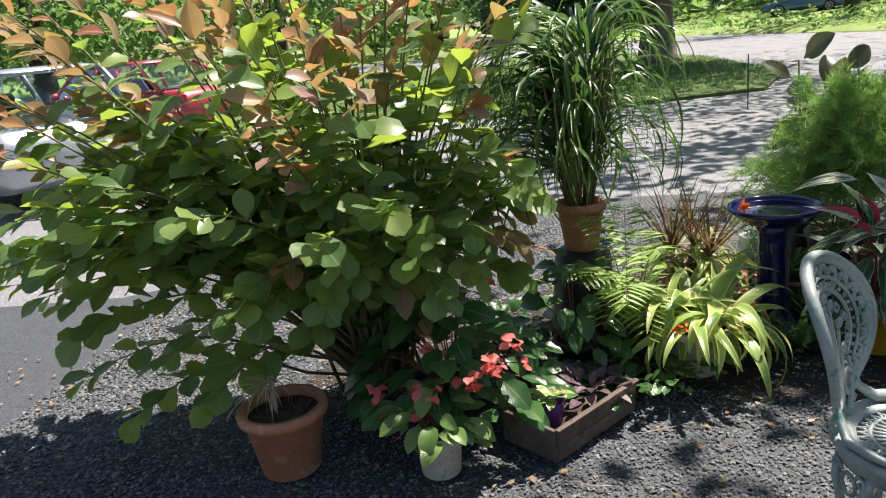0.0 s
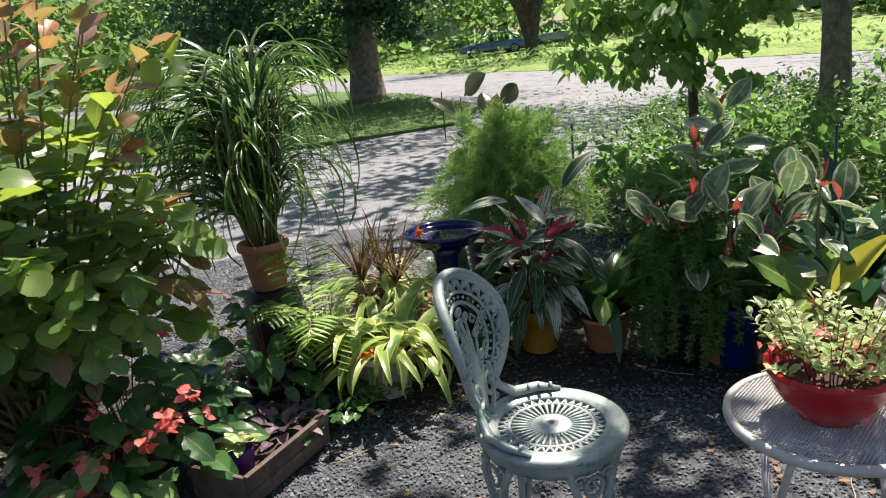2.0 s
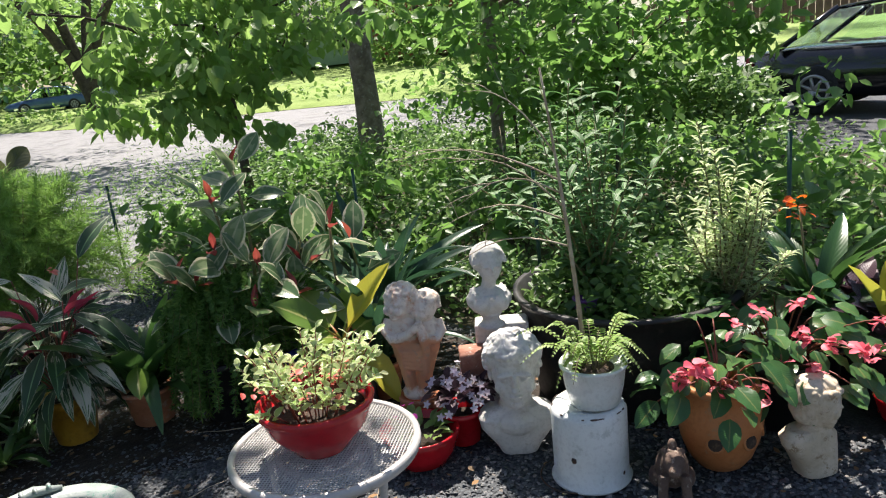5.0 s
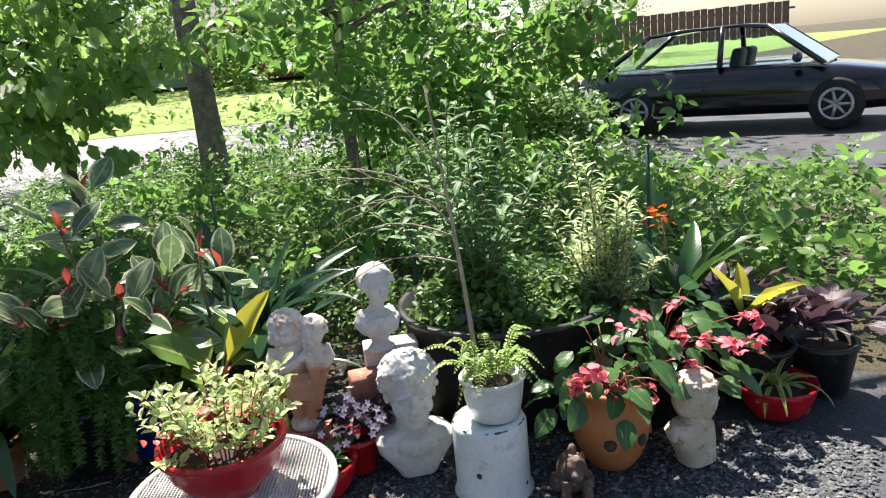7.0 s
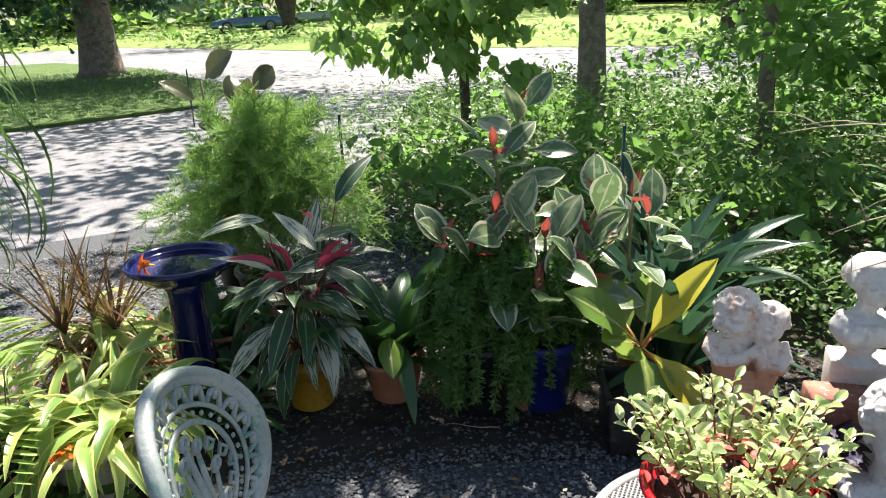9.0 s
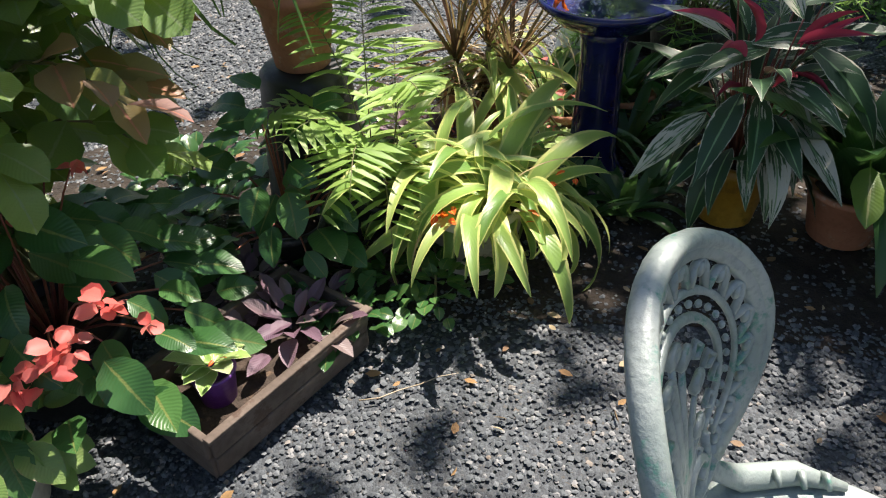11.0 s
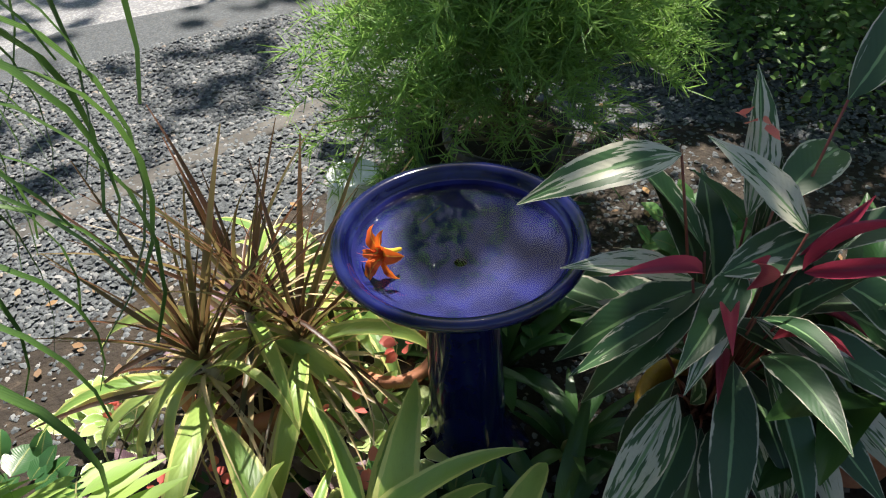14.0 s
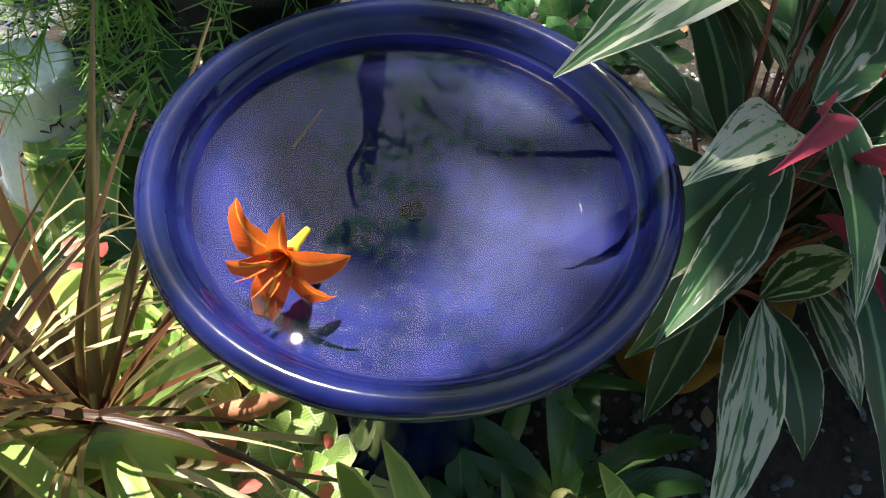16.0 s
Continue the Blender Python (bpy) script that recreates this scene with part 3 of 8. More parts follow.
def pot(name, label, at, r0, r1, h, material, lip=0.012, lip_h=0.03, soil=True, category="flower pot", n=40, belly=0.0):
    t = thing(name, label, category, at)
    prof = pot_profile(r0, r1, h, 0.012, lip, lip_h)
    if belly:
        prof[2:3] = [(r0 + (belly - r0) * q, h * z) for q, z in ((0.45, 0.15), (0.8, 0.34), (1.0, 0.58), (0.93, 0.74))] + [(r1, h - lip_h)]
    Geo().lathe(prof, n).part("pot_body", material, t)
    if soil:
        g = Geo()
        rs = r1 - 0.014
        g.lathe([(rs, h - 0.055), (rs, h - 0.035), (rs * 0.6, h - 0.028 + 0.006), (rs * 0.2, h - 0.024)], 20)
        g.part("soil", M_SOIL, t, "dark potting soil")
    return t


def rosette(parent, meshes, n, at, length, el=(0.3, 1.3), seed=0, wide=1.0, spread=0.02, az=None):
    r = random.Random(seed)
    items = []
    for i in range(n):
        a = i * 2.399 + r.uniform(-0.4, 0.4) if az is None else r.uniform(*az)
        e = r.uniform(*el)
        L = length * r.uniform(0.65, 1.1)
        p = Vector(at) + Vector((math.cos(a), math.sin(a), 0)) * spread * r.random()
        items.append((r.choice(meshes), aim(p, ring_dir(a, e), UP, L, wide * r.uniform(0.85, 1.15), r.uniform(-0.35, 0.35))))
    return items


def cluster(parent, meshes, centre, n, size, seed=0, spread=0.8):
    """A bunch of petals round a point."""
    r = random.Random(seed)
    items = []
    for i in range(n):
        p = Vector(centre) + Vector((r.gauss(0, 1), r.gauss(0, 1), r.gauss(0, 0.8))) * size * spread
        items.append((r.choice(meshes), aim(p, ring_dir(r.uniform(0, 6.3), r.uniform(-0.8, 0.6)), UP, size * r.uniform(0.8, 1.3), r.uniform(0.8, 1.2), r.uniform(-0.8, 0.8))))
    return items

# ---- ground, drive, road, lawn ----
def sheet(name, pts, z, material, label, category="", thick=0.0, cuts=0):
    b = bmesh.new()
    f = b.faces.new([b.verts.new((x, y, z)) for x, y in pts])
    if f.normal.z < 0 or f.calc_area() == 0:
        f.normal_update()
        if f.normal.z < 0:
            f.normal_flip()
    if thick:
        r = bmesh.ops.extrude_face_region(b, geom=[f])
        for v in (e for e in r["geom"] if isinstance(e, bmesh.types.BMVert)):
            v.co.z += thick
        bmesh.ops.recalc_face_normals(b, faces=b.faces[:])
    me = bpy.data.meshes.new(name)
    b.to_mesh(me)
    b.free()
    me.materials.append(material)
    return tagged(new(name, me), label, category or name, kind="structure")


sheet("ground", [(-600, -600), (600, -600), (600, 600), (-600, 600)], -0.03, M_EARTH, "brown earth with leaf mould and moss", "ground")
sheet("pavement", [(-9, -6), (2.9, -6), (3.9, -1.5), (4.2, 0.9), (3.6, 1.9), (2.9, 3.6), (2.75, 4.6), (2.9, 5.5), (1.0, 5.7), (-0.6, 4.9), (-2.2, 3.9), (-9, 3.4)], -0.012, M_GRAVEL, "dark grey gravel yard strewn with dry leaves", "gravel")
sheet("planting_bed", [(-0.6, 2.5), (0.35, 2.35), (1.0, 2.38), (1.6, 2.3), (2.05, 2.12), (2.4, 1.9), (2.75, 1.6), (3.0, 1.3), (3.2, 0.75), (4.1, 0.3), (4.1, 1.0), (3.5, 2.0), (2.8, 3.6), (1.9, 4.05), (0.6, 3.7), (-0.4, 3.2)], -0.008, M_MULCH, "dark mulched planting bed with the plants' shade in its colour", "planting bed")
sheet("road", [(-60, 2.6), (-9, 3.35), (-2.2, 3.72), (0.2, 4.14), (2.1, 4.5), (2.6, 4.8), (5.4, 8.7), (8.3, 8.9), (9.5, 6.0), (40, 4.0), (40, 9.0), (18, 15.4), (15, 21), (11.4, 25), (7, 42), (-60, 60)], -0.02, M_ASPHALT, "worn grey asphalt drive in dappled sunlight", "road")
sheet("road_verge", [(8.7, -8), (30, -8), (30, 3.9), (9.5, 5.9), (8.9, 3.5)], -0.016, M_GRAVEL, "grey gravel parking pad", "gravel")
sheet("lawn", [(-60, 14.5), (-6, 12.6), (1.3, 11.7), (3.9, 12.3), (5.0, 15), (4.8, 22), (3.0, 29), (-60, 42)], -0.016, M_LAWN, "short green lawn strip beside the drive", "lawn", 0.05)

# far bank rising gently behind the road; its sunlit brightness is in the colour
_g = Geo()
_bank = [(-80, 62), (-10, 46), (7, 42.3), (11.6, 25.2), (15.2, 21.2), (18.2, 15.6), (40, 9.3), (90, 3.0)]
_n = len(_bank)
for k, (dx, dy, z) in enumerate(((0, 0, -0.02), (0.3, 0.5, 0.12), (5, 8, 0.25), (22, 30, 1.2), (90, 120, 2.2))):
    _g.v += [Vector((x + dx, y + dy, z)) for x, y in _bank]
_g.f += [(j * _n + i, j * _n + i + 1, (j + 1) * _n + i + 1, (j + 1) * _n + i) for j in range(4) for i in range(_n - 1)]
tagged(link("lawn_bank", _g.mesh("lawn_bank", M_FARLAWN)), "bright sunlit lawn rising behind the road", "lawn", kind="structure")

_edge = thing("timber_edging", "grey weathered timber edging along the gravel", "edging", (0.4, 4.17, -0.012), kind="structure")
Geo().box(1.1, 0.09, 0.05, pose(0.85, 0.18, -0.017, 0, 0, 12), 0.008).part("board", M_EDGING, _edge)


def inside(xy, poly):
    x, y = xy[:, 0], xy[:, 1]
    ok = np.zeros(len(xy), dtype=bool)
    for (x0, y0), (x1, y1) in zip(poly, poly[1:] + poly[:1]):
        c = (y0 > y) != (y1 > y)
        ok ^= c & (x < (x1 - x0) * (y - y0) / (y1 - y0 + 1e-12) + x0)
    return ok


BED = [(-0.6, 2.6), (0.35, 2.45), (1.0, 2.46), (1.6, 2.38), (2.1, 2.2), (2.45, 1.98), (2.85, 1.7), (3.1, 1.4), (3.3, 0.85), (4.1, 0.4), (4.1, 1.0), (3.5, 2.0), (2.8, 3.6), (1.9, 4.05), (0.6, 3.7), (-0.4, 3.2)]


def scatter_pebbles():
    g = np.random.RandomState(3)
    n = 215000
    xy = np.stack([g.uniform(-1.8, 3.5, n), g.uniform(-0.1, 5.3, n)], 1)
    xy = xy[~inside(xy, BED) | (g.uniform(0, 1, n) > 0.75)]
    n = len(xy)
    dist = np.hypot(xy[:, 0] - 0.9, xy[:, 1] - 1.2)
    s = g.uniform(0.003, 0.0085, n) * (0.8 + 0.2 * np.minimum(dist, 3))
    base = np.array([(1, 0, 0), (0.3, 0.9, 0), (-0.8, 0.6, 0), (-0.8, -0.6, 0), (0.3, -0.95, 0), (0.1, 0.05, 0.42), (-0.2, 0.1, -0.4)])
    F1 = np.array([(0, 1, 5), (1, 2, 5), (2, 3, 5), (3, 4, 5), (4, 0, 5)])
    a = g.uniform(0, 6.28, n)
    t = g.normal(0, 0.25, (n, 2))
    jit = g.uniform(0.65, 1.3, (n, 7, 3))
    P = base[None] * jit
    ca, sa = np.cos(a)[:, None], np.sin(a)[:, None]
    X = (P[..., 0] * ca - P[..., 1] * sa) * s[:, None]
    Y = (P[..., 0] * sa + P[..., 1] * ca) * s[:, None]
    Z = P[..., 2] * s[:, None] + t[:, :1] * X + t[:, 1:] * Y - 0.01 + g.uniform(0, 0.005, n)[:, None]
    V = np.stack([X + xy[:, :1], Y + xy[:, 1:], Z], -1).reshape(-1, 3)
    F = (np.arange(n)[:, None, None] * 7 + F1[None]).reshape(-1, 3)
    me = bulk("gravel", V, F, np.zeros((len(V), 2)), M_PEBBLE)
    me.polygons.foreach_set("use_smooth", np.zeros(len(F), dtype=bool))
    tagged(link("gravel", me), "loose dark grey pebbles on the yard", "gravel", kind="stuff")


scatter_pebbles()


def litter():
    g = np.random.RandomState(5)
    n = 900
    pts = np.stack([g.uniform(-2.2, 3.6, n), g.uniform(-0.3, 4.0, n), g.uniform(-0.002, 0.008, n)], 1)
    V, F, U = leaf_cloud(n, pts, 0.03, 0.1, 0.0, 6, 0.55)
    V[:, 2] = np.maximum(V[:, 2] * 0.35, -0.004) + 0.002
    tagged(link("leaf_litter", bulk("leaf_litter", V, F, U, M_LITTER)), "dry brown leaves fallen on the gravel", "leaf litter", kind="stuff")
    for i in range(7):
        a, x, y = g.uniform(0, 3.1), g.uniform(0.4, 2.4), g.uniform(0.9, 2.3)
        L = g.uniform(0.12, 0.3)
        p = [(x + math.cos(a) * L * k / 5, y + math.sin(a) * L * k / 5 + g.uniform(-0.01, 0.01), 0.005) for k in range(6)]
        ob = link("fallen_twig", Geo().tube(p, [0.0018, 0.002, 0.0018, 0.0015, 0.0012, 0.0008], 5).mesh("fallen_twig", M_TWIG))
        tagged(ob, "thin dry twig lying on the gravel", "twig", "fallen twigs")


litter()

# ---- trees and far surroundings ----
def limb(g, a, b, r0, r1, sag=0.1, n=6, seed=0):
    r = random.Random(seed)
    a, b = Vector(a), Vector(b)
    pts = []
    for i in range(n):
        t = i / (n - 1)
        p = a.lerp(b, t) + Vector((r.gauss(0, 0.03), r.gauss(0, 0.03), 0)) * (b - a).length * (0 < i < n - 1)
        p.z += sag * math.sin(math.pi * t)
        pts.append(p)
    g.tube(pts, [r0 + (r1 - r0) * i / (n - 1) for i in range(n)], 9)
    return pts


def tree(label, at, trunk_r, trunk_top, limbs, clumps, leaf, leaf_size, per, bark, seed, lean=(0, 0), aspect=0.55, stems=None, droop=0.45, group=""):
    """limbs: (end, radius). clumps: (centre, radii). Places count from the foot of the tree."""
    t = thing("tree", label, "tree", at, group=group)
    g = Geo()
    for k, (dx, dy) in enumerate(stems or [lean]):
        top = Vector((dx, dy, trunk_top))
        pts = [Vector((dx * s * s, dy * s * s, trunk_top * s)) for s in (0, 0.04, 0.15, 0.4, 0.7, 1.0)]
        g.tube(pts, [trunk_r * q for q in (1.55, 1.25, 1.05, 0.95, 0.88, 0.75)], 14)
    g.part("trunk", bark, t)
    for i, (end, r) in enumerate(limbs):
        h = Geo()
        base = Vector((lean[0], lean[1], trunk_top)) * min(0.98, max(0.35, end[2] / trunk_top * 0.7))
        limb(h, base, end, r, r * 0.3, 0.15, 6, seed + i)
        h.part("limb", bark, t)
    gen = np.random.RandomState(seed)
    P = []
    for c, s in clumps:
        n = int(per * s[0] * s[1])
        q = gen.normal(size=(n, 3))
        q /= np.linalg.norm(q, axis=1)[:, None]
        q *= gen.uniform(0.25, 1.0, n)[:, None] ** 0.6
        # tufts, so that the outline is uneven
        tuft = gen.normal(size=(max(3, n // 25), 3)) * 0.55
        q = q * 0.45 + tuft[gen.randint(0, len(tuft), n)]
        P.append(q * np.array(s) + np.array(c))
    P = np.concatenate(P)
    V, F, U = leaf_cloud(len(P), P, leaf_size, 1.0, droop, seed, aspect)
    tagged(link("crown", bulk("crown", V, F, U, leaf), t), kind="stuff")
    return t


# the tree on the lawn strip, with low blue-green foliage
tree("broad old tree with dark blue-green leaves on the lawn", (3.4, 20.6, 0.0), 0.42, 5.0,
     [((2.6, -1.0, 4.2), 0.14), ((-3.0, -1.0, 4.5), 0.14), ((0.8, -2.5, 5.0), 0.12), ((-1.0, 2.0, 6.5), 0.15)],
     [((1.0, -1.4, 3.6), (1.2, 1.4, 1.2)), ((-2.4, -1.6, 3.6), (2.4, 1.8, 1.6)), ((-3.6, -0.6, 2.4), (1.5, 1.4, 0.9)), ((0, -2.0, 4.2), (2.6, 1.6, 1.2)), ((0, 0, 6.5), (4, 3.5, 2.0)), ((0.9, -1.2, 2.3), (0.8, 0.6, 0.7)), ((0, -0.9, 2.3), (1.0, 0.6, 0.35)), ((1.2, -0.8, 1.85), (0.7, 0.6, 0.4)), ((-1.6, -0.6, 1.95), (0.9, 0.6, 0.45)), ((-2.6, -0.8, 1.8), (0.9, 0.6, 0.45))],
     M_TREEBLUE, 0.2, 700, M_BARK, 11)
# the tree with several dark stems across the road
tree("tree with four dark spreading stems on the far verge", (14.4, 37.6, 0.0), 0.26, 6.5, [],
     [((0, 0, 8.5), (5, 4, 2.5)), ((-3.5, -1, 6.2), (2.5, 2, 1.5)), ((4, -1, 6.5), (3, 2.5, 1.5)), ((0.5, 2.0, 5.0), (4.0, 1.5, 1.0))],
     M_TREELIGHT, 0.3, 90, M_DARKBARK, 12, stems=[(-3.2, 0), (-1.2, 0.6), (0.9, -0.3), (2.6, 0.4)])
# the straight trunk beyond the undergrowth
tree("straight grey-brown trunked tree rising from the undergrowth", (6.4, 6.4, 0.0), 0.13, 7.0,
     [((1.5, -1.2, 5.5), 0.07), ((-1.6, -0.6, 6.0), 0.07), ((0.4, 1.6, 6.5), 0.07)],
     [((0.2, -0.2, 7.4), (2.6, 2.4, 1.3)), ((-1.4, -1.2, 6.0), (1.5, 1.5, 0.8)), ((1.4, -1.2, 5.6), (1.4, 1.2, 0.8))],
     M_TREEMID, 0.15, 100, M_BARK, 13, lean=(-0.5, 0.1))
# the thin tree whose leafy branches hang over the view
tree("slender tree with low leafy branches over the undergrowth", (5.66, 3.8, 0.0), 0.05, 4.6,
     [((-1.1, -0.8, 1.9), 0.03), ((0.6, -1.4, 1.85), 0.03), ((-0.2, -1.6, 2.1), 0.03), ((1.3, -0.4, 2.3), 0.03), ((-1.4, 0.4, 2.5), 0.03)],
     [((-1.35, -0.35, 1.7), (0.6, 0.5, 0.32)), ((-0.9, -0.8, 1.75), (0.6, 0.5, 0.4)), ((-0.55, -1.4, 1.6), (0.6, 0.5, 0.45)), ((-0.2, -2.0, 1.55), (0.5, 0.5, 0.42)), ((-0.05, -2.3, 1.15), (0.4, 0.35, 0.3)), ((0.5, -1.9, 1.9), (0.7, 0.6, 0.5)), ((1.1, -0.9, 2.2), (0.8, 0.7, 0.5)), ((-0.5, -0.6, 2.4), (1.2, 1.0, 0.5)), ((-0.3, -1.7, 2.3), (1.0, 0.8, 0.45)),
      ((-0.6, -1.0, 1.15), (0.6, 0.5, 0.3)), ((-0.3, -1.6, 0.95), (0.5, 0.45, 0.25)), ((0.4, -1.2, 1.35), (0.7, 0.6, 0.35)), ((0.9, -0.4, 1.5), (0.8, 0.7, 0.4)), ((-0.3, -0.3, 4.7), (0.4, 0.3, 0.3))],
     M_TREEMID, 0.12, 430, M_BARK, 14, lean=(0.15, 0.2))
# the dogwood-like tree with drooping light leaves
tree("small tree with drooping layers of light green leaves", (4.25, 5.5, 0.0), 0.04, 2.6,
     [((-0.9, -1.0, 1.7), 0.022), ((-0.2, -1.3, 1.8), 0.022), ((-1.6, -0.5, 1.85), 0.022), ((0.5, -0.8, 2.2), 0.022)],
     [((-1.0, -0.75, 1.55), (0.5, 0.4, 0.2)), ((-0.75, -0.95, 1.4), (0.42, 0.35, 0.22)), ((-0.4, -1.05, 1.65), (0.5, 0.4, 0.25)), ((-0.5, -1.1, 1.15), (0.3, 0.25, 0.16)), ((0.3, -0.9, 1.6), (0.5, 0.4, 0.25)), ((-0.8, -0.6, 2.1), (0.9, 0.6, 0.26)), ((0.1, -0.9, 2.1), (0.7, 0.6, 0.3)), ((-0.9, -0.9, 1.1), (0.45, 0.3, 0.16)), ((-0.15, -0.85, 1.45), (0.5, 0.4, 0.22)), ((-0.5, -0.5, 1.85), (0.8, 0.5, 0.3)), ((-1.15, -0.4, 1.2), (0.4, 0.35, 0.14)), ((-1.0, -0.6, 1.42), (0.45, 0.35, 0.14)), ((-0.75, -0.8, 1.3), (0.4, 0.35, 0.14)), ((-0.8, -0.7, 1.62), (0.5, 0.4, 0.15)), ((-0.45, -0.95, 1.4), (0.4, 0.35, 0.15))],
     M_TREELIGHT, 0.11, 800, M_DARKBARK, 15, lean=(-0.3, -0.2), aspect=0.62, droop=1.1)
# unseen tree added beside the yard; its leaf clumps are placed to shade it
tree("unseen tall tree added to shade the yard", (8.0, -1.6, 0.0), 0.17, 7.0,
     [((-2.6, 4.8, 5.6), 0.09), ((-1.8, 6.8, 6.0), 0.09), ((-3.8, 3.6, 6.0), 0.07), ((1.0, -1.5, 7.0), 0.08)],
     [((-1.8, 6.8, 5.8), (1.5, 1.5, 0.5)), ((-4.2, 5.8, 5.2), (1.4, 1.3, 0.5)), ((-4.7, 3.3, 5.6), (1.3, 1.3, 0.5)), ((-0.8, 3.6, 6.6), (1.6, 1.6, 0.6)), ((-5.2, 4.6, 5.0), (1.0, 1.0, 0.4)), ((-6.1, 7.9, 5.0), (0.9, 0.7, 0.35)), ((-4.45, 6.35, 5.0), (0.72, 0.72, 0.2)), ((-3.9, 6.2, 5.1), (0.72, 0.72, 0.2)), ((-4.3, 6.1, 4.9), (0.72, 0.72, 0.2)), ((-4.1, 6.5, 5.0), (0.72, 0.72, 0.2)), ((-4.9, 3.4, 5.2), (1.1, 1.1, 0.3)), ((-7.0, 4.9, 5.0), (0.8, 0.5, 0.3)), ((-5.5, 5.0, 5.0), (0.6, 0.5, 0.3)), ((-5.0, 5.1, 5.0), (0.6, 0.5, 0.3)), ((-5.2, 4.9, 5.0), (0.6, 0.5, 0.3)), ((-4.5, 5.3, 5.0), (0.5, 0.5, 0.3))] + [((-5.0, 4.95, 5.0), (0.55, 0.5, 0.25))] * 2 + [((-4.6, 6.6, 5.0), (0.4, 0.4, 0.15))] * 7 + [((-4.45, 6.2, 5.0), (0.4, 0.4, 0.15))] * 4,
     M_TREEMID, 0.17, 66, M_DARKBARK, 16)
# the tree across the parking pad; unseen clumps added to dapple the drive
tree("tall tree with unseen limbs added to shade the drive", (12.9, 7.9, 0.0), 0.24, 8.0,
     [((-4.5, 3.6, 6.5), 0.1), ((-6.0, 5.4, 6.3), 0.09), ((-7.6, 3.2, 6.4), 0.09), ((-5.5, 7.6, 6.6), 0.09), ((1.5, -1.0, 7.5), 0.1)],
     [((-4.5, 3.6, 6.4), (1.6, 1.5, 0.5)), ((-6.0, 5.4, 6.2), (1.6, 1.5, 0.5)), ((-7.8, 3.2, 6.3), (1.5, 1.4, 0.5)), ((-5.5, 7.8, 6.6), (1.8, 1.6, 0.5)), ((-8.6, 5.6, 6.2), (1.5, 1.4, 0.5)), ((-3.0, 6.5, 7.2), (1.8, 1.6, 0.6)), ((1.0, -0.5, 7.6), (2.2, 2.2, 0.9)), ((-9.8, 7.8, 6.4), (1.5, 1.4, 0.5)), ((-7.6, 9.5, 6.6), (1.6, 1.5, 0.5)), ((-10.6, 3.8, 6.0), (1.0, 1.0, 0.4)), ((-8.6, 1.9, 6.2), (1.1, 1.0, 0.4)), ((-9.6, 1.2, 6.2), (0.9, 0.8, 0.4)), ((-10.8, 2.6, 6.2), (1.0, 1.0, 0.4)), ((-12.6, 2.0, 6.2), (1.2, 1.0, 0.4))],
     M_TREEMID, 0.17, 430, M_DARKBARK, 17)
# trunks and crowns farther off
for _i, (_x, _y, _r, _h, _s, _m) in enumerate([(17.5, 13.2, 0.3, 6.0, 5.0, M_TREEMID), (22.0, 17.0, 0.3, 7.0, 5.5, M_TREEMID), (-3.0, 47, 0.5, 6.0, 7.5, M_TREEFAR), (-14, 40, 0.5, 5.5, 7.5, M_TREEFAR), (6.5, 62, 0.5, 6, 9, M_TREEFAR),
                                                   (-24, 34, 0.5, 5, 8, M_TREEFAR), (31, 46, 0.5, 7, 8, M_TREEFAR), (34, 35, 0.4, 4.2, 6, M_TREEFAR), (38, 27, 0.4, 4.2, 6, M_TREEFAR), (42, 33, 0.4, 7, 7, M_TREEFAR), (22, 66, 0.5, 6, 10, M_TREEFAR), (-9, 66, 0.5, 6, 10, M_TREEFAR), (52, 20, 0.4, 7, 8, M_TREEFAR), (-36, 50, 0.5, 6, 10, M_TREEFAR)]):
    tree("leafy tree standing across the road", (_x, _y, 0.0), _r, _h, [],
         [((0, 0, _h + 1.0), (_s * 0.75, _s * 0.75, 2.4)), ((-_s * 0.4, -_s * 0.3, _h - 1.8), (_s * 0.45, _s * 0.4, 1.5)), ((_s * 0.45, -_s * 0.2, _h - 1.6), (_s * 0.4, _s * 0.4, 1.5)), ((0, _s * 0.3, _h - 2.4), (_s * 0.5, _s * 0.3, 1.4))],
         _m, 0.5 if _y > 25 else 0.22, 60 if _y > 25 else 150, M_DARKBARK, 30 + _i, group="trees across the road")


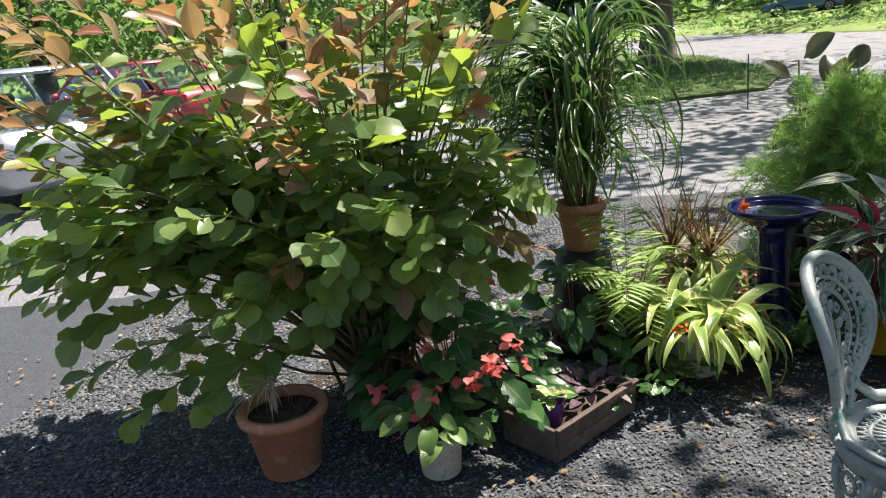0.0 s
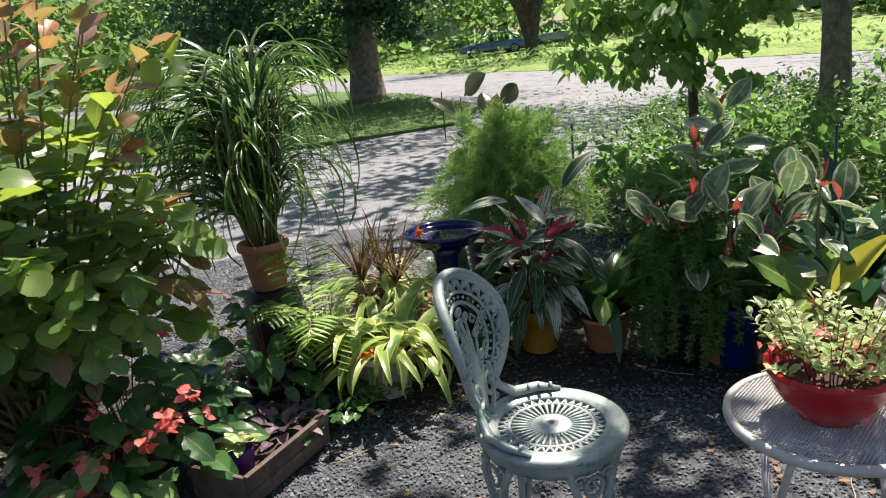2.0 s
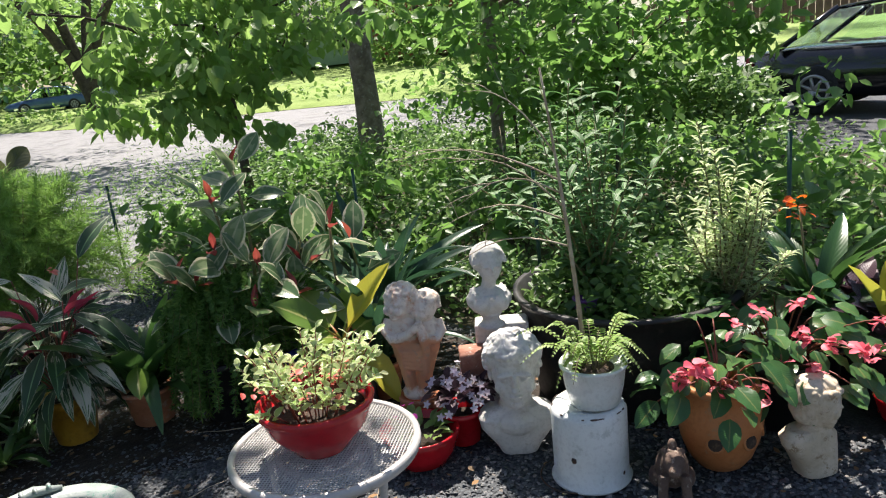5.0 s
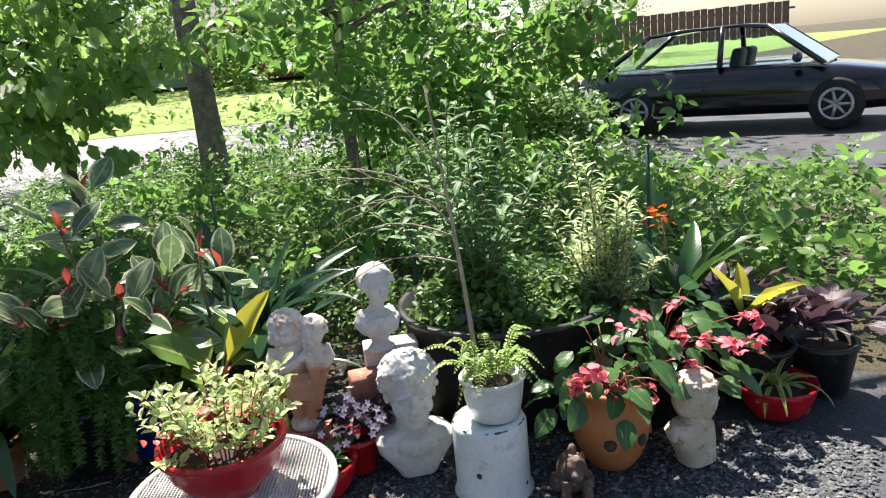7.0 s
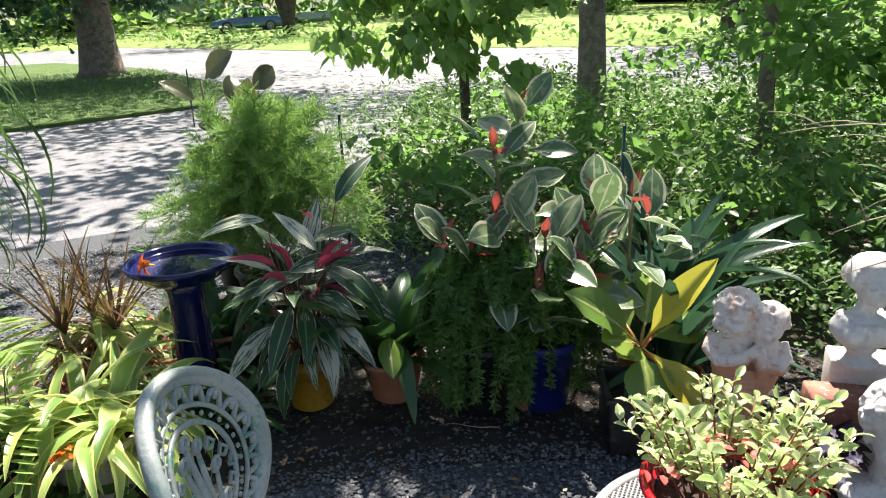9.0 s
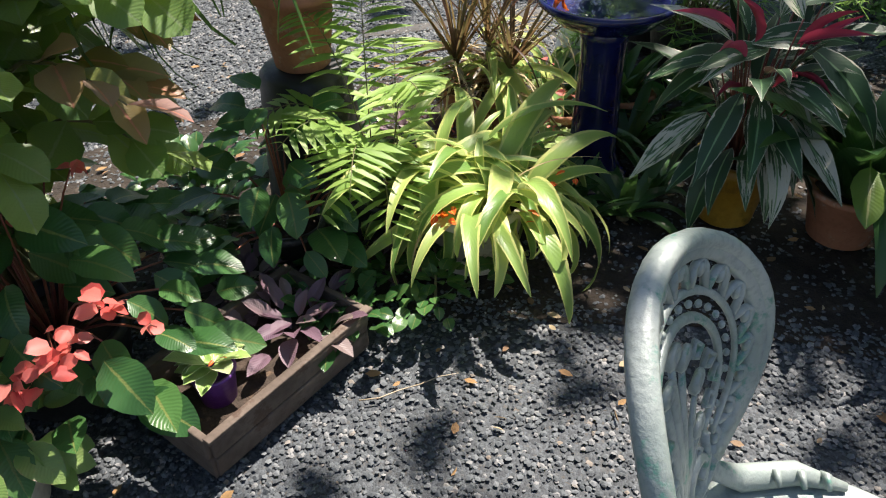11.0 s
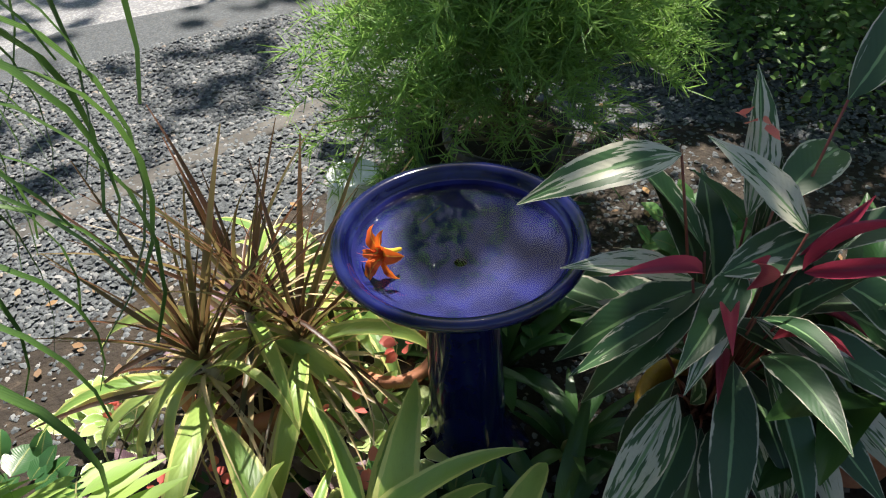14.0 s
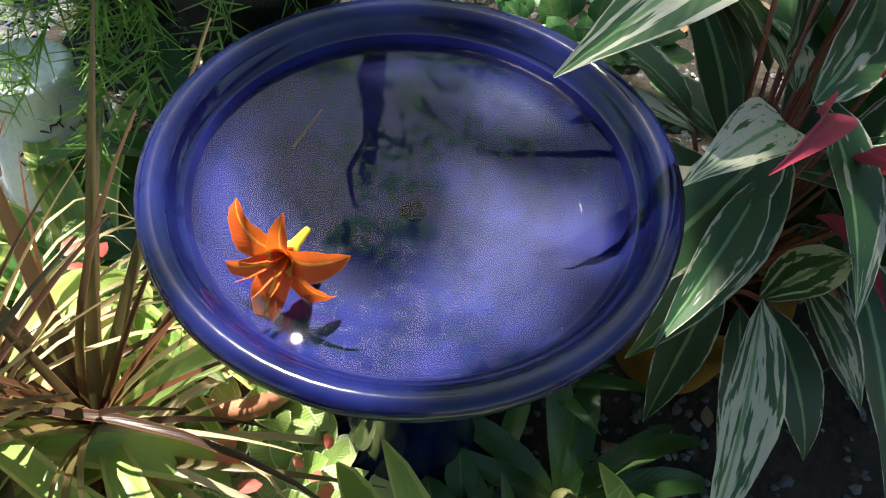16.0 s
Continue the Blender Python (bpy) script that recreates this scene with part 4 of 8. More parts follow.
def sapling(label, at, height, sprays, seed, leaf=M_TREEMID, size=0.085, per=420):
    """A young tree: a thin leaning stem, and thin boughs that each end in flat sprays of leaves. sprays: (end, spread)."""
    t = thing("sapling", label, "sapling", at, group="saplings in the undergrowth")
    g = np.random.RandomState(seed)
    top = Vector((g.normal(0, 0.12), g.normal(0, 0.12), height))
    stem = [Vector((top.x * q * q, top.y * q * q, height * q)) for q in (0, 0.25, 0.5, 0.75, 1.0)]
    Geo().tube(stem, [0.022, 0.018, 0.014, 0.01, 0.005], 7).part("stem", M_DARKBARK, t)
    P = []
    for end, w in sprays:
        e = Vector(end)
        a = stem[0].lerp(top, min(0.9, max(0.25, e.z / height * 0.75)))
        pts = [a.lerp(e, k / 6) + Vector((0, 0, 0.12 * math.sin(math.pi * k / 6))) for k in range(7)]
        Geo().tube(pts, [0.009 - 0.0012 * k for k in range(7)], 5).part("bough", M_DARKBARK, t)
        for k in (2, 3, 4, 5, 6):
            n = int(per * w * w * (0.5 if k < 4 else 1.0))
            q = g.normal(size=(n, 3)) * np.array((w, w, w * 0.3)) * 0.5
            tuft = g.normal(size=(7, 3)) * np.array((w, w, w * 0.45)) * 0.5
            P.append(q * 0.5 + tuft[g.randint(0, 7, n)] + np.array(pts[k]))
    P = np.concatenate(P)
    V, F, U = leaf_cloud(len(P), P, size, 0.7, 0.6, seed, 0.6)
    tagged(link("crown", bulk("crown", V, F, U, leaf), t), kind="stuff")


sapling("thin young tree with spreading green boughs", (5.4, 2.5, 0.0), 1.9, [((-0.5, -0.3, 1.2), 0.4), ((0.3, -0.6, 1.45), 0.45), ((0.2, 0.5, 1.6), 0.5), ((-0.3, 0.4, 1.0), 0.4), ((0.5, 0.1, 1.15), 0.45)], 201)
sapling("thin young tree with spreading green boughs", (6.6, 4.4, 0.0), 2.0, [((-0.5, -0.4, 1.4), 0.5), ((0.4, -0.6, 1.1), 0.5), ((0.3, 0.6, 1.6), 0.5), ((-0.6, 0.2, 0.95), 0.45)], 203)


def shrub_mass(name, label, n, sampler, size, material, seed, category="undergrowth", aspect=0.55, droop=0.15):
    P = sampler(np.random.RandomState(seed), n)
    V, F, U = leaf_cloud(len(P), P, size, 1.0, droop, seed, aspect)
    return tagged(link(name, bulk(name, V, F, U, material)), label, category, kind="stuff")


def mound(poly, low, high, grain, fill=0.55):
    """Points over a bed: a bumpy top with some leaves below it."""
    xs, ys = [p[0] for p in poly], [p[1] for p in poly]
    def sample(g, n):
        xy = np.stack([g.uniform(min(xs), max(xs), n * 2), g.uniform(min(ys), max(ys), n * 2)], 1)
        xy = xy[inside(xy, poly)][:n]
        h = np.array([noise.noise(Vector((x * grain, y * grain, 3.1))) * 0.5 + 0.5 + 0.35 * noise.noise(Vector((x * grain * 3, y * grain * 3, 7.7))) for x, y in xy])
        z = (low + (high - low) * np.clip(h, 0, 1.2)) * g.uniform(0.0, 1.0, len(xy)) ** (1 - fill)
        return np.concatenate([xy, z[:, None]], 1)
    return sample


_bed = [(2.75, 4.5), (3.3, 3.0), (3.75, 2.1), (4.3, 1.0), (4.5, -0.2), (6.8, 0.2), (7.9, 2.9), (9.2, 5.8), (8.3, 8.6), (5.5, 8.5)]
shrub_mass("undergrowth", "dense low undergrowth of small green leaves", 30000, mound(_bed, 0.02, 0.8, 1.3), 0.055, M_COVER, 21)
shrub_mass("broad_leaved_undergrowth", "broader-leaved young shrubs among the undergrowth", 5200, mound(_bed, -0.2, 0.95, 0.9, 0.7), 0.115, M_TREEMID, 28, aspect=0.65, droop=0.6)
shrub_mass("ground_cover", "small light-leaved ground cover at the edge of the bed", 9000, mound([(2.6, 4.2), (3.0, 2.4), (3.45, 1.5), (3.9, 0.6), (4.6, 0.8), (4.3, 3.0), (3.4, 4.6)], 0.05, 0.42, 1.6), 0.032, M_COVER, 22)
shrub_mass("roadside_weeds", "tall thin weeds at the edge of the drive", 3500, mound([(2.2, 4.6), (3.6, 4.4), (5.2, 7.6), (4.2, 7.8)], 0.2, 0.95, 1.8), 0.045, M_COVER, 23, droop=-0.3, aspect=0.3)
shrub_mass("verge_shrubs", "low shrubs along the far side of the road", 16000, mound([(-30, 53), (-10, 47.5), (7, 43.2), (11.9, 26.2), (15.6, 22.2), (18.6, 16.6), (30, 12.8), (33, 15), (20, 20.5), (15, 29), (11, 45), (-30, 58)], 0.2, 0.95, 0.35), 0.22, M_TREEFAR, 24)
shrub_mass("lawn_grass", "short green grass blades on the lawn strip", 16000, mound([(-9, 13.1), (1.3, 11.75), (3.85, 12.35), (4.9, 15), (4.7, 21), (-9, 24)], 0.05, 0.13, 0.8), 0.1, M_COVER, 25, "grass", 0.12, -0.9)
shrub_mass("bank_bushes", "bushes beside the parked black car", 14000, mound([(7.6, 2.7), (8.6, 2.6), (9.7, 3.7), (10.6, 6.4), (9.0, 6.2), (8.2, 3.6)], 0.45, 1.15, 0.7), 0.085, M_COVER, 26)

def wood_wall(g, n):
    a = g.uniform(-0.75, 0.62, n)
    d = g.uniform(50, 66, n)
    h = 0.6 + 9.0 * g.uniform(0, 1, n) ** 0.9
    k = np.array([noise.noise(Vector((q * 9, z * 0.35, 1.7))) for q, z in zip(a, h)])
    ok = k > -0.12
    return np.stack([np.sin(a) * d, np.cos(a) * d, h], 1)[ok]


shrub_mass("far_woods", "leafy woods beyond the houses and lawns", 16000, wood_wall, 0.75, M_TREEFAR, 27, "woods")


def car(label, at, turn, paint, length=4.5, width=1.75, height=1.42, suv=False):
    t = thing("car", label, "car", at, turn)
    h0, belt = 0.22, 0.88 if not suv else 1.0
    L, W = length / 2, width / 2
    # side outline, front to +Y
    def loft(sections, name, material, label=""):
        vs, fs = [], []
        k = len(sections[0])
        for s in sections:
            vs += s
        for i in range(len(sections) - 1):
            for j in range(k):
                fs.append((i * k + j, i * k + (j + 1) % k, (i + 1) * k + (j + 1) % k, (i + 1) * k + j))
        fs += [tuple(reversed(range(k))), tuple(range((len(sections) - 1) * k, len(sections) * k))]
        return link(name, mesh(name, vs, fs, material), t, label)
    def section(y, top, w, low):
        return [(-w * 0.86, y, low), (-w, y, low + 0.12), (-w, y, (low + top) * 0.5), (-w * 0.93, y, top - 0.03), (-w * 0.75, y, top), (w * 0.75, y, top), (w * 0.93, y, top - 0.03), (w, y, (low + top) * 0.5), (w, y, low + 0.12), (w * 0.86, y, low)]
    loft([section(y, z, W * w, h0 + e) for y, z, w, e in ((-L, 0.72, 0.8, 0.15), (-L + 0.12, 0.86, 0.92, 0.03), (-L + 0.7, belt + 0.02, 1.0, 0), (-0.6, belt, 1.0, 0), (0.7, belt - 0.02, 1.0, 0), (L - 0.9, belt - 0.08, 0.98, 0), (L - 0.2, 0.68, 0.9, 0.04), (L, 0.52, 0.75, 0.12))], "body", paint)
    r0, r1 = (-L + 0.15, -L + 0.35) if suv else (-L + 0.45, -L + 1.15)
    def frame_section(y, z, w):
        return [(-w, y, z - 0.045), (-w * 0.96, y, z), (w * 0.96, y, z), (w, y, z - 0.045)]
    loft([frame_section(y, z, W * w) for y, z, w in ((r1, height - 0.04, 0.72), (r1 + 0.4, height, 0.75), (0.1, height, 0.76), (0.45, height - 0.05, 0.74))], "roof", paint)
    pillars = ((r0, r1, belt, height - 0.05), (-0.12, -0.12, belt, height - 0.02), (1.15, 0.45, belt - 0.04, height - 0.06))
    for sx in (-1, 1):
        for y0, y1, z0, z1 in pillars:
            g = Geo()
            g.tube([(sx * W * 0.95, y0, z0), (sx * W * 0.85, (y0 + y1) / 2, (z0 + z1) / 2), (sx * W * 0.74, y1, z1)], 0.04, 6)
            g.part("pillar", paint, t)
        for ya, yb in ((r0 + 0.25, -0.17), (-0.07, 0.98)):
            yc = (r1 + 0.06, -0.17) if ya < -0.2 else (-0.07, 0.42)
            pane = mesh("side_window", [(sx * W * 0.945, ya, belt + 0.01), (sx * W * 0.945, yb, belt + 0.01), (sx * W * 0.75, yc[1], height - 0.06), (sx * W * 0.75, yc[0], height - 0.06),
                                        (sx * W * 0.935, ya, belt + 0.01), (sx * W * 0.935, yb, belt + 0.01), (sx * W * 0.74, yc[1], height - 0.06), (sx * W * 0.74, yc[0], height - 0.06)],
                        [(0, 1, 2, 3), (7, 6, 5, 4), (0, 4, 5, 1), (1, 5, 6, 2), (2, 6, 7, 3), (3, 7, 4, 0)], M_GLASS, None, False)
            link("side_window", pane, t)
        Geo().ball((sx * (W + 0.07), 0.85, belt + 0.06), (0.1, 0.06, 0.07)).part("mirror", paint, t)
        Geo().box(0.05, 0.1, 0.16, pose(sx * (W * 0.84), -L + 0.02, 0.72), 0.015).part("tail_lamp", M_TAIL, t)
        for y in (-L + 0.95, L - 0.95):
            wheel = Geo().lathe([(0.2, -0.1), (0.3, -0.105), (0.325, -0.07), (0.325, 0.07), (0.3, 0.105), (0.2, 0.1)], 28, pose(sx * (W - 0.09), y, 0.325, 0, 90, 0)).part("wheel", M_TYRE, t)
            g = Geo().lathe([(0.21, -0.03), (0.21, 0.03), (0.19, 0.05), (0.17, 0.03)], 28, pose(sx * (W + 0.0), y, 0.325, 0, 90 * sx, 0), False)
            for q in range(7):
                a = q * 2 * math.pi / 7
                g.tube([(sx * (W + 0.02), y, 0.325), (sx * (W + 0.015), y + 0.19 * math.cos(a), 0.325 + 0.19 * math.sin(a))], [0.028, 0.02], 6)
            g.part("rim", M_RIM, wheel)
    for ya, za, yb, zb, nm in ((1.18, belt - 0.03, 0.48, height - 0.05, "windscreen"), (r0, belt + 0.02, r1, height - 0.05, "rear_window")):
        link(nm, mesh(nm, [(-W * 0.9, ya, za), (W * 0.9, ya, za), (W * 0.72, yb, zb), (-W * 0.72, yb, zb), (-W * 0.9, ya, za - 0.015), (W * 0.9, ya, za - 0.015), (W * 0.72, yb, zb - 0.015), (-W * 0.72, yb, zb - 0.015)],
                      [(0, 1, 2, 3), (7, 6, 5, 4), (0, 4, 5, 1), (1, 5, 6, 2), (2, 6, 7, 3), (3, 7, 4, 0)], M_GLASS, None, False), t)
    for sx in (-0.36, 0.36):
        Geo().box(0.46, 0.14, 0.55, pose(sx, 0.0, belt - 0.05, -12, 0, 0), 0.05).part("car_seat", M_BLACKPOT, t)
    return t


car("black sedan parked on the gravel pad", (12.45, 2.1, 0.0), 180, M_CARBLACK)
car("silver-blue estate car parked on the drive", (-6.6, 8.2, 0.0), 62, M_CARSILVER, 4.7, 1.8, 1.5, True)
car("red car parked beyond the drive", (-7.4, 13.2, 0.05), 70, M_CARRED)
car("white sport utility car parked across the road", (21.5, 52, 0.35), 78, M_CARSILVER, 4.8, 1.9, 1.75, True)
car("dark blue car parked across the road", (15.2, 47.2, 0.3), 80, M_CARBLUE)


def house(label, at, turn, w, d, h, wall, windows):
    t = thing("house", label, "house", at, turn)
    Geo().box(w, d, h, pose(0, 0, h / 2), 0.03).part("wall", wall, t)
    g = Geo()
    e, rh = 0.5, h * 0.55
    g.add([(-w / 2 - e, -d / 2 - e, h), (w / 2 + e, -d / 2 - e, h), (w / 2 + e, d / 2 + e, h), (-w / 2 - e, d / 2 + e, h), (-w / 2 - e, 0, h + rh), (w / 2 + e, 0, h + rh)],
          [(0, 1, 5, 4), (2, 3, 4, 5), (0, 4, 3), (1, 2, 5), (3, 2, 1, 0)])
    g.part("roof", M_ROOF, t, "grey shingle roof", smooth=False)
    for i in range(int(h / 0.4)):
        Geo().box(w + 0.02, 0.03, 0.03, pose(0, -d / 2 - 0.01, 0.4 * i + 0.3)).part("siding_board", wall, t)
    for x in windows:
        wdw = Geo().box(1.15, 0.1, 1.35, pose(x, -d / 2 - 0.03, h * 0.55), 0.02).part("window", M_TRIM, t, "white window frame")
        Geo().box(0.95, 0.06, 1.15, pose(x, -d / 2 - 0.07, h * 0.55)).part("pane", M_PANE, wdw)
        Geo().box(0.05, 0.05, 1.15, pose(x, -d / 2 - 0.1, h * 0.55)).part("mullion", M_TRIM, wdw)
    Geo().box(1.0, 0.12, 2.1, pose(w * 0.42, -d / 2 - 0.03, 1.05), 0.02).part("door", M_TRIM, t)
    return t


house("white clapboard house across the road", (12, 72, 1.2), -5, 16, 8, 4.5, M_HOUSEWHITE, (-6, -3, 0, 3))
house("pale aqua house with white trim across the road", (36, 50, 1.2), -30, 12, 7, 3.2, M_HOUSEAQUA, (-4, -1, 2))
house("red painted house across the road", (44, 42, 1.2), -42, 12, 8, 4.2, M_HOUSERED, (-4, -1, 2))
house("white house seen through the trees", (-16, 74, 1.0), 8, 14, 8, 4.5, M_HOUSEWHITE, (-5, -2, 1))


def board_fence():
    t = thing("board_fence", "brown board fence behind the far lawn", "fence", (36, 13.5, 0.9), -70)
    one = Geo().box(0.3, 0.03, 1.5, pose(0, 0, 0.75), 0.01).mesh("board", M_FENCE)
    for i in range(56):
        link("board", one, t, at=pose(-9 + i * 0.32, 0, 0.02 * (i % 3)))
    for z in (0.3, 1.2):
        Geo().box(18, 0.05, 0.09, pose(0, 0.05, z)).part("rail", M_FENCE, t)


board_fence()

# ---- chair ----
def cast_chair(at, turn):
    """Front of the seat towards -Y."""
    t = thing("garden_chair", "grey-green ornate cast aluminium garden chair on the gravel", "chair", at, turn)
    H, R = 0.385, 0.196
    g = Geo().lathe([(0.139, -0.006), (0.145, -0.012), (R - 0.01, -0.014), (R, -0.006), (R + 0.002, 0.003), (R - 0.008, 0.012), (0.166, 0.009), (0.152, 0.009), (0.149, 0.0055), (0.139, 0.0055), (0.139, -0.006)], 56, pose(0, 0, H), False)
    g.part("seat_rim", M_CASTMETAL, t)
    g = Geo().lathe([(0.009, -0.004), (0.054, -0.005), (0.056, 0.0), (0.05, 0.005), (0.024, 0.009), (0.009, 0.008), (0.009, -0.004)], 32, pose(0, 0, H), False)
    g.part("seat_hub", M_CASTMETAL, t)
    spoke = Geo().tube([(0.05, 0, 0), (0.08, 0, 0.001), (0.108, 0, 0)], [0.0036, 0.0044, 0.0055], 6, None, 0.9).mesh("spoke", M_CASTMETAL)
    for i in range(36):
        link("spoke", spoke, t, at=pose(0, 0, H, 0, 0, i * 10))
    Geo().tube(arc_pts(56, 0, 2 * math.pi * 55 / 56, 0.11, H), 0.006, 6, closed=True).part("seat_ring", M_CASTMETAL, t)
    tooth = Geo().tube([(0.112, -0.009, 0), (0.126, -0.003, 0), (0.141, 0, 0), (0.126, 0.003, 0), (0.112, 0.009, 0)], 0.0044, 5).mesh("tooth", M_CASTMETAL)
    for i in range(36):
        link("tooth", tooth, t, at=pose(0, 0, H, 0, 0, i * 10 + 5))
    # apron below the rim
    g = Geo().lathe([(R - 0.008, -0.012), (R - 0.014, -0.035), (R - 0.02, -0.05), (R - 0.024, -0.05), (R - 0.02, -0.03), (R - 0.016, -0.012)], 48, pose(0, 0, H), False)
    g.part("apron", M_CASTMETAL, t)
    # legs: broad at the top with an open scroll, tapering outward
    for k, a in enumerate((45, 135, 225, 315)):
        g = Geo()
        m = pose(0, 0, 0, 0, 0, a)
        for s in (-1, 1):
            g.tube([(0.16, s * 0.06, H - 0.03), (0.178, s * 0.05, H - 0.09), (0.172, s * 0.028, H - 0.16), (0.165, s * 0.014, H - 0.24), (0.175, s * 0.008, 0.06), (0.195, s * 0.004, 0.006)], [0.012, 0.011, 0.011, 0.011, 0.011, 0.013], 8, m)
        for c, r in (((0.178, 0.0, H - 0.085), 0.026), ((0.17, 0.0, H - 0.15), 0.014)):
            g.tube([(c[0], c[1] + r * math.cos(q), c[2] + r * math.sin(q)) for q in (2 * math.pi * i / 16 for i in range(16))], 0.0055, 6, m, closed=True)
        for s in (-1, 1):
            g.tube([(0.179, s * (0.045 - 0.02 * math.cos(q) * (1 - q / 9)), H - 0.06 + 0.02 * math.sin(q) * (1 - q / 9)) for q in (i * 0.6 for i in range(13))], 0.0045, 5, m)
        leg = g.part("leg", M_CASTMETAL, t)
        Geo().ball((0.197, 0, 0.008), (0.016, 0.013, 0.008)).part("foot", M_CASTMETAL, leg, at=m)

    # back: a balloon of scrolls, hollow towards the sitter
    def back(u, v):
        y = 0.165 + v * 0.17 + v * v * 0.16 - 1.5 * u * u
        return Vector((u, y, H + 0.01 + v))
    def outline(s, k=1.0, c=0.222):
        # s from 0 to 1, from the left scroll round the top to the right one
        a = math.radians(242) - s * math.radians(304)
        return back(0.184 * k * math.cos(a) * (1 + 0.05 * math.sin(a)), c + 0.174 * k * math.sin(a) * (1.0 if math.sin(a) > 0 else 0.98))
    pts = [outline(i / 40) for i in range(41)]
    for side in (0, 1):
        curl = []
        for q in range(1, 15):
            a = q * 0.52
            rr = 0.042 * (1 - q / 18)
            sx = -1 if side == 0 else 1
            curl.append(back(sx * (0.048 + rr * math.cos(a + 0.35) * 1.0), 0.067 + rr * math.sin(-a - 0.2) + 0.018))
        if side == 0:
            pts = list(reversed(curl)) + pts
        else:
            pts = pts + curl
    rad = [0.0085 + 0.0065 * math.sin(math.pi * min(1, max(0, (i - 14) / 40))) for i in range(len(pts))]
    Geo().tube(pts, rad, 9, None, 0.75).part("back_frame", M_CASTMETAL, t)
    # the broad rolled border inside the frame
    g, m = Geo(), 44
    rows = [(1.02, -0.004), (0.98, -0.011), (0.9, -0.007), (0.885, 0.0), (0.9, 0.006), (1.0, 0.006)]
    ring = [[outline(0.005 + 0.99 * i / m, k) + Vector((0, dy, 0)) for k, dy in rows] for i in range(m + 1)]
    g.add([p for q in ring for p in q], [(i * 6 + j, i * 6 + (j + 1) % 6, i * 6 + 6 + (j + 1) % 6, i * 6 + 6 + j) for i in range(m) for j in range(6)] + [(5, 4, 3, 2, 1, 0), tuple(m * 6 + j for j in range(6))])
    g.part("back_border", M_CASTMETAL, t)
    for k in (0.74, 0.58):
        Geo().tube([outline(0.04 + 0.92 * i / 36, k, 0.215) for i in range(37)], 0.0052 if k > 0.6 else 0.006, 6, None, 0.8).part("back_arch", M_CASTMETAL, t)
    for i in range(19):
        s = 0.03 + 0.94 * i / 18
        g = Geo()
        a, b, c = outline(s - 0.022, 0.76, 0.215), outline(s, 0.9, 0.221), outline(s + 0.022, 0.76, 0.215)
        d = outline(s, 0.85, 0.218)
        g.tube([a, outline(s - 0.012, 0.87, 0.218), b, outline(s + 0.012, 0.87, 0.218), c], 0.0052, 5)
        g.ball(d, (0.0085, 0.006, 0.0105), n=5, k=7)
        g.part("petal_tracery", M_CASTMETAL, t)
    for i in range(26):
        Geo().ball(outline(0.06 + 0.88 * i / 25, 0.66, 0.215), (0.0048, 0.004, 0.0048), n=5, k=7).part("bead", M_CASTMETAL, t)
    # plume of acanthus straps in the middle
    for k, (u, top, w) in enumerate(((0, 0.285, 0.013), (-0.028, 0.262, 0.012), (0.028, 0.262, 0.012), (-0.055, 0.21, 0.011), (0.055, 0.21, 0.011), (-0.05, 0.15, 0.01), (0.05, 0.15, 0.01))):
        g = Geo()
        n = 9
        p = [back(u * (i / (n - 1)) ** 1.3 * 1.0, 0.02 + (top - 0.02) * i / (n - 1)) for i in range(n)]
        g.tube(p, [w * (0.45 + 0.5 * math.sin(math.pi * (0.15 + 0.8 * i / (n - 1)))) for i in range(n)], 7, None, 0.45)
        e = p[-1]
        for s in (-1, 1):
            g.tube([e + Vector((s * 0.012 * math.sin(q) , 0, 0.010 * (1 - math.cos(q)) + 0.002)) for q in (0, 0.7, 1.4, 2.1, 2.8, 3.5)], [0.006, 0.0065, 0.006, 0.005, 0.004, 0.003], 6)
        g.part("acanthus_strap", M_CASTMETAL, t)
    for s in (-1, 1):
        for i in range(9):
            v = 0.03 + i * 0.028
            u = s * (0.062 + 0.02 * math.sin(i * 1.3) + (0.018 if i > 4 else 0))
            g = Geo().tube([back(u - 0.012, v), back(u, v + 0.014), back(u + 0.012, v), back(u, v - 0.008)], 0.004, 5, closed=True)
            g.part("back_tracery", M_CASTMETAL, t)
        # low stay from the back to the seat, with a leafy end
        g = Geo()
        g.tube([back(s * 0.085, 0.1), back(s * 0.09, 0.05), Vector((s * 0.125, 0.13, H + 0.022)), Vector((s * 0.165, 0.07, H + 0.024)), Vector((s * 0.18, 0.01, H + 0.016))], [0.009, 0.013, 0.018, 0.016, 0.006], 10, None, 0.7)
        for q in (0.35, 0.6, 0.85):
            c = Vector((s * 0.125, 0.13, H + 0.03)).lerp(Vector((s * 0.178, 0.02, H + 0.024)), q)
            g.tube([c + Vector((-s * 0.014, -0.008, 0.0)), c + Vector((0, 0, 0.009)), c + Vector((s * 0.012, 0.006, -0.002))], [0.003, 0.006, 0.003], 6)
        g.part("stay", M_CASTMETAL, t)
        g = Geo().tube([back(s * 0.02, 0.0), back(s * 0.05, 0.03), back(s * 0.075, 0.09), back(s * 0.07, 0.13)], 0.0065, 7)
        g.part("back_stile", M_CASTMETAL, t)
    return t


cast_chair((1.352, 1.44, 0.0), 57)


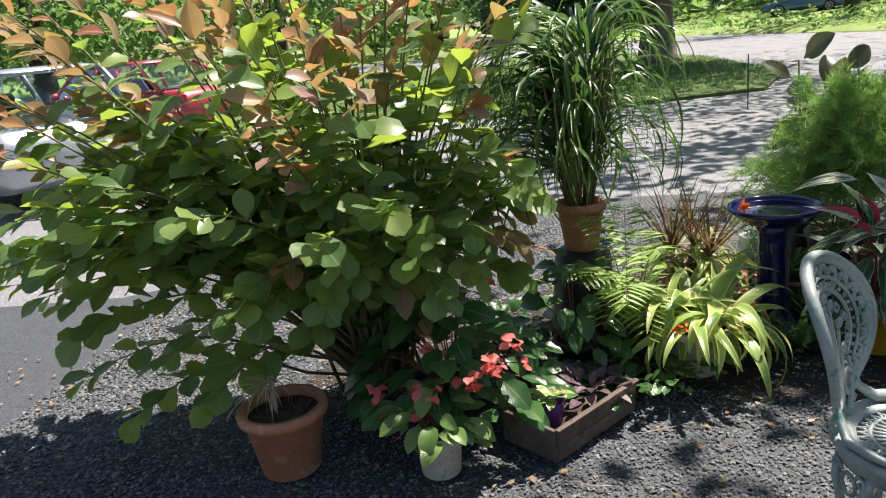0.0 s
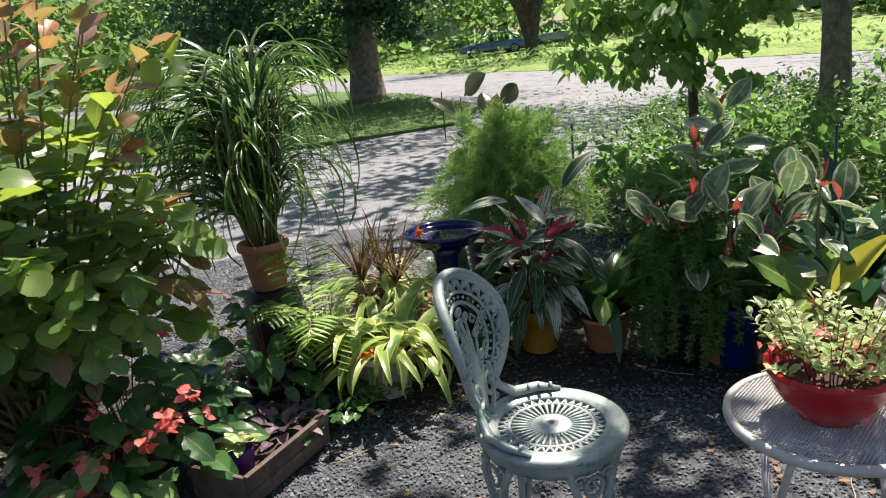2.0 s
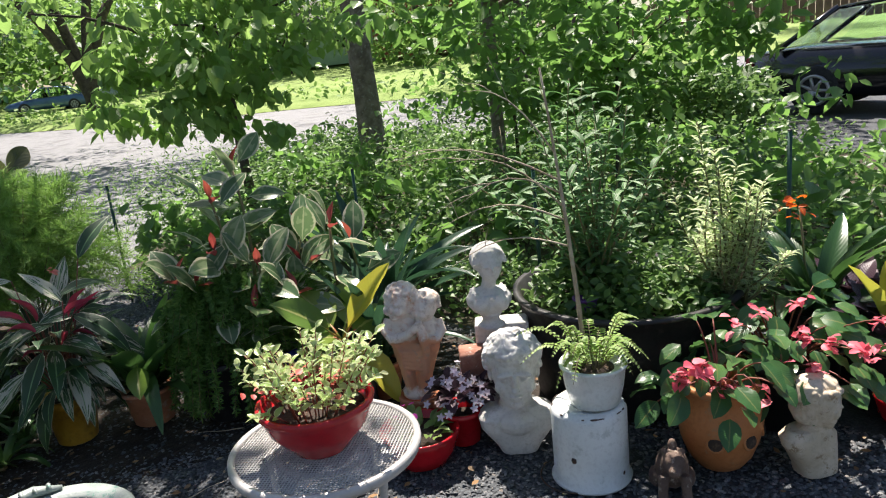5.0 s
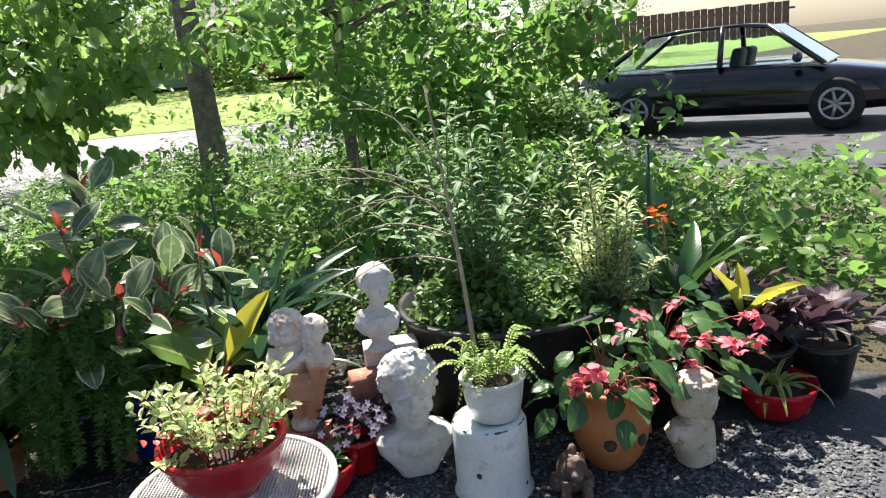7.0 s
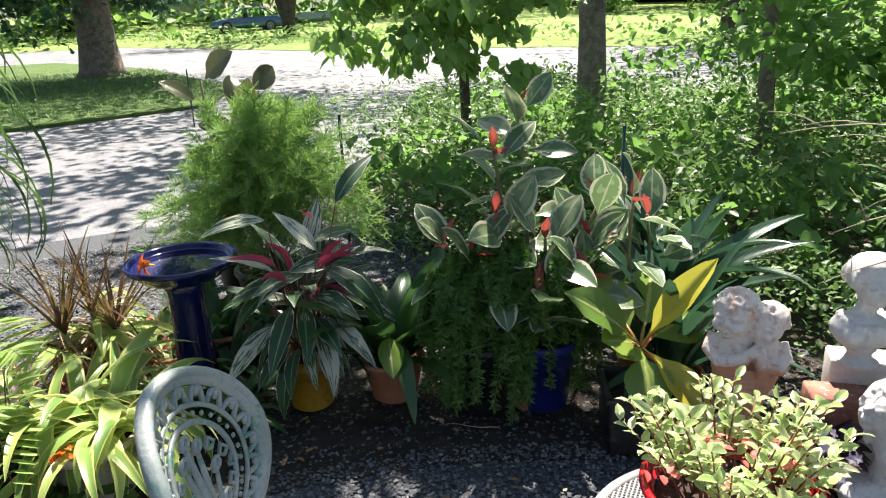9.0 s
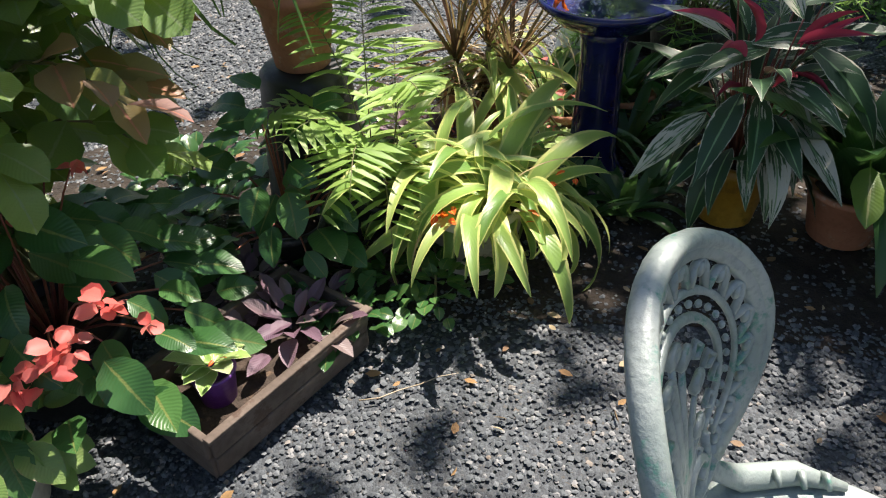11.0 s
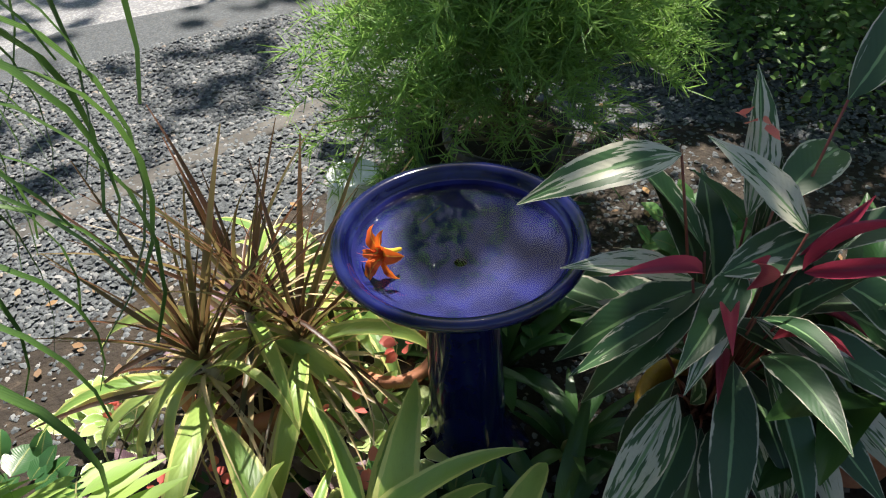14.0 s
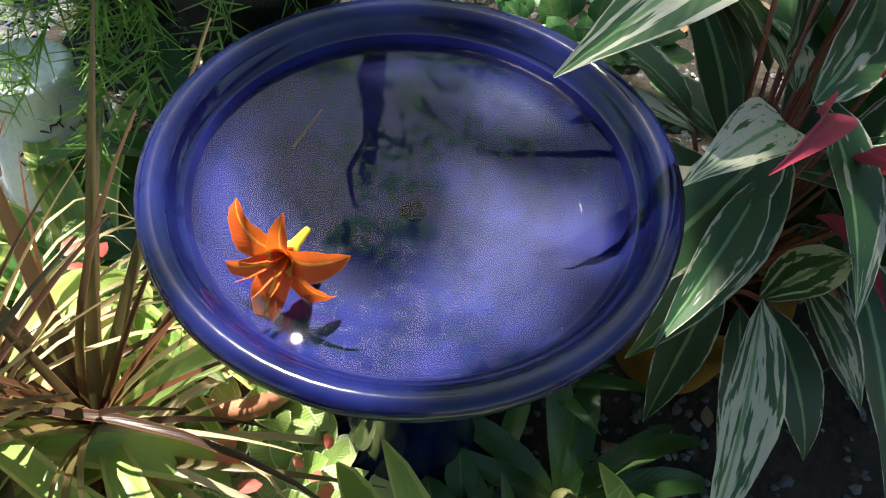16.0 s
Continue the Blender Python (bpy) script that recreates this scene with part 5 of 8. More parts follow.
# ---- side table with mesh top ----
def mesh_table(at, r=0.238, h=0.42):
    t = thing("side_table", "round pale grey steel side table with a mesh top", "table", at)
    Geo().lathe([(r - 0.012, h - 0.022), (r, h - 0.022), (r + 0.004, h - 0.012), (r + 0.003, h), (r - 0.006, h + 0.003), (r - 0.014, h), (r - 0.012, h - 0.022)], 64, None, False).part("rim", M_TABLEMETAL, t)
    for q in (0, 1):
        g = Geo()
        k = 0
        x = -r + 0.01
        while x < r - 0.008:
            half = math.sqrt(max(1e-6, (r - 0.008) ** 2 - x * x))
            a = math.radians(35 + 90 * q)
            c, s = math.cos(a), math.sin(a)
            z = h - 0.004 + 0.0008 * q
            pa, pb = (x * c - half * s, x * s + half * c, z), (x * c + half * s, x * s - half * c, z)
            g.tube([pa, pb], 0.0017, 4)
            x += 0.0078
        g.part("wire_mesh", M_TABLEMETAL, t)
    Geo().tube(arc_pts(24, 0, 2 * math.pi * 23 / 24, 0.115, h - 0.02), 0.006, 6, closed=True).part("ring", M_TABLEMETAL, t)
    for k in range(2):
        for s in (-1, 1):
            m = pose(0, 0, 0, 0, 0, 65)
            p = [(-0.17 + 0.34 * k, s * (0.13 - 0.02 * k), 0.006), (0.0, s * (0.13 - 0.02 * k), 0.21), (0.15 - 0.3 * k, s * (0.13 - 0.02 * k), h - 0.012)]
            leg = Geo().tube(p, 0.0095, 8, m).part("leg", M_TABLEMETAL, t)
            Geo().ball(p[0], (0.012, 0.012, 0.007)).part("rubber_foot", M_BLACKPOT, leg, at=m)
    return t


mesh_table((1.91, 1.105, 0.0), 0.23, 0.466)


# ---- bird bath ----
def bird_bath(at):
    t = thing("bird_bath", "glossy cobalt blue ceramic bird bath filled with water", "bird bath", at)
    h, r = 0.56, 0.184
    prof = [(0.05, h - 0.085), (0.09, h - 0.08), (0.135, h - 0.06), (0.163, h - 0.032), (0.172, h - 0.022), (0.182, h - 0.018), (0.187, h - 0.01), (0.186, h - 0.002), (0.18, h + 0.002), (0.171, h),
            (0.165, h - 0.006), (0.163, h - 0.016), (0.158, h - 0.018), (0.154, h - 0.024), (0.151, h - 0.034), (0.145, h - 0.037), (0.139, h - 0.041), (0.133, h - 0.0415), (0.126, h - 0.046), (0.117, h - 0.0465), (0.108, h - 0.05), (0.09, h - 0.053), (0.05, h - 0.056), (0.01, h - 0.057)]
    Geo().lathe(prof[:13], 72, None, False).part("basin", M_BLUEGLAZE, t)
    Geo().lathe(prof[12:], 72, None, False).part("basin_floor", M_WETGLAZE, t, "ringed cobalt floor under water")
    w = Geo().lathe([(0.1545, h - 0.0235), (0.001, h - 0.0235)], 48, None, False).part("water", M_WATER, t, "clear still water")
    w.visible_shadow = False
    Geo().lathe([(0.115, 0.0), (0.118, 0.02), (0.1, 0.045), (0.082, 0.07), (0.07, 0.12), (0.064, 0.26), (0.06, 0.4), (0.064, h - 0.11), (0.075, h - 0.085), (0.07, h - 0.082)], 40).part("column", M_BLUEGLAZE, t)
    return t


bird_bath((1.445, 2.962, 0.0))

PETAL6 = [leaf_mesh("tepal", M_PETALORANGE, "petal", 0.36, b, 0.35, 10, 0.14, seed=s) for s, b in ((1, 2.3), (2, 1.9), (3, 1.5))]
STAMEN = leaf_mesh("stamen", M_PETALORANGE, "strap", 0.035, 0.7, 0.0, 4)
THROAT = leaf_mesh("throat_petal", M_PETALYELLOW, "petal", 0.5, 0.2, 0.4, 4)


def day_lily(at, d, size):
    t = thing("lily_flower", "orange day lily blossom floating in the bird bath", "flower", at)
    d = Vector(d).normalized()
    s1 = d.orthogonal().normalized()
    s2 = d.cross(s1)
    for i in range(6):
        a = i * math.pi / 3 + 0.2
        out = s1 * math.cos(a) + s2 * math.sin(a)
        link("petal", PETAL6[i % 3], t, at=aim(d * size * 0.12, d * 0.9 + out * 0.62, d, size * (1.1 if i % 2 else 1.0), 1.15 if i % 2 else 0.8))
        link("throat_petal", THROAT, t, "yellow throat", at=aim((0, 0, 0), d * 0.95 + out * 0.4, d, size * 0.5, 0.95))
        link("stamen", STAMEN, t, at=aim(d * size * 0.1, d * 0.95 + out * 0.28, -UP, size * 0.95))
    Geo().tube([Vector((0, 0, 0)) - d * size * 0.35, Vector((0, 0, 0)), d * size * 0.18], [0.0025, 0.004, 0.008], 8).part("flower_tube", M_PETALYELLOW, t, "yellow-green flower tube")
    return t


day_lily((1.348, 2.99, 0.548), (-0.9, -0.22, 0.3), 0.053)

# ---- statues ----
def statue(name, label, at, turn, g, material, voxel=0.006):
    ob = tagged(link(name, g.mesh(name, material)), label, "statue")
    ob.matrix_world = pose(*at, 0, 0, turn)
    rm = ob.modifiers.new("skin", "REMESH")
    rm.mode, rm.voxel_size, rm.use_smooth_shade = "VOXEL", voxel, True
    sm = ob.modifiers.new("soften", "SMOOTH")
    sm.factor, sm.iterations = 0.4, 1
    return ob


def curls(g, c, s, n, size, seed, front=0.55, low=-0.3):
    """Locks of hair over a skull; the face looks to -Y and stays free."""
    r = random.Random(seed)
    k = 0
    while k < n:
        d = Vector((r.gauss(0, 1), r.gauss(0, 1), r.gauss(0, 1))).normalized()
        if d.z < low or (d.y < -0.3 and d.z < front):
            continue
        p = Vector((d.x * s[0], d.y * s[1], d.z * s[2])) + Vector(c)
        g.ball(p, (size * r.uniform(0.8, 1.3), size * r.uniform(0.8, 1.3), size * r.uniform(0.7, 1.1)), (r.uniform(0, 90), 0, r.uniform(0, 180)), 6, 8)
        k += 1


def face(g, c, k):
    """A plain face, k times a skull of 1, towards -Y."""
    x, y, z = c
    g.ball((x, y - 0.88 * k, z - 0.08 * k), (0.13 * k, 0.3 * k, 0.3 * k), (24, 0, 0), 6, 8)
    for s in (-1, 1):
        g.ball((x + s * 0.32 * k, y - 0.78 * k, z + 0.22 * k), (0.3 * k, 0.2 * k, 0.09 * k), (0, s * 12, 0), 6, 8)
        g.ball((x + s * 0.4 * k, y - 0.56 * k, z - 0.25 * k), (0.24 * k, 0.24 * k, 0.3 * k), (0, 0, 0), 6, 8)
    g.ball((x, y - 0.8 * k, z - 0.46 * k), (0.25 * k, 0.2 * k, 0.065 * k), (0, 0, 0), 6, 8)
    g.ball((x, y - 0.78 * k, z - 0.58 * k), (0.2 * k, 0.19 * k, 0.07 * k), (0, 0, 0), 6, 8)
    g.ball((x, y - 0.6 * k, z - 0.78 * k), (0.26 * k, 0.22 * k, 0.2 * k), (0, 0, 0), 6, 8)


def loft_z(g, rings, power=2.6, n=28):
    """A body of rounded-square sections: (z, half width, half depth, x, y)."""
    vs = []
    for z, w, d, x, y in rings:
        for i in range(n):
            a = 2 * math.pi * i / n
            c, q = math.cos(a), math.sin(a)
            vs.append((x + w * math.copysign(abs(c) ** (2 / power), c), y + d * math.copysign(abs(q) ** (2 / power), q), z))
    k = len(rings)
    fs = [(j * n + i, j * n + (i + 1) % n, (j + 1) * n + (i + 1) % n, (j + 1) * n + i) for j in range(k - 1) for i in range(n)]
    g.add(vs, fs + [tuple(reversed(range(n))), tuple(range((k - 1) * n, k * n))])


def classical_bust():
    g = Geo()
    loft_z(g, [(0.0, 0.06, 0.055, 0, 0), (0.03, 0.075, 0.06, 0, 0), (0.085, 0.118, 0.066, 0, 0), (0.118, 0.126, 0.064, 0, 0.004), (0.138, 0.108, 0.056, 0, 0.008), (0.152, 0.07, 0.05, 0, 0.012)], 3.4)
    g.ball((0, -0.012, 0.105), (0.09, 0.07, 0.05))
    g.tube([(0, 0.016, 0.12), (0, 0.01, 0.17), (0, 0.0, 0.22)], [0.064, 0.052, 0.05], 18)
    g.ball((0, 0.004, 0.285), (0.072, 0.086, 0.1))
    loft_z(g, [(0.176, 0.022, 0.02, 0, -0.066), (0.19, 0.042, 0.05, 0, -0.036), (0.215, 0.056, 0.066, 0, -0.022), (0.25, 0.066, 0.072, 0, -0.014), (0.28, 0.07, 0.074, 0, -0.01), (0.31, 0.068, 0.072, 0, -0.008)], 2.3)
    # brow, nose, lips, chin
    g.ball((0, -0.086, 0.262), (0.0115, 0.018, 0.03), (16, 0, 0), 8, 10)
    g.ball((0, -0.098, 0.243), (0.014, 0.014, 0.01), (0, 0, 0), 8, 10)
    for q in (-1, 1):
        g.ball((q * 0.029, -0.08, 0.289), (0.028, 0.014, 0.0075), (0, q * 10, 0), 8, 10)
        g.ball((q * 0.028, -0.076, 0.272), (0.014, 0.01, 0.006), (0, 0, 0), 8, 10)
        g.ball((q * 0.042, -0.062, 0.245), (0.022, 0.022, 0.026), (0, 0, 0), 8, 10)
        g.ball((q * 0.074, 0.006, 0.262), (0.01, 0.018, 0.026), (0, 0, 0), 8, 10)
    g.ball((0, -0.089, 0.221), (0.022, 0.012, 0.0055), (0, 0, 0), 8, 10)
    g.ball((0, -0.087, 0.211), (0.018, 0.012, 0.006), (0, 0, 0), 8, 10)
    g.ball((0, -0.078, 0.19), (0.022, 0.018, 0.016), (0, 0, 0), 8, 10)
    # cap of curls, lower on the sides and nape
    g.ball((0, 0.012, 0.322), (0.088, 0.094, 0.074))
    curls(g, (0, 0.01, 0.316), (0.088, 0.094, 0.078), 260, 0.0115, 4, 0.36, -0.35)
    g.v = [v * 1.07 for v in g.v]
    return g


statue("bust_statue", "large white cast stone bust with curly hair on the gravel", (2.765, 1.245, -0.004), -47, classical_bust(), M_STONE, 0.0035)


def maiden_bust():
    g = Geo()
    g.lathe([(0.05, 0.0), (0.052, 0.012), (0.036, 0.02), (0.03, 0.034), (0.036, 0.046), (0.042, 0.052), (0.03, 0.058)], 24)
    loft_z(g, [(0.052, 0.03, 0.028, 0, 0), (0.068, 0.062, 0.044, 0, 0), (0.095, 0.082, 0.05, 0, 0), (0.118, 0.086, 0.048, 0, 0.004), (0.136, 0.07, 0.042, 0, 0.008), (0.148, 0.04, 0.034, 0, 0.01)], 2.3)
    for q in (-1, 1):
        g.ball((q * 0.034, -0.034, 0.098), (0.034, 0.026, 0.032))
    # ruffled collar round the shoulders
    for i in range(26):
        a = math.radians(150 + i * 240 / 25)
        w = 0.9 + 0.12 * (i % 2)
        g.ball((0.062 * w * math.cos(a), 0.048 * w * math.sin(a) + 0.004, 0.137 + 0.016 * math.sin(a) * 0.9), (0.0085, 0.008, 0.011), (0, 0, math.degrees(a)), 6, 8)
    g.tube([(0, 0.01, 0.13), (0.004, 0.006, 0.165), (0.008, -0.002, 0.2)], [0.036, 0.026, 0.027], 16)
    g.ball((0.01, -0.006, 0.238), (0.046, 0.052, 0.06))
    loft_z(g, [(0.186, 0.012, 0.012, 0.01, -0.04), (0.198, 0.026, 0.028, 0.01, -0.028), (0.22, 0.039, 0.042, 0.01, -0.016), (0.245, 0.044, 0.045, 0.01, -0.012), (0.262, 0.044, 0.044, 0.01, -0.01)], 2.2)
    g.ball((0.01, -0.06, 0.228), (0.0065, 0.011, 0.016), (16, 0, 0), 8, 10)
    for q in (-1, 1):
        g.ball((0.01 + q * 0.018, -0.053, 0.243), (0.016, 0.008, 0.005), (0, q * 10, 0), 8, 10)
    g.ball((0.01, -0.057, 0.209), (0.012, 0.007, 0.0045), (0, 0, 0), 8, 10)
    # smooth hair drawn back into a knot, parted in waves
    g.ball((0.004, 0.012, 0.262), (0.063, 0.062, 0.058))
    for i in range(14):
        a = math.pi * i / 13
        g.tube([(0.008 + 0.058 * math.cos(a), -0.034 + 0.01 * math.sin(a), 0.25 + 0.05 * math.sin(a)), (0.006 + 0.05 * math.cos(a), 0.0, 0.27 + 0.05 * math.sin(a)), (0.002 + 0.03 * math.cos(a), 0.05, 0.262 + 0.03 * math.sin(a))], [0.008, 0.009, 0.007], 7)
    g.ball((-0.012, 0.062, 0.245), (0.036, 0.03, 0.034))
    return g


def bust_block():
    t = thing("stone_block", "stacked brick and stone block used as a plinth", "plinth", (2.9, 1.45, 0.0), -50)
    Geo().box(0.24, 0.2, 0.2, pose(0, 0, 0.1), 0.012).part("stone", M_STONE, t)
    Geo().box(0.22, 0.11, 0.09, pose(-0.02, -0.04, 0.247, 0, 0, 8), 0.008).part("brick", M_BRICK, t)
    Geo().box(0.2, 0.1, 0.16, pose(0.03, 0.055, 0.281, 0, 0, 2), 0.008).part("stone", M_STONE, t)


bust_block()
statue("maiden_bust", "white garden bust of a maiden on a small socle", (2.90, 1.455, 0.355), -36, maiden_bust(), M_STONE, 0.004)


def cherub_pair():
    g = Geo()
    g.lathe([(0.062, 0.0), (0.064, 0.02), (0.056, 0.03), (0.05, 0.036)], 24)
    # draped legs, narrow at the feet and full at the hips
    loft_z(g, [(0.03, 0.046, 0.036, 0, 0), (0.08, 0.058, 0.042, 0, 0), (0.13, 0.072, 0.05, 0.002, 0), (0.18, 0.088, 0.056, 0.006, 0), (0.205, 0.09, 0.056, 0.008, 0), (0.22, 0.08, 0.05, 0.008, 0)], 2.1)
    for q in (-1, 1):
        g.tube([(q * 0.024, -0.034, 0.035), (q * 0.03, -0.044, 0.1), (q * 0.034, -0.036, 0.17)], [0.02, 0.025, 0.028], 12)
    for i in range(5):
        h = 0.205 - i * 0.011
        g.tube([(-0.085 + 0.006 * i, -0.018, h + 0.02), (-0.04, -0.06, h - 0.012 - i * 0.004), (0.02, -0.064, h - 0.014 - i * 0.006), (0.085, -0.02, h + 0.014)], [0.006, 0.009, 0.009, 0.006], 8)
    # two trunks, the taller one with a bent arm across
    loft_z(g, [(0.2, 0.056, 0.044, -0.03, 0), (0.25, 0.056, 0.046, -0.03, -0.004), (0.3, 0.054, 0.042, -0.028, -0.004), (0.325, 0.03, 0.03, -0.03, -0.004)], 2.1)
    loft_z(g, [(0.2, 0.05, 0.04, 0.05, 0.006), (0.25, 0.05, 0.042, 0.052, 0.004), (0.285, 0.044, 0.038, 0.052, 0.004), (0.305, 0.026, 0.026, 0.052, 0.002)], 2.1)
    g.tube([(-0.08, 0.0, 0.305), (-0.095, -0.02, 0.265), (-0.07, -0.052, 0.24), (-0.01, -0.064, 0.262), (0.03, -0.06, 0.295)], [0.022, 0.022, 0.021, 0.018, 0.014], 12)
    g.tube([(0.094, 0.004, 0.29), (0.108, -0.01, 0.25), (0.09, -0.042, 0.225), (0.05, -0.058, 0.235)], [0.02, 0.02, 0.018, 0.014], 12)
    g.tube([(0.03, -0.05, 0.3), (0.045, -0.06, 0.24), (0.05, -0.055, 0.17)], [0.014, 0.02, 0.012], 9)
    for c, k, seed, turn in (((-0.034, -0.016, 0.375), 0.056, 9, -0.5), ((0.052, -0.008, 0.345), 0.047, 23, -0.6)):
        g.ball(c, (k, k * 1.05, k * 1.1))
        d = Vector((math.sin(turn), -math.cos(turn), 0))
        p = Vector(c)
        side = Vector((math.cos(turn), math.sin(turn), 0))
        g.ball(p + d * k * 1.02 - UP * k * 0.2, (k * 0.16, k * 0.2, k * 0.22), (0, 0, 0), 8, 10)
        for q in (-1, 1):
            g.ball(p + d * k * 0.74 + side * q * k * 0.42 - UP * k * 0.38, (k * 0.36, k * 0.36, k * 0.36), (0, 0, 0), 8, 10)
            g.ball(p + d * k * 0.9 + side * q * k * 0.36 + UP * k * 0.1, (k * 0.26, k * 0.16, k * 0.08), (0, 0, math.degrees(turn)), 8, 10)
        g.ball(p + d * k * 0.92 - UP * k * 0.62, (k * 0.22, k * 0.2, k * 0.1), (0, 0, 0), 8, 10)
        g.ball(p + d * k * 0.76 - UP * k * 0.86, (k * 0.3, k * 0.28, k * 0.2), (0, 0, 0), 8, 10)
        curls(g, (c[0] - d.x * 0.012, c[1] - d.y * 0.012, c[2] + 0.012), (k * 1.04, k * 1.05, k * 1.0), 120, 0.0095, seed, 0.25)
    return g


pot("round_plinth", "low terracotta plinth under the cherub statue", (2.695, 1.665, 0.0), 0.09, 0.08, 0.115, M_TERRA, 0.004, 0.02, False, "plinth")
statue("cherub_statue", "weathered painted terracotta statue of two cherubs", (2.695, 1.665, 0.113), -48, cherub_pair(), M_WORN, 0.0045)


def girl_head():
    g = Geo()
    loft_z(g, [(0.0, 0.062, 0.05, 0.02, 0), (0.03, 0.064, 0.052, 0.016, 0), (0.09, 0.078, 0.054, 0.0, 0), (0.13, 0.088, 0.05, -0.008, 0.004), (0.15, 0.06, 0.04, -0.006, 0.006)], 2.8)
    g.ball((-0.062, 0.0, 0.118), (0.034, 0.038, 0.034))
    g.tube([(0.0, 0.004, 0.12), (0.012, -0.004, 0.165), (0.018, -0.008, 0.2)], [0.05, 0.038, 0.038], 14)
    g.ball((0.02, -0.012, 0.228), (0.058, 0.062, 0.068))
    face(g, (0.024, -0.012, 0.222), 0.06)
    g.ball((0.014, 0.012, 0.262), (0.066, 0.064, 0.05))
    r = random.Random(12)
    for i in range(30):
        # locks that sweep from the crown down and back
        a = math.radians(-200 + i * 220 / 29)
        if -1.9 < a < -1.2:
            continue
        o = Vector((0.014, 0.006, 0.0))
        pts = [o + Vector((math.cos(a) * q, math.sin(a) * q * 0.92, z)) for q, z in ((0.025, 0.308), (0.056, 0.292), (0.069, 0.255), (0.066, 0.21 + r.uniform(-0.01, 0.02)), (0.052, 0.175))]
        g.tube(pts, [0.008, 0.0095, 0.0095, 0.009, 0.006], 8)
    for i in range(9):
        a = math.radians(-150 + i * 13)
        g.ball((0.02 + 0.058 * math.cos(a), 0.002 + 0.062 * math.sin(a), 0.274 + 0.006 * (i % 2)), (0.013, 0.012, 0.012), (0, 0, 0), 8, 10)
    return g


statue("girl_bust", "mottled cream cast stone bust of a girl with wavy hair", (3.165, 0.425, -0.004), -30, girl_head(), M_MOSSY, 0.003)


def little_beast():
    g = Geo()
    g.ball((0, 0.02, 0.07), (0.05, 0.065, 0.065))
    g.ball((0, -0.03, 0.115), (0.038, 0.04, 0.036))
    g.ball((0, -0.066, 0.105), (0.02, 0.022, 0.018))
    for s in (-1, 1):
        g.tube([(s * 0.03, -0.045, 0.08), (s * 0.034, -0.055, 0.03), (s * 0.034, -0.06, 0.008)], [0.018, 0.015, 0.017], 8)
        g.ball((s * 0.045, 0.03, 0.03), (0.025, 0.04, 0.03))
        g.ball((s * 0.026, -0.02, 0.147), (0.009, 0.007, 0.012))
    g.ball((0.0, -0.002, 0.155), (0.014, 0.014, 0.022))
    return g


statue("beast_statue", "small dark brown stone figure of a squatting animal", (2.835, 0.7, -0.004), -55, little_beast(), M_BROWNSTONE, 0.004)


# ---- white enamel can and bucket ----
def enamel_can(at):
    t = thing("enamel_can", "chipped white enamel can standing upside down", "can", at)
    r, h = 0.118, 0.255
    Geo().lathe([(r + 0.006, 0.0), (r + 0.01, 0.006), (r + 0.006, 0.012), (r, 0.016), (r, 0.1), (r, h - 0.02), (r - 0.004, h - 0.008), (r - 0.014, h), (r - 0.03, h + 0.002), (r - 0.04, h - 0.002), (0.01, h - 0.002)], 56).part("can_body", M_ENAMEL, t)
    k = random.Random(5)
    for i in range(30):
        a = k.uniform(0, 6.28)
        w = k.uniform(0.004, 0.016)
        g = Geo().ball((0, 0, 0), (w, 0.0022, k.uniform(0.002, 0.004)), (0, 0, 0), 5, 8)
        g.part("chip", M_RUST, t, at=pose((r - 0.006) * math.cos(a), (r - 0.006) * math.sin(a), h - 0.005, -40, 0, math.degrees(a) + 90))
    for a, z, w in ((190, 0.11, 0.009), (272, 0.045, 0.006)):
        q = math.radians(a)
        Geo().ball((0, 0, 0), (w, 0.002, w * 1.2), (0, 0, 0), 6, 10).part("chip", M_RUST, t, at=pose(r * math.cos(q), r * math.sin(q), z, 0, 0, a + 90))
    Geo().tube([((r + 0.01 + 0.035 * math.sin((q - 1.3) * 1.5)) * math.cos(q), (r + 0.01 + 0.035 * math.sin((q - 1.3) * 1.5)) * math.sin(q), 0.006) for q in (1.3 + i * 0.1 for i in range(22))], 0.0028, 6).part("wire_handle", M_RUST, t)
    return t


enamel_can((2.765, 0.945, -0.002))

# ---- leaf kinds ----
SMOKE = [leaf_mesh("smoke_leaf", M_SMOKE, "round", 0.68, b, f, 6, 0.08, 0.12, seed=i) for i, (b, f) in enumerate(((0.5, 0.15), (0.3, 0.25), (0.8, 0.1)))]
SMOKER = [leaf_mesh("young_leaf", M_SMOKERED, "oval", 0.55, b, f, 6, 0.08, 0.08, seed=i) for i, (b, f) in enumerate(((0.4, 0.3), (0.2, 0.4), (0.7, 0.2)))]
BLADE = [leaf_mesh("grass_blade", M_GRASSBLADE, "blade", 0.04, b, 0.4, 12, 0, cols=1, seed=i, twist=tw) for i, (b, tw) in enumerate(((3.0, 0.6), (3.4, -0.8), (3.6, 0.4), (2.8, 1.0)))]
LILY = [leaf_mesh("strap_leaf", M_LILY, "strap", 0.115, b, 0.35, 12, 0.05, cols=2, seed=i, twist=tw) for i, (b, tw) in enumerate(((1.9, 0.5), (2.5, -0.6), (3.1, 0.5), (1.5, -0.4)))]
BURG = [leaf_mesh("spiky_leaf", M_BURG, "blade", 0.05, b, 0.5, 8, 0, cols=1, seed=i) for i, b in enumerate((0.3, 0.7, 1.4, 1.9))]
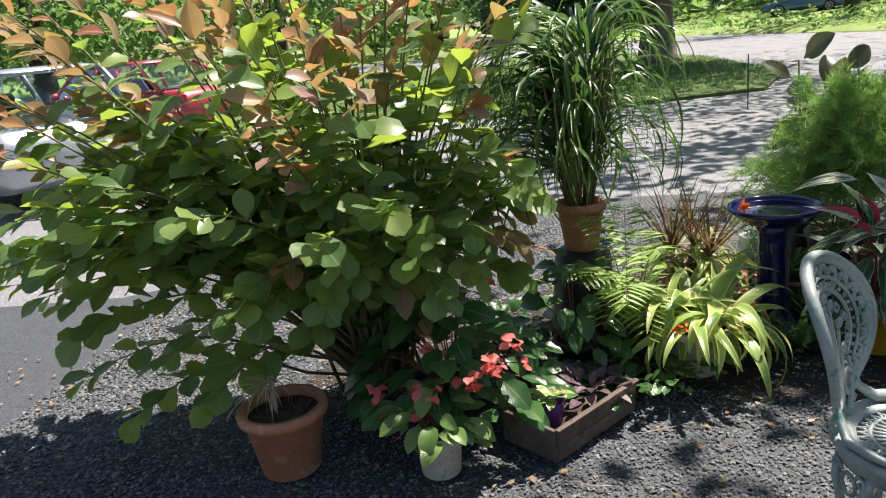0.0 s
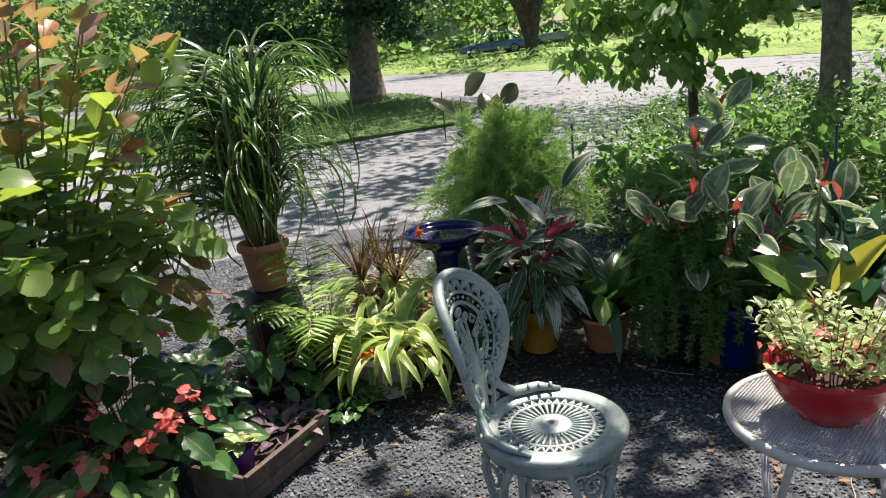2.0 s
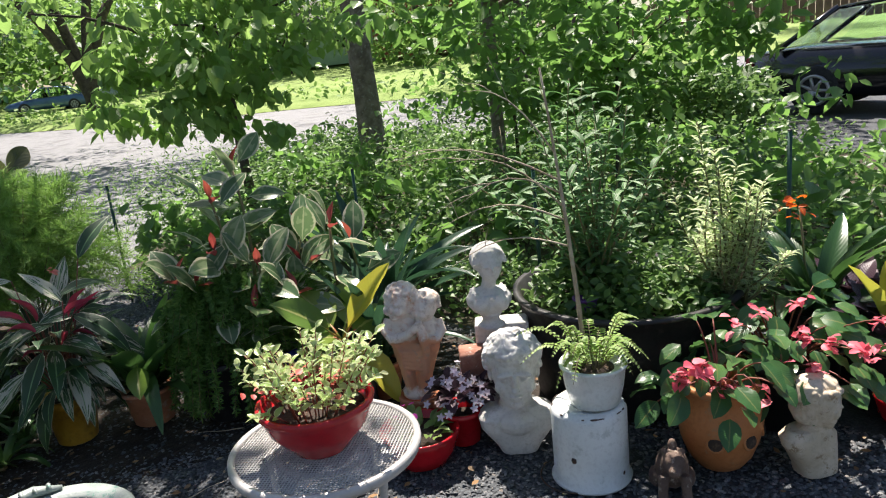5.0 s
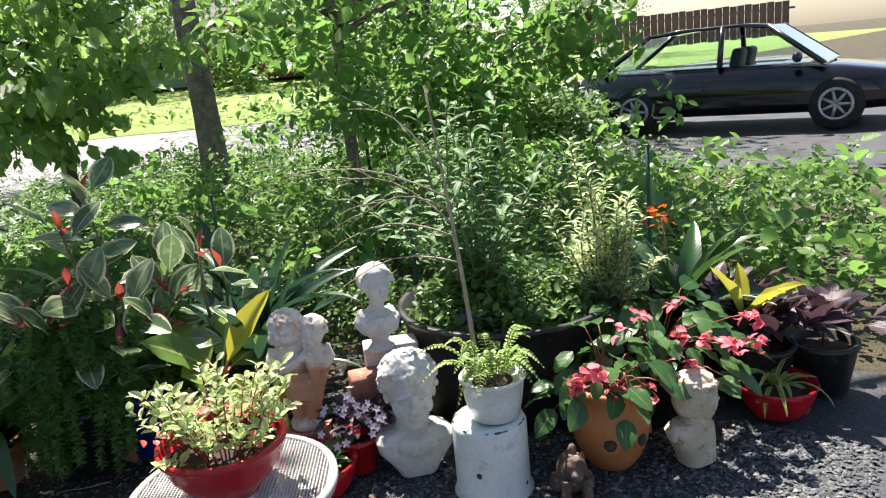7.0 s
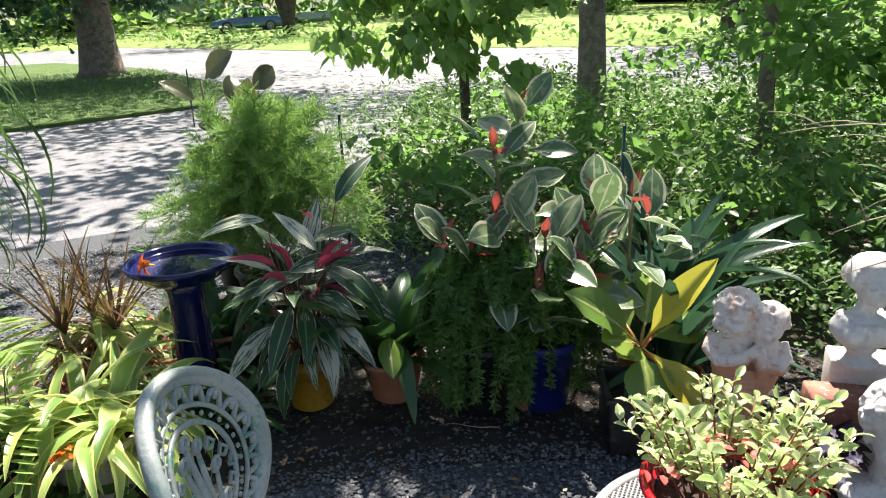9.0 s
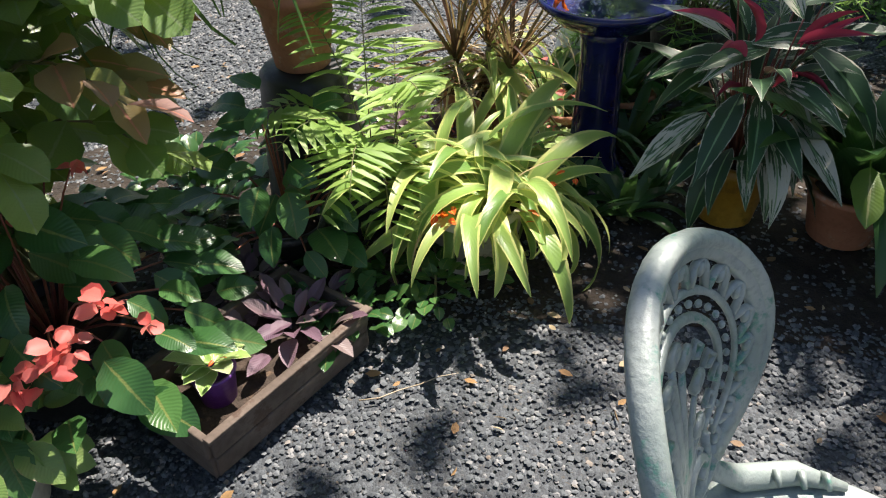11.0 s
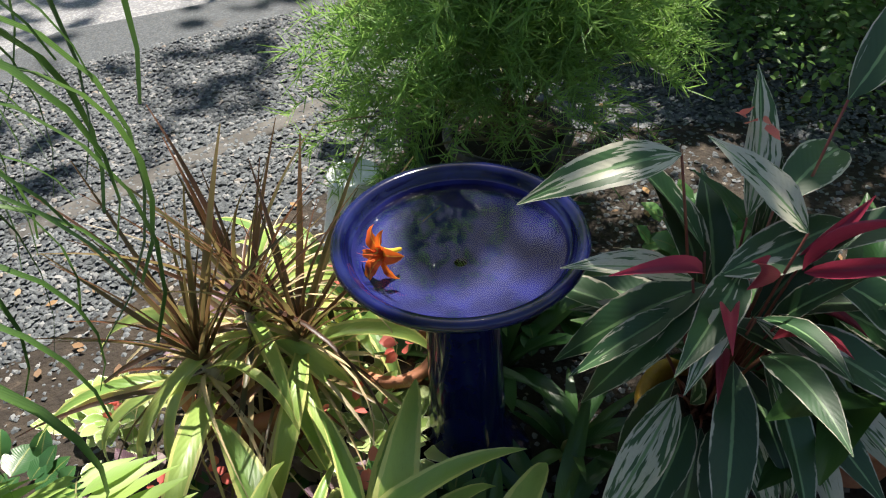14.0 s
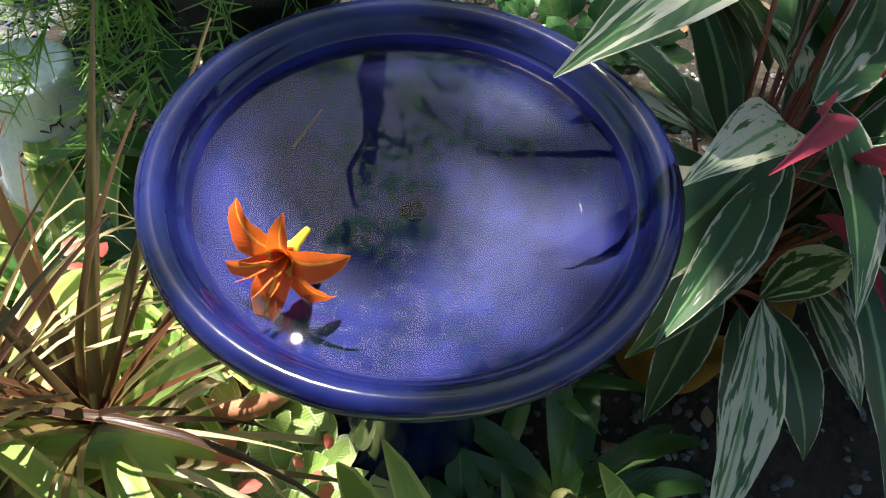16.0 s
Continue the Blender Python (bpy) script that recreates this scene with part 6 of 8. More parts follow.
STRAWB = [leaf_mesh("dry_blade", M_STRAW, "blade", 0.04, b, 0.4, 8, 0.1, cols=1, seed=i, twist=0.8) for i, b in enumerate((1.2, 1.9, 2.6))]
STROM = [leaf_mesh("prayer_leaf", M_STROM, "lance", 0.265, b, f, 10, 0.06, 0.0, seed=i, cols=3) for i, (b, f) in enumerate(((0.5, 0.3), (0.9, 0.25), (0.35, 0.4), (1.1, 0.2), (0.7, 0.35)))]
STROMP = [leaf_mesh("rolled_leaf", M_STROMPINK, "lance", 0.15, 0.8, 1.6, 8, 0.05, seed=3)]
STRAP = [leaf_mesh("broad_strap_leaf", M_STRAP, "strap", 0.14, b, 0.3, 10, 0.03, seed=i) for i, b in enumerate((0.6, 1.3, 2.0))]
STRAPW = [leaf_mesh("broad_strap_leaf", M_STRAP, "strap", 0.2, b, 0.35, 10, 0.03, seed=i) for i, b in enumerate((0.5, 0.9, 1.4))]
STRAPB = [leaf_mesh("agave_leaf", M_STRAPBLUE, "strap", 0.14, b, 0.45, 9, 0.03, seed=i) for i, b in enumerate((0.4, 0.9, 1.5))]
RUBBER = [leaf_mesh("rubber_leaf", M_RUBBER, "oval", 0.5, b, f, 8, 0.05, 0.1, seed=i, cols=3) for i, (b, f) in enumerate(((0.4, 0.2), (0.7, 0.15), (0.2, 0.3)))]
RUBBERY = [leaf_mesh("dark_rubber_leaf", M_RUBBERDARK, "oval", 0.52, b, 0.2, 8, 0.05, 0.1, seed=i) for i, b in enumerate((0.4, 0.7))]
RUBBERR = [leaf_mesh("new_leaf", M_RUBBERRED, "lance", 0.3, 0.2, 0.8, 6, 0, seed=2)]
PHILO = [leaf_mesh("paddle_leaf", M_PHILO, "oval", 0.55, b, 0.2, 9, 0.1, 0.25, seed=i, cols=3) for i, b in enumerate((0.5, 0.9))]
PHILOY = [leaf_mesh("yellow_leaf", M_YELLOW, "oval", 0.4, b, 0.5, 9, 0.1, 0.2, seed=i, cols=3) for i, b in enumerate((0.4, 1.0))]
BEG = [leaf_mesh("begonia_leaf", M_BEGONIA, "oval", 0.62, b, 0.2, 7, 0.1, seed=i) for i, b in enumerate((0.6, 0.9, 0.3))]
BEGL = [leaf_mesh("begonia_leaf", M_BEGONIALIGHT, "oval", 0.52, b, 0.3, 7, 0.08, seed=i) for i, b in enumerate((0.6, 1.0))]
PETR = [leaf_mesh("petal", M_PETALRED, "petal", 0.8, 0.4, 0.3, 3, seed=i) for i in range(2)]
PETP = [leaf_mesh("petal", M_PETALPINK, "petal", 0.8, 0.4, 0.3, 3, seed=i) for i in range(2)]
PETO = [leaf_mesh("petal", M_PETALORANGE, "petal", 0.6, 0.5, 0.3, 3, seed=i) for i in range(2)]
PETL = [leaf_mesh("petal", M_PETALLILAC, "petal", 0.7, 0.2, 0.1, 3, seed=i) for i in range(2)]
PETM = [leaf_mesh("petal", M_MAGENTA, "petal", 0.8, 0.4, 0.3, 3, seed=1)]
CREAM = [leaf_mesh("cream_leaf", M_CREAMLEAF, "oval", 0.52, b, 0.3, 5, 0.06, seed=i) for i, b in enumerate((0.5, 0.9))]
DARKL = [leaf_mesh("dark_leaf", M_DARKLEAF, "oval", 0.55, 0.6, 0.2, 5, 0.1, seed=i) for i in range(2)]
PURPL = [leaf_mesh("purple_leaf", M_PURPLELEAF, "oval", 0.45, 0.6, 0.4, 5, 0.05, seed=i) for i in range(2)]
PINNA = leaf_mesh("pinna", M_FERN, "lance", 0.21, 0.35, 0.2, 4, seed=1, cols=1)
WSHRUB = [leaf_mesh("narrow_leaf", M_WHITESHRUB, "lance", 0.26, b, 0.3, 5, 0, seed=i) for i, b in enumerate((0.5, 0.9))]
GSHRUB = [leaf_mesh("willow_leaf", M_SHRUB, "lance", 0.26, b, 0.3, 6, 0, seed=i) for i, b in enumerate((0.6, 1.1))]


def stem_curve(a, b, bow=(0, 0, 0), n=7):
    a, b, c = Vector(a), Vector(b), Vector(bow)
    return [a.lerp(b, i / (n - 1)) + c * math.sin(math.pi * i / (n - 1)) for i in range(n)]


def along(pts, t):
    x = t * (len(pts) - 1)
    i = min(int(x), len(pts) - 2)
    return pts[i].lerp(pts[i + 1], x - i), (pts[i + 1] - pts[i]).normalized()


# ---- smoke bush ----
def smoke_bush():
    base = Vector((-0.2, 2.6, 0.0))
    t = thing("smoke_bush", "large smoke bush with rounded green leaves and red young tips", "bush", base)
    r = random.Random(42)
    near, far = [], []
    ends = []
    # shoots fan out from the foot; ends lie over a broad dome
    for i in range(92):
        a = r.uniform(0, 2 * math.pi)
        q = r.uniform(0, 1) ** 0.6
        e = Vector((-0.36 + 1.1 * q * math.cos(a), -0.28 + 0.6 * q * math.sin(a), r.uniform(0.62, 1.8)))
        if e.x > 0.35:
            e.z = 0.75 + (e.z - 0.5) * 0.55 if e.x > 0.5 else e.z
        if e.x > 0.28 and e.z < 1.05:
            e.x -= 0.5
        ends.append(e)
    for x, y, z in ((0.6, -0.2, 0.62), (0.62, -0.24, 0.5), (0.64, -0.16, 0.74), (0.6, -0.26, 0.84), (0.6, -0.26, 0.95), (0.66, -0.2, 0.8), (0.56, -0.4, 1.0), (0.45, -0.3, 1.5), (0.3, -0.4, 1.65), (0.5, -0.15, 1.72), (0.38, -0.2, 1.4), (0.2, -0.45, 1.5), (0.1, -0.3, 1.75), (0.64, -0.36, 0.66), (0.62, -0.34, 0.95), (0.26, -0.84, 1.28), (0.1, -0.87, 0.85), (-0.4, -0.72, 0.3), (-0.75, -0.6, 0.2), (-1.0, -0.5, 0.3), (-0.55, -0.7, 0.45), (-0.3, -0.86, 0.95), (0.0, -0.8, 1.1), (-0.7, -0.7, 1.05), (-1.1, -0.5, 1.35), (-0.15, -0.75, 0.62), (0.3, -0.62, 0.72), (-1.25, -0.4, 0.75)):
        ends.append(Vector((x, y, z)))
    for i in range(22):
        a = r.uniform(2.6, 6.1)
        ends.append(Vector((-0.3 + 0.9 * math.cos(a), -0.2 + 0.6 * math.sin(a), r.uniform(0.55, 0.95))))
    for i in range(16):
        # low inner shoots that hide the foot
        ends.append(Vector((r.uniform(-0.2, 0.3), r.uniform(-0.5, -0.05), r.uniform(0.42, 0.65))))
    for i in range(16):
        # the side towards the drive, and the high shoots over it
        ends.append(Vector((r.uniform(-1.35, -0.6), r.uniform(-0.95, -0.2), r.uniform(0.75, 1.5))))
    for i, e in enumerate(ends):
        start = Vector((r.gauss(0, 0.06), r.gauss(0, 0.06), 0.0))
        mid = Vector((e.x * 0.35, e.y * 0.35, min(e.z, 0.75) * 0.75))
        pts = stem_curve(start, mid, n=4)[:-1] + stem_curve(mid, e, (0, 0, 0.09 + 0.04 * r.random()), 7)
        Geo().tube(pts, [0.009 - 0.0072 * k / (len(pts) - 1) for k in range(len(pts))], 5).part("branch", M_STEM, t)
        red_tip = (e.z > 1.1 and r.random() < 0.75) or (e.x > 0.58 and r.random() < 0.4) or r.random() < 0.06
        n = r.randint(14, 19)
        for k in range(n):
            first = 0.5 if e.z < 0.6 and e.x < -0.3 else (0.24 if i % 3 == 0 and e.x > -0.3 else 0.36)
            s = first + (1 - first) * (k / (n - 1)) ** 0.9
            p, d = along(pts, s)
            az = k * 2.4 + r.uniform(-0.5, 0.5)
            side = (d.orthogonal().normalized())
            side = Matrix.Rotation(az, 3, d) @ side
            tip = k >= n - 6
            dr = d * (0.9 if tip else 0.45) + side * (0.55 if tip else 1.0) + Vector((0, 0, -0.15))
            dr.z *= 0.7 if tip else 0.4
            up = UP + Vector((r.gauss(0.05, 0.28), r.gauss(-0.15, 0.3), 0))
            L = r.uniform(0.095, 0.14) * (0.85 if tip else 1.0)
            me = r.choice(SMOKER) if (tip and red_tip) else r.choice(SMOKE)
            item = (me, aim(p, dr, up, L * 1.12, r.uniform(0.9, 1.15), r.uniform(-0.5, 0.5)))
            w = base + p
            (near if w.y < 2.15 or w.x > 0.2 else far).append(item)
    r.shuffle(near)
    leaves(t, near + far, "leaf", 300)


smoke_bush()


# ---- fountain of grass in a terracotta pot ----
def grass_pot():
    at = Vector((0.65, 2.86, 0.455))
    g = thing("upturned_pot", "black nursery pot turned upside down as a stand", "flower pot", (at.x, at.y, 0.0))
    Geo().lathe([(0.155, 0.0), (0.158, 0.02), (0.147, 0.024), (0.128, 0.3), (0.115, 0.44), (0.1, 0.455), (0.02, 0.453)], 32).part("pot_body", M_BLACKPOT, g)
    t = pot("potted_grass", "tall arching grass with drooping blades in a terracotta pot", at, 0.07, 0.096, 0.205, M_TERRA, 0.012, 0.035, True, "potted plant")
    r = random.Random(3)
    items = []
    for i in range(330):
        a = r.uniform(0, 6.283)
        h = r.uniform(0.05, 0.66)
        q = r.uniform(0.0, 0.11)
        front = -1.9 < (a if a < math.pi else a - 2 * math.pi) < 0.95
        if front and i % 2:
            a += 2.4
            front = False
        p = Vector((q * math.cos(a) + 0.1 * h, q * math.sin(a), 0.2 + h))
        items.append((r.choice(BLADE), aim(p, ring_dir(a + r.uniform(-0.3, 0.3), r.uniform(1.15, 1.45) if front else r.uniform(0.65, 1.3)), UP, r.uniform(0.35, 0.52) if front else r.uniform(0.55, 0.9), r.uniform(0.6, 1.05), r.uniform(-0.6, 0.6))))
    for i in range(34):
        a = r.uniform(0, 6.283)
        pts = stem_curve((0.05 * math.cos(a), 0.05 * math.sin(a), 0.19), (0.16 * math.cos(a), 0.16 * math.sin(a), 0.2 + r.uniform(0.4, 0.7)), n=4)
        Geo().tube(pts, [0.005, 0.0045, 0.004, 0.003], 5).part("culm", M_STEM, t)
    leaves(t, items, "blade", 300)


grass_pot()


# ---- striped strap-leaved clump ----
def strap_clump():
    t = pot("potted_lily", "clump of arching yellow-striped strap leaves in a grey pot", (1.06, 2.62, 0.0), 0.1, 0.14, 0.2, M_WHITEPOT, 0.01, 0.03, True, "potted plant")
    r = random.Random(8)
    items = []
    for i in range(150):
        a = i * 2.399 + r.uniform(-0.3, 0.3)
        q = 0.12 * math.sqrt(r.random())
        e = r.uniform(0.0, 0.95)
        cx, cy = ((0.07, 0.05), (-0.09, 0.03), (0.02, -0.08), (-0.02, 0.09), (0.1, -0.05))[i % 5]
        a += r.uniform(-0.8, 0.8)
        p = Vector((q * 0.35 * math.cos(a) + cx, q * 0.35 * math.sin(a) + cy, 0.17 + r.uniform(0, 0.08)))
        items.append((r.choice(LILY), aim(p, ring_dir(a, e), UP, r.uniform(0.18, 0.4), r.uniform(0.9, 1.5), r.uniform(-0.4, 0.4))))
    for i in range(6):
        a = r.uniform(0, 6.28)
        items.append((r.choice(STRAWB), aim((0.06 * math.cos(a), 0.06 * math.sin(a), 0.18), ring_dir(a, 0.9), UP, 0.3, 1.5)))
    leaves(t, items, "leaf", 200)
    fl = []
    for i in range(4):
        a = r.uniform(3.5, 6.0)
        fl += cluster(t, PETO, (0.2 * math.cos(a), 0.2 * math.sin(a), 0.26), 5, 0.025, i)
    leaves(t, fl, "petal", 50)


strap_clump()


def strap_tufts():
    """Young strap-leaved plants round the foot of the bird bath."""
    for k, (x, y, n, L) in enumerate(((1.34, 2.72, 12, 0.26), (1.5, 2.76, 14, 0.24), (1.62, 2.88, 12, 0.22), (1.26, 2.86, 12, 0.22), (1.6, 3.12, 14, 0.3), (1.45, 3.2, 12, 0.3))):
        t = thing("strap_tuft", "young green strap-leaved plant at the foot of the bird bath", "plant", (x, y, 0.0), group="strap-leaved plants by the bird bath")
        r = random.Random(170 + k)
        items = []
        for i in range(n):
            a = i * 2.399 + r.uniform(-0.4, 0.4)
            items.append((r.choice(STRAP), aim((0.015 * math.cos(a), 0.015 * math.sin(a), 0.0), ring_dir(a, r.uniform(0.6, 1.25)), UP, L * r.uniform(0.7, 1.1), r.uniform(0.9, 1.2), r.uniform(-0.3, 0.3))))
        leaves(t, items, "leaf", 40)
        Geo().lathe([(0.02, -0.01), (0.016, 0.015), (0.005, 0.03)], 10).part("crown_base", M_STEM, t)


strap_tufts()


def light_strap_clump():
    t = thing("strap_clump", "light green strap-leaved clump growing beside the bird bath", "plant", (1.38, 3.42, 0.0))
    r = random.Random(18)
    items = []
    for i in range(44):
        a = i * 2.399 + r.uniform(-0.4, 0.4)
        items.append((r.choice(LILY), aim((0.04 * math.cos(a), 0.04 * math.sin(a), 0.02), ring_dir(a, r.uniform(0.5, 1.3)), UP, r.uniform(0.26, 0.42), r.uniform(0.9, 1.3), r.uniform(-0.3, 0.3))))
    leaves(t, items, "leaf", 60)
    Geo().lathe([(0.05, -0.01), (0.04, 0.03), (0.01, 0.05)], 14).part("crown_base", M_STEM, t)


light_strap_clump()


def frond(t, base, tip, bow, n, size, material_leaf=PINNA, seed=0, stem=M_STEM):
    r = random.Random(seed)
    pts = stem_curve(base, tip, bow, 10)
    g = Geo().tube(pts, [0.0022 - 0.0014 * i / 9 for i in range(10)], 5)
    g.part("frond_stem", stem, t)
    items = []
    for i in range(n):
        s = 0.12 + 0.87 * i / n
        p, d = along(pts, s)
        side = d.cross(UP).normalized()
        L = size * math.sin(math.pi * (0.12 + 0.8 * s) ** 0.9) + size * 0.12
        for q in (-1, 1):
            items.append((material_leaf, aim(p, side * q + d * 0.35 + Vector((0, 0, -0.12)), UP, L, r.uniform(0.85, 1.1), r.uniform(-0.2, 0.2))))
    return items


def sword_fern():
    t = pot("potted_fern", "light green sword fern spreading between the pots", (0.84, 2.68, 0.0), 0.08, 0.11, 0.2, M_BLACKPOT, 0.008, 0.02, True, "potted plant")
    items = []
    r = random.Random(12)
    for k, (x, y, z) in enumerate(((-0.06, -0.32, 0.36), (0.02, -0.28, 0.2), (-0.22, -0.2, 0.42), (-0.3, -0.05, 0.4), (-0.18, 0.1, 0.62), (-0.02, 0.08, 0.66), (0.1, -0.12, 0.5), (-0.14, -0.3, 0.28), (0.05, 0.2, 0.5))):
        items += frond(t, (r.gauss(0, 0.02), r.gauss(0, 0.02), 0.17), (x, y, z), (0, 0, 0.14), 14, 0.11, PINNA, k)
    leaves(t, items, "pinna", 300)


sword_fern()


def spiky_plant():
    t = pot("spiky_plant", "burgundy and straw coloured spiky plant in a terracotta pot", (1.13, 3.2, 0.0), 0.09, 0.12, 0.22, M_TERRA, 0.012, 0.03, True, "potted plant")
    r = random.Random(5)
    items = []
    for q in ((0.03, 0.02, 0.33), (-0.07, -0.03, 0.3), (0.09, -0.05, 0.28)):
        Geo().tube([(q[0] * 0.5, q[1] * 0.5, 0.18), q], [0.012, 0.009], 7).part("cane", M_TWIG, t)
        for i in range(64):
            a = i * 2.4 + r.uniform(-0.3, 0.3)
            hi = i > 38
            e = r.uniform(0.8, 1.4) if hi else r.uniform(-0.3, 0.7)
            me = r.choice(BURG[:2]) if hi else (r.choice(BURG[2:]) if r.random() < 0.4 else r.choice(STRAWB + LILY[:2]))
            items.append((me, aim(Vector(q) - Vector((0, 0, 0.1 * (not hi) * r.random())), ring_dir(a, e), UP, r.uniform(0.24, 0.42), r.uniform(0.6, 1.1), r.uniform(-0.5, 0.5))))
    for i in range(9):
        a = r.uniform(-0.9, 0.5)
        items.append((STRAWB[2], aim((0.05, 0.0, 0.34), ring_dir(a, r.uniform(0.5, 0.95)), UP, r.uniform(0.3, 0.42), 0.55)))
    leaves(t, items, "leaf", 200)
    for k, (x, y) in enumerate(((0.06, -0.26), (0.17, -0.2), (-0.14, -0.26), (0.24, -0.05), (-0.22, -0.1), (-0.26, 0.12), (0.0, 0.24), (0.2, 0.2), (-0.1, -0.12), (0.12, -0.1))):
        b = thing("bedding_plant", "small red-flowered bedding plant with light leaves", "plant", (1.13 + x, 3.2 + y, 0.0), group="bedding plants")
        it = rosette(b, CREAM if k % 2 else PURPL, 34, (0, 0, 0.1), 0.07, (-0.2, 0.9), 60 + k, 1.2, 0.1)
        it += cluster(b, PETR, (0.02, -0.03, 0.19), 6, 0.022, 70 + k)
        Geo().tube([(0, 0, -0.01), (0, 0, 0.12)], [0.004, 0.003], 5).part("stem", M_STEM, b)
        leaves(b, it, "leaf", 80)


spiky_plant()


# ---- prayer plant in a yellow pot ----
def prayer_plant():
    at = Vector((1.78, 2.74, 0.0))
    t = pot("prayer_plant", "prayer plant with white-streaked dark leaves in a yellow pot", at, 0.075, 0.1, 0.2, M_YELLOWGLAZE, 0.012, 0.035, True, "potted plant")
    r = random.Random(21)
    items, stems = [], []
    # tips, counted from the pot: the ones that stand out
    for x, y, z, L in ((-0.30, 0.14, 0.665, 0.235), (-0.1, -0.29, 0.3, 0.24), (0.22, -0.28, 0.37, 0.3), (0.24, -0.02, 0.52, 0.28), (-0.2, -0.1, 0.5, 0.24), (-0.22, -0.25, 0.275, 0.27), (0.33, 0.05, 0.88, 0.24), (-0.02, -0.34, 0.2, 0.25), (-0.33, -0.12, 0.22, 0.25), (0.12, -0.32, 0.24, 0.24), (0.3, -0.18, 0.3, 0.26), (-0.28, 0.02, 0.34, 0.26), (0.32, 0.08, 0.6, 0.27), (0.16, 0.16, 0.72, 0.24), (-0.05, 0.05, 0.72, 0.2), (0.05, -0.2, 0.4, 0.22)):
        e = Vector((x, y, z))
        d = Vector((x, y, 0)).normalized() * 0.9 + Vector((0, 0, 0.9 if z > 0.6 and L < 0.29 else (-0.55 if z < 0.4 else 0.05)))
        if x == -0.30:
            d = Vector((-0.95, 0.25, -0.05))
        p = e - d.normalized() * L
        items.append((r.choice(STROM), aim(p, d, UP + d * 0.3 + Vector((0, -0.5, 0)), L, r.uniform(0.9, 1.1), r.uniform(-0.3, 0.3))))
        stems.append(p)
    for i in range(30):
        a = i * 2.399 + r.uniform(-0.3, 0.3)
        e = r.uniform(-0.35, 1.3)
        q = r.uniform(0.03, 0.12)
        p = Vector((q * math.cos(a), q * math.sin(a), r.uniform(0.28, 0.52)))
        items.append((r.choice(STROM), aim(p, ring_dir(a, e), UP + Vector((0, -0.3, 0)), r.uniform(0.17, 0.27), r.uniform(0.85, 1.15), r.uniform(-0.4, 0.4))))
        stems.append(p)
    for i in range(11):
        a = 3.3 + i * 0.28 + r.uniform(-0.1, 0.1)
        p = Vector((0.09 * math.cos(a), 0.09 * math.sin(a), r.uniform(0.24, 0.34)))
        items.append((r.choice(STROM), aim(p, ring_dir(a, r.uniform(-1.0, -0.45)), UP, r.uniform(0.18, 0.25), r.uniform(0.9, 1.15), r.uniform(-0.4, 0.4))))
        stems.append(p)
    for i in range(9):
        a = r.uniform(2.6, 6.0)
        p = Vector((0.08 * math.cos(a), 0.08 * math.sin(a), r.uniform(0.4, 0.54)))
        items.append((STROMP[0], aim(p, ring_dir(a, r.uniform(-0.2, 1.1)), UP, r.uniform(0.11, 0.18), 1.0, r.uniform(-1, 1))))
    for p in stems:
        Geo().tube(stem_curve((p.x * 0.12, p.y * 0.12, 0.16), p, (0, 0, 0.02), 5), [0.0036, 0.0032, 0.0028, 0.0024, 0.002], 5).part("stalk", M_REDSTEM, t)
    leaves(t, items, "leaf", 200)
    leaves(t, cluster(t, PETR, (0.066, 0.09, 0.675), 5, 0.022, 4), "bract", 20)


prayer_plant()


def strap_plants():
    for k, (x, y, n, L, s, me, m, h) in enumerate(((2.05, 2.62, 24, 0.52, 31, STRAPW, M_TERRA, 0.16), (3.05, 2.3, 34, 0.62, 32, STRAPB, M_BLACKPOT, 0.2), (2.75, 1.98, 20, 0.5, 33, STRAPB, M_TERRA, 0.16), (3.76, 0.62, 24, 0.44, 34, STRAPW, M_BLACKPOT, 0.3), (1.62, 3.32, 16, 0.36, 35, STRAP, M_TERRA, 0.12))):
        t = pot("strap_leaved_plant", ("dark green strap-leaved plant in a terracotta pot" if m is M_TERRA else "blue-green sword-leaved plant in a black pot"), (x, y, 0.0), 0.08, 0.11, h, m, 0.008, 0.02, True, "potted plant")
        items = rosette(t, me, n, (0, 0, h - 0.03), L, (0.35, 1.35), s, 1.0, 0.04)
        if k == 0:
            items += [(STRAP[2], aim((-0.02, -0.03, 0.2), (-0.25, -0.9, 0.5), UP, 0.42, 1.1)), (PHILO[0], aim((-0.05, -0.08, 0.3), (-0.35, -0.8, -0.25), UP, 0.22, 0.7)), (STRAP[1], aim((0.05, -0.06, 0.2), (0.4, -0.8, 0.4), UP, 0.4, 1.0))]
        leaves(t, items, "leaf", 100)
        if k == 3:
            leaves(t, cluster(t, PETO, (-0.02, 0.06, 0.68), 18, 0.032, 9), "petal", 40)
            Geo().tube([(0, 0, 0.26), (-0.01, 0.04, 0.45), (-0.02, 0.06, 0.67)], [0.005, 0.004, 0.004], 6).part("flower_stalk", M_STEM, t)


strap_plants()


